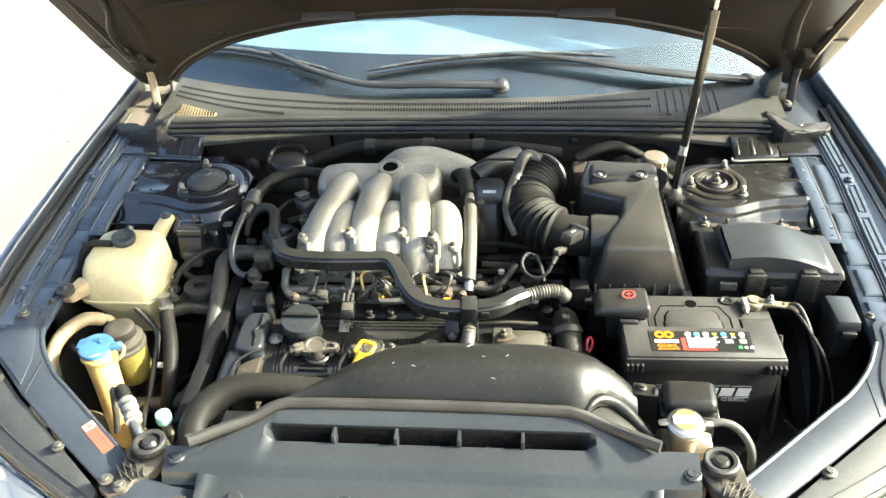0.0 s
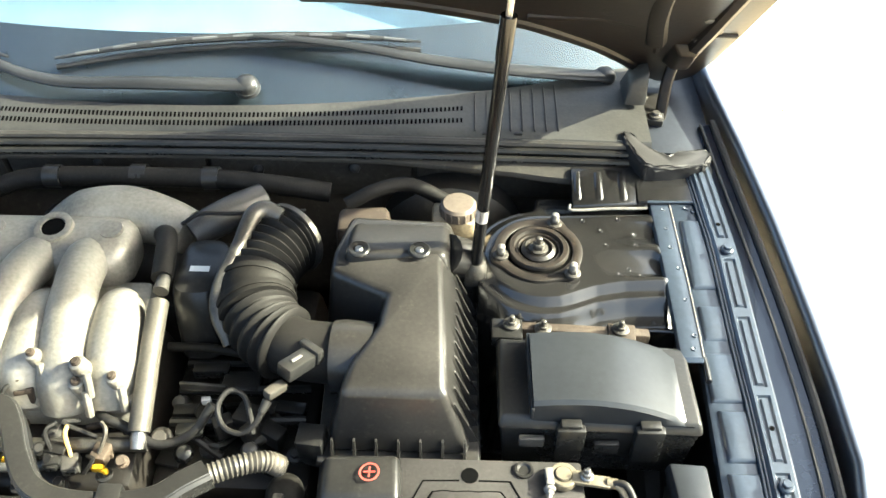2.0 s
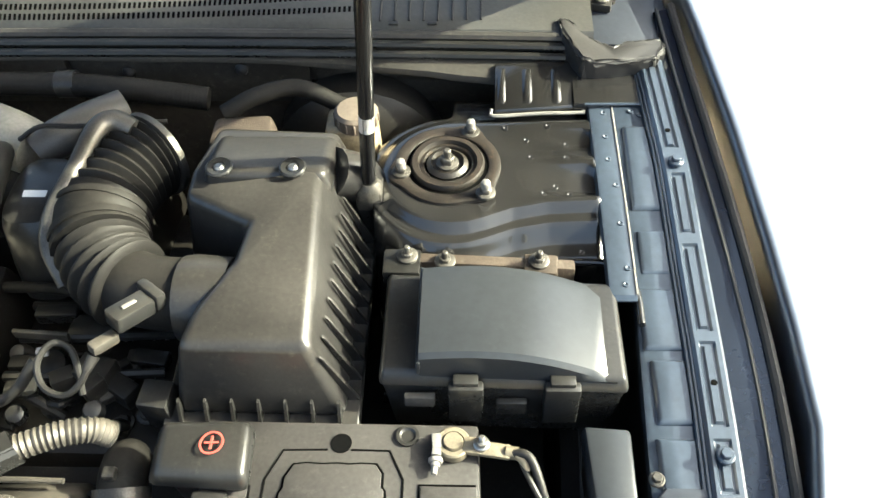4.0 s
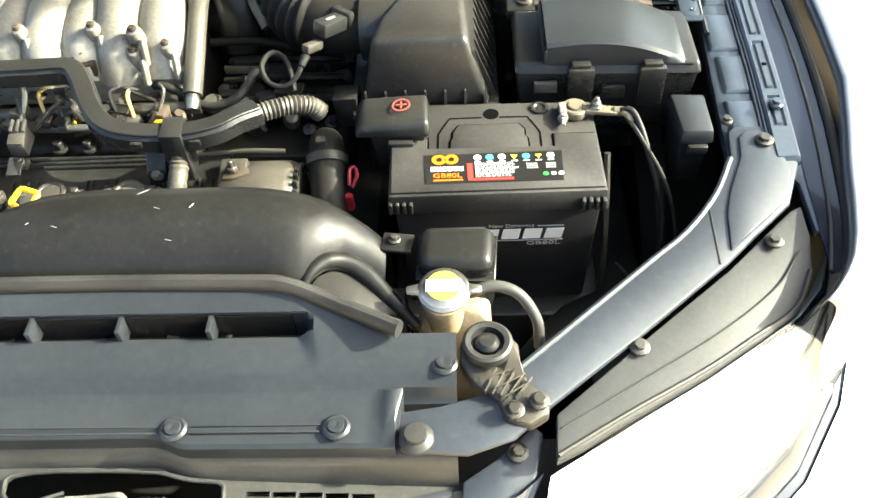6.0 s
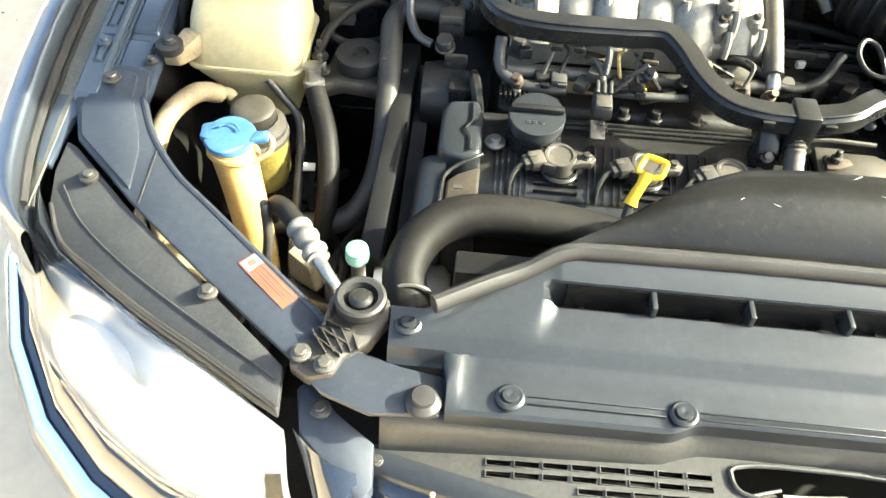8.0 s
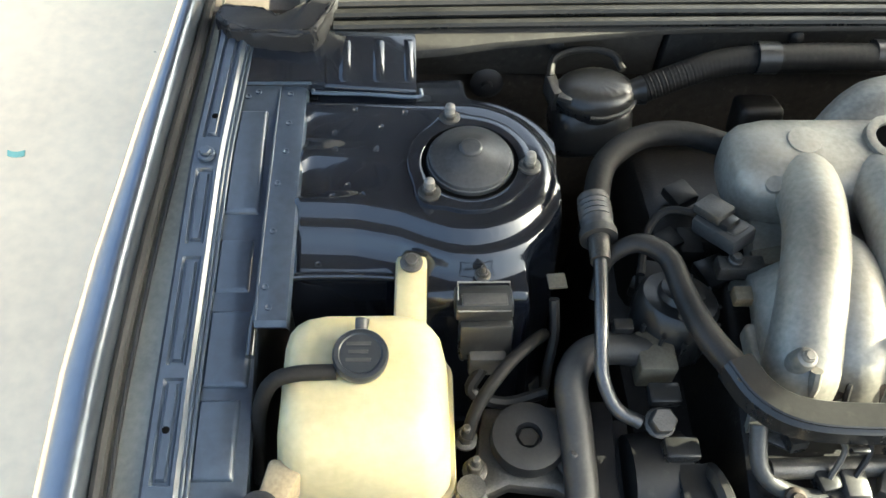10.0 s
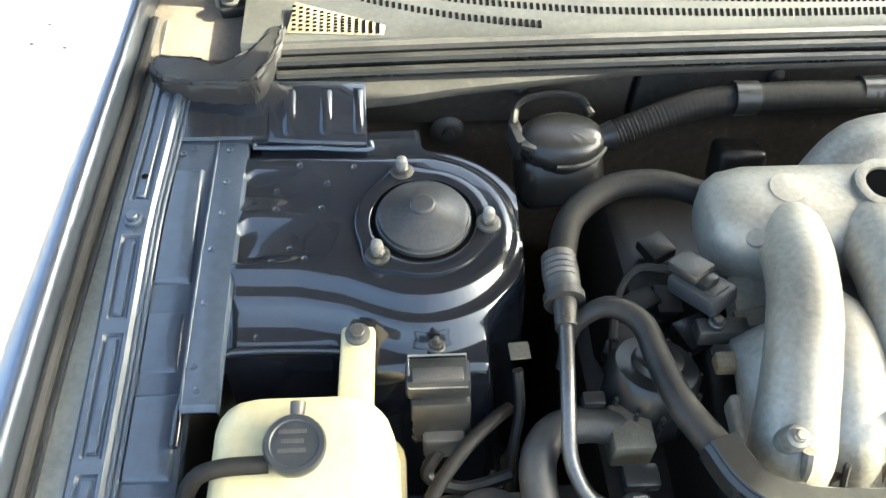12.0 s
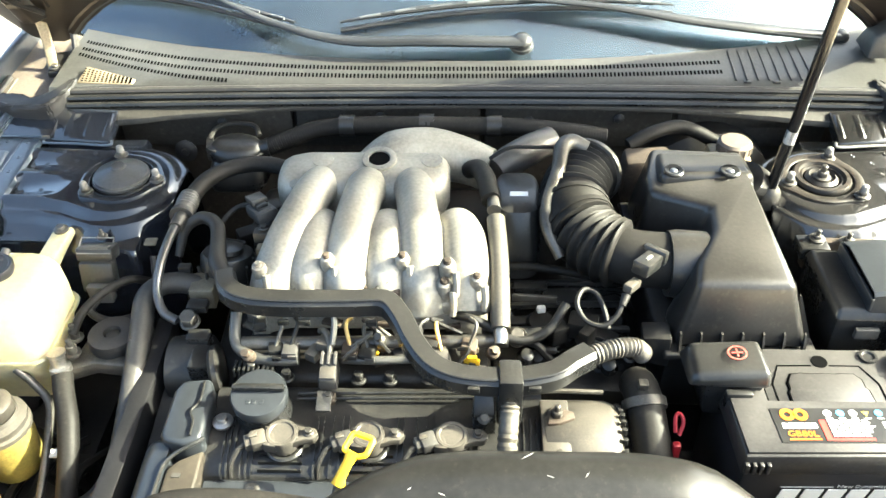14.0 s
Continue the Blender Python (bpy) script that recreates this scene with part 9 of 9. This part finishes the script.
part("pale_bracket", hexa([(-0.52, 0.905, 0.70), (-0.485, 0.885, 0.70), (-0.475, 0.90, 0.70), (-0.51, 0.92, 0.70)], [(-0.518, 0.906, 0.745), (-0.49, 0.89, 0.735), (-0.482, 0.902, 0.735), (-0.51, 0.918, 0.745)], 0.003), OLD_CREAM, ac)
mod = thing("control_module", (-0.52, 1.31, 0.78), "black module clipped to the strut tower", "module")
part("module_top", box((-0.520, 1.322, 0.842), (0.052, 0.030, 0.020), 0.004, rx=-18), BLACK, mod)
part("module_label", box((-0.520, 1.3185, 0.8528), (0.036, 0.014, 0.0012), 0.0004, 1, rx=-18), CONNECTOR, mod, "pale printed label")
part("module_rim", tube([(-0.543, 1.309, 0.8495), (-0.497, 1.309, 0.8495), (-0.497, 1.334, 0.8575), (-0.543, 1.334, 0.8575), (-0.543, 1.309, 0.8495)], 0.0011, 6, 1), CRIMP, mod)
part("module_cap", box((-0.520, 1.318, 0.854), (0.040, 0.014, 0.004), 0.001, rx=-18), CONNECTOR, mod)
part("module_body", box((-0.518, 1.303, 0.815), (0.048, 0.020, 0.046), 0.004, rx=-14), BLACK, mod)
part("module_plug", box((-0.516, 1.290, 0.795), (0.034, 0.016, 0.030), 0.003), CONNECTOR, mod)
part("module_bolt", bolt((-0.520, 1.347, 0.850), r=0.006, stud=0.006), GREY_METAL, mod)
part("module_wire", tube([(-0.52, 1.285, 0.79), (-0.53, 1.27, 0.775), (-0.50, 1.262, 0.765), (-0.46, 1.27, 0.77)], 0.006, 8, 5), CABLE, mod)
part("wall_tag", box((-0.452, 1.345, 0.842), (0.017, 0.016, 0.003), 0.001, rz=4), BRASS, mod, "stained pale metal tag")
part("wall_wire", tube([(-0.452, 1.34, 0.82), (-0.45, 1.32, 0.79), (-0.455, 1.30, 0.76), (-0.46, 1.27, 0.72)], 0.005, 8, 5), CABLE, mod)
rq = random.Random(11)
scr = thing("lower_bay_fittings", (-0.55, 1.05, 0.50), "dark grimy brackets and pipes deep in the bay", "brackets")
for i in range(16):
    x, y, z = rq.uniform(-0.66, -0.45), rq.uniform(0.90, 1.20), rq.uniform(0.50, 0.62)
    part("bracket", box((x, y, z), (rq.uniform(0.02, 0.07), rq.uniform(0.02, 0.06), rq.uniform(0.02, 0.06)), 0.004, rz=rq.uniform(-40, 40)), (DARK, BLACK, DARK, GREY_METAL)[i % 4], scr)
for i in range(5):
    x = rq.uniform(-0.64, -0.46)
    part("pipe", tube([(x, 0.88, 0.60), (x + rq.uniform(-0.04, 0.04), 0.98, 0.63), (x + rq.uniform(-0.05, 0.05), 1.1, 0.62), (x, 1.2, 0.58)], 0.007, 8, 5), (DARK, GREY_METAL)[i % 2], scr)


# ---- wipers, cowl slots, hinges, hood details ----
def on_screen(x, s, up=0.0):
    a = Vector(screen(x, s))
    return a + Vector((0, -0.47, 0.88)) * up


def wiper(arm, blade, label):
    w = thing("windscreen_wiper", tuple(on_screen(*arm[0], 0.0)), label, "wiper", group="windscreen wipers")
    part("wiper_arm", tube([on_screen(x, s, u) for x, s, u in [(*p, h) for p, h in zip(arm, (0.022, 0.026, 0.026, 0.026, 0.024))]], [0.0150, 0.0145, 0.0125, 0.0090, 0.005], 12, 6, 0.55), WIPER_GREY, w, "faded grey wiper arm")
    part("pivot_nut", lathe([(0, 0), (0.020, 0), (0.020, 0.006), (0.0175, 0.007), (0.0175, 0.014), (0.014, 0.019), (0.007, 0.022), (0, 0.0225)], aim(on_screen(*arm[0], 0.010), (0, -0.3, 1)), 22), WIPER_GREY, w)
    part("blade_bow", tube([on_screen(x, s + 0.003, 0.017) for x, s in blade], [0.003, 0.008, 0.009, 0.008, 0.003], 8, 6, 0.6), BLACK, w, "black blade bow")
    part("blade_rubber", tube([on_screen(x, s - 0.006, 0.006) for x, s in blade], 0.0045, 6, 6), RUBBER, w, "wiper rubber")
    line = curve([on_screen(x, s + 0.001, 0.022) for x, s in blade], 12)
    # Pale bars laid on the bow stand for the light slots through it.
    for i in range(3, len(line) - 4, 5):
        part("bow_slot", tube([line[i], line[i + 3]], 0.0026, 6, 1), BOW, w, "pale bar standing for a slot in the bow")
    return w


wiper([(0.086, 0.034), (-0.07, 0.034), (-0.21, 0.030), (-0.33, 0.056), (-0.46, 0.108)], [(-0.715, 0.086), (-0.62, 0.102), (-0.52, 0.106), (-0.41, 0.090), (-0.30, 0.066)], "grey wiper resting low on the windscreen")
wiper([(0.645, -0.010), (0.51, 0.024), (0.37, 0.060), (0.227, 0.099), (0.09, 0.121)], [(-0.221, 0.071), (-0.08, 0.104), (0.07, 0.120), (0.21, 0.118), (0.348, 0.098)], "grey wiper lying across the windscreen middle")
# rows of narrow slots in the cowl


def cowl_at(x, t):
    a, b = Vector(cowl_front(x)), Vector(cowl_rear(x))
    return a.lerp(b, t) + Vector((0, 0, along([(0, 0.007), (0.25, 0.006), (0.6, 0.004), (0.97, 0.0002), (1, 0)], t)))


sv, sf = [], []
SLOT_ROWS = (([(-0.69, 0.79), (-0.47, 0.66), (-0.30, 0.60), (0.0, 0.64), (0.42, 0.64)], 0.42), ([(-0.69, 0.67), (-0.47, 0.44), (-0.35, 0.35), (-0.2, 0.32), (0.0, 0.34), (0.42, 0.38)], 0.42), ([(-0.69, 0.575), (-0.594, 0.43), (-0.473, 0.235), (-0.40, 0.15)], -0.40))
for line, x1 in SLOT_ROWS:
    for i in range(int((x1 + 0.685) / 0.0063)):
        x = -0.685 + (i + 0.5) * 0.0063
        t = along(line, x)
        half = min(0.10, 0.0042 / (Vector(cowl_rear(x)) - Vector(cowl_front(x))).length)
        a, b = cowl_at(x, t - half), cowl_at(x, t + half)
        k = len(sv)
        for p in (a, b):
            for dx in (-0.0016, 0.0016):
                for dz in (-0.004, 0.0008):
                    sv.append((p.x + dx, p.y, p.z + dz - 0.0002))
        sf += [[k + q for q in f] for f in ((1, 3, 7, 5), (0, 1, 5, 4), (2, 6, 7, 3), (0, 2, 3, 1), (4, 5, 7, 6))]
me = bpy.data.meshes.new("slot_field")
me.from_pydata(sv, [], sf)
me.materials.append(VOID)
slots = new("slot_field", me)
slots.parent = cowl
slots.location = -ORIGIN[cowl]
tagged(slots, "rows of narrow dark air slots", kind="stuff")
for i in range(8):
    x = 0.435 + 0.018 * i
    part("cowl_louvre", tube([cowl_at(x, 0.15) + Vector((0, 0, 0.001)), cowl_at(x, 0.5) + Vector((0, 0, 0.001)), cowl_at(x, 0.92)], 0.0012, 6, 2), DARK, cowl)
for x in (0.452, 0.50):
    part("cowl_drain", box(cowl_at(x, 0.10) + Vector((0, 0, 0.0015)), (0.012, 0.006, 0.003), 0.001), DARK, cowl)
# mesh patch at the passenger corner; its cream colour paints in the sunlight
mp = part("mesh_patch", slab([(-0.656, 1.672), (-0.648, 1.708), (-0.558, 1.677), (-0.560, 1.666)], lambda x, y: cowl_at(x, 0.2).z + 0.0015 + 0.3 * (y - 1.68), 0.004, 0.0005), OLD_CREAM, cowl, "dusty mesh coloured cream for sunlight")
hv, hf = [], []
for i in range(13):
    for j in range(6):
        u, v = (i + 0.5) / 13, (j + 0.5) / 6
        x = lerp(-0.652, -0.562, u)
        ya, yb = lerp(1.673, 1.667, u), lerp(1.706, 1.678, u)
        y = lerp(ya, yb, v)
        z, k, e = cowl_at(x, 0.2).z + 0.0018 + 0.3 * (y - 1.68), len(hv), 0.0019
        hv += [(x - e, y - e * 0.8, z), (x + e, y - e * 0.8, z), (x + e, y + e * 0.8, z + 0.0004), (x - e, y + e * 0.8, z + 0.0004)]
        hf.append((k, k + 1, k + 2, k + 3))
hm = bpy.data.meshes.new("mesh_hole_field")
hm.from_pydata(hv, [], hf)
hm.materials.append(VOID)
holes = new("mesh_hole_field", hm)
holes.parent = mp
holes.location = -ORIGIN[mp]
tagged(holes, "fine dark mesh holes", kind="stuff")
# cowl end blocks and hinges
for s in (-1, 1):
    foam = [(0.787, 1.636), (0.772, 1.615), (0.742, 1.609), (0.700, 1.604), (0.681, 1.606), (0.660, 1.646), (0.656, 1.680), (0.672, 1.684), (0.692, 1.658), (0.721, 1.637), (0.736, 1.648), (0.781, 1.654)]
    part("cowl_end", lumpy(slab([(s * x, y) for x, y in foam], lambda x, y: 0.912 - 0.05 * max(0, 1.63 - y) + 0.012 * max(0, 0.70 - abs(x)) / 0.04, 0.040, 0.005, 2), 0.0015, 4 if s < 0 else 6, 3), RUBBER, car, "crumbling black foam block at the cowl's end", angle=50)
    # Left shelf and hinge arm are paler: sunlight put into their colour.
    part("hinge_plate", slab([(s * 0.69, 1.665), (s * 0.80, 1.66), (s * 0.80, 1.90), (s * 0.69, 1.86)], lambda x, y: 0.895 + 0.08 * (y - 1.66), 0.012, 0.002), SHELF if s < 0 else BAY_PAINT, car, "dusty hinge shelf, lightened for sunlight on the left")
    h = part("hood_hinge", tube([(s * 0.728, 1.745, 0.90), (s * 0.733, 1.765, 0.955), (s * 0.742, 1.775, 0.99), (s * 0.745, 1.745, 1.04)], 0.009, 8, 5, 0.5), OLD_CREAM if s < 0 else HOOD_IN, hood, "bonnet hinge arm")
    part("hinge_link", tube([(s * 0.700, 1.785, 0.905), (s * 0.706, 1.81, 0.955), (s * 0.722, 1.80, 0.985), (s * 0.742, 1.77, 1.0)], 0.0065, 8, 5), GREY_METAL, h)
    part("hinge_base", box((s * 0.712, 1.765, 0.907), (0.05, 0.08, 0.012), 0.003, rz=-s * 12), DARK, h)
    part("hinge_bolt", bolt((s * 0.718, 1.735, 0.915), r=0.008), GREY_METAL, h)
    part("hinge_bolt", bolt((s * 0.705, 1.79, 0.915), r=0.008), GREY_METAL, h)
part("corner_trim", hexa([(0.665, 1.735, 0.93), (0.70, 1.735, 0.93), (0.70, 1.80, 0.935), (0.665, 1.80, 0.935)], [(0.672, 1.745, 0.965), (0.70, 1.745, 0.985), (0.70, 1.79, 0.99), (0.675, 1.79, 0.965)], 0.005), COWL_GREY, car)
# stiffeners, holes and cables on the inner face of the hood
for s in (-1, 1):
    part("hood_edge_rib", tube([hoodp(s * x, d, -0.014) for x, d in ((0.745, 0.05), (0.755, 0.15), (0.77, 0.35), (0.785, 0.6), (0.79, 0.85))], 0.014, 8, 5), HOOD_IN, hood)
    part("hood_inner_rib", tube([hoodp(s * x, d, -0.014) for x, d in ((0.69, 0.10), (0.67, 0.22), (0.66, 0.45), (0.65, 0.8))], 0.016, 8, 5, 0.7), HOOD_IN, hood)
    part("hood_hole", lathe([(0, 0), (0.016, 0), (0.018, 0.002), (0.012, 0.003), (0, 0.001)], aim(hoodp(s * 0.61, 0.205, -0.014), (0, -math.sin(HA), -math.cos(HA))), 20), DARK, hood, "round access hole")
    part("hood_rear_flange", tube([hoodp(s * x, hood_start(x) + 0.012, -0.006) for x in (0.0, 0.12, 0.25, 0.38, 0.5, 0.6, 0.66, 0.70)], 0.010, 8, 4), HOOD_IN, hood)
    # Tab is paler than the hood, with the sun on it in its colour.
    tab = part("hinge_tab", surf([[hoodp(s * (x + 0.014 * d), 0.128 + d, -0.0165 - e) for x, e in ((0.742, -0.006), (0.744, 0), (0.758, 0.0015), (0.772, 0), (0.774, -0.006))] for d in (0.0, 0.03, 0.06, 0.095)], 0.004), SHELF, hood, "dusty brown hinge reinforcement tab, lightened for sunlight")
    part("tab_hole", lathe([(0, 0), (0.0075, 0), (0.0075, 0.0012), (0, 0.0012)], aim(hoodp(s * 0.759, 0.178, -0.0185), (0, -math.sin(HA), -math.cos(HA))), 16), VOID, tab)
    part("tab_fold", tube([hoodp(s * x, d, -0.018) for x, d in ((0.745, 0.136), (0.770, 0.134), (0.796, 0.132))], 0.004, 8, 3), HOOD_IN, tab)
    part("hood_step", tube([hoodp(s * x, d, -0.010) for x, d in ((0.50, 0.175), (0.542, 0.172), (0.60, 0.170), (0.644, 0.156), (0.672, 0.140), (0.69, 0.110), (0.70, 0.06))], 0.0065, 8, 5), HOOD_IN, hood)
    part("hinge_gusset", hexa([hoodp(s * x, d, -0.012) for x, d in ((0.715, 0.02), (0.765, 0.02), (0.765, 0.10), (0.715, 0.10))], [hoodp(s * x, d, -0.032) for x, d in ((0.728, 0.035), (0.752, 0.035), (0.752, 0.085), (0.728, 0.085))], 0.004), HOOD_IN, hood)
    part("hood_bolt", bolt(hoodp(s * 0.745, 0.12, -0.016), (0, -math.sin(HA), -math.cos(HA)), r=0.009), GREY_METAL, hood)
    part("hood_bolt", bolt(hoodp(s * 0.742, 0.185, -0.016), (0, -math.sin(HA), -math.cos(HA)), r=0.009), GREY_METAL, hood)
    part("hood_recess", box(hoodp(s * 0.26, 0.245, -0.012), (0.11, 0.008, 0.03), 0.003, rx=math.degrees(HA) - 90), DARK, hood)
part("washer_hose", tube([hoodp(-0.71, 0.05, -0.02), hoodp(-0.74, 0.12, -0.03), hoodp(-0.73, 0.22, -0.035), hoodp(-0.70, 0.30, -0.03), hoodp(-0.69, 0.42, -0.03)], 0.005, 8, 6), CABLE, hood, "black washer hose")
part("hood_cross_rib", tube([hoodp(x, 0.34 - 0.15 * x * x, -0.012) for x in (-0.64, -0.4, -0.2, 0, 0.2, 0.4, 0.64)], 0.018, 8, 4, 0.6), HOOD_IN, hood)
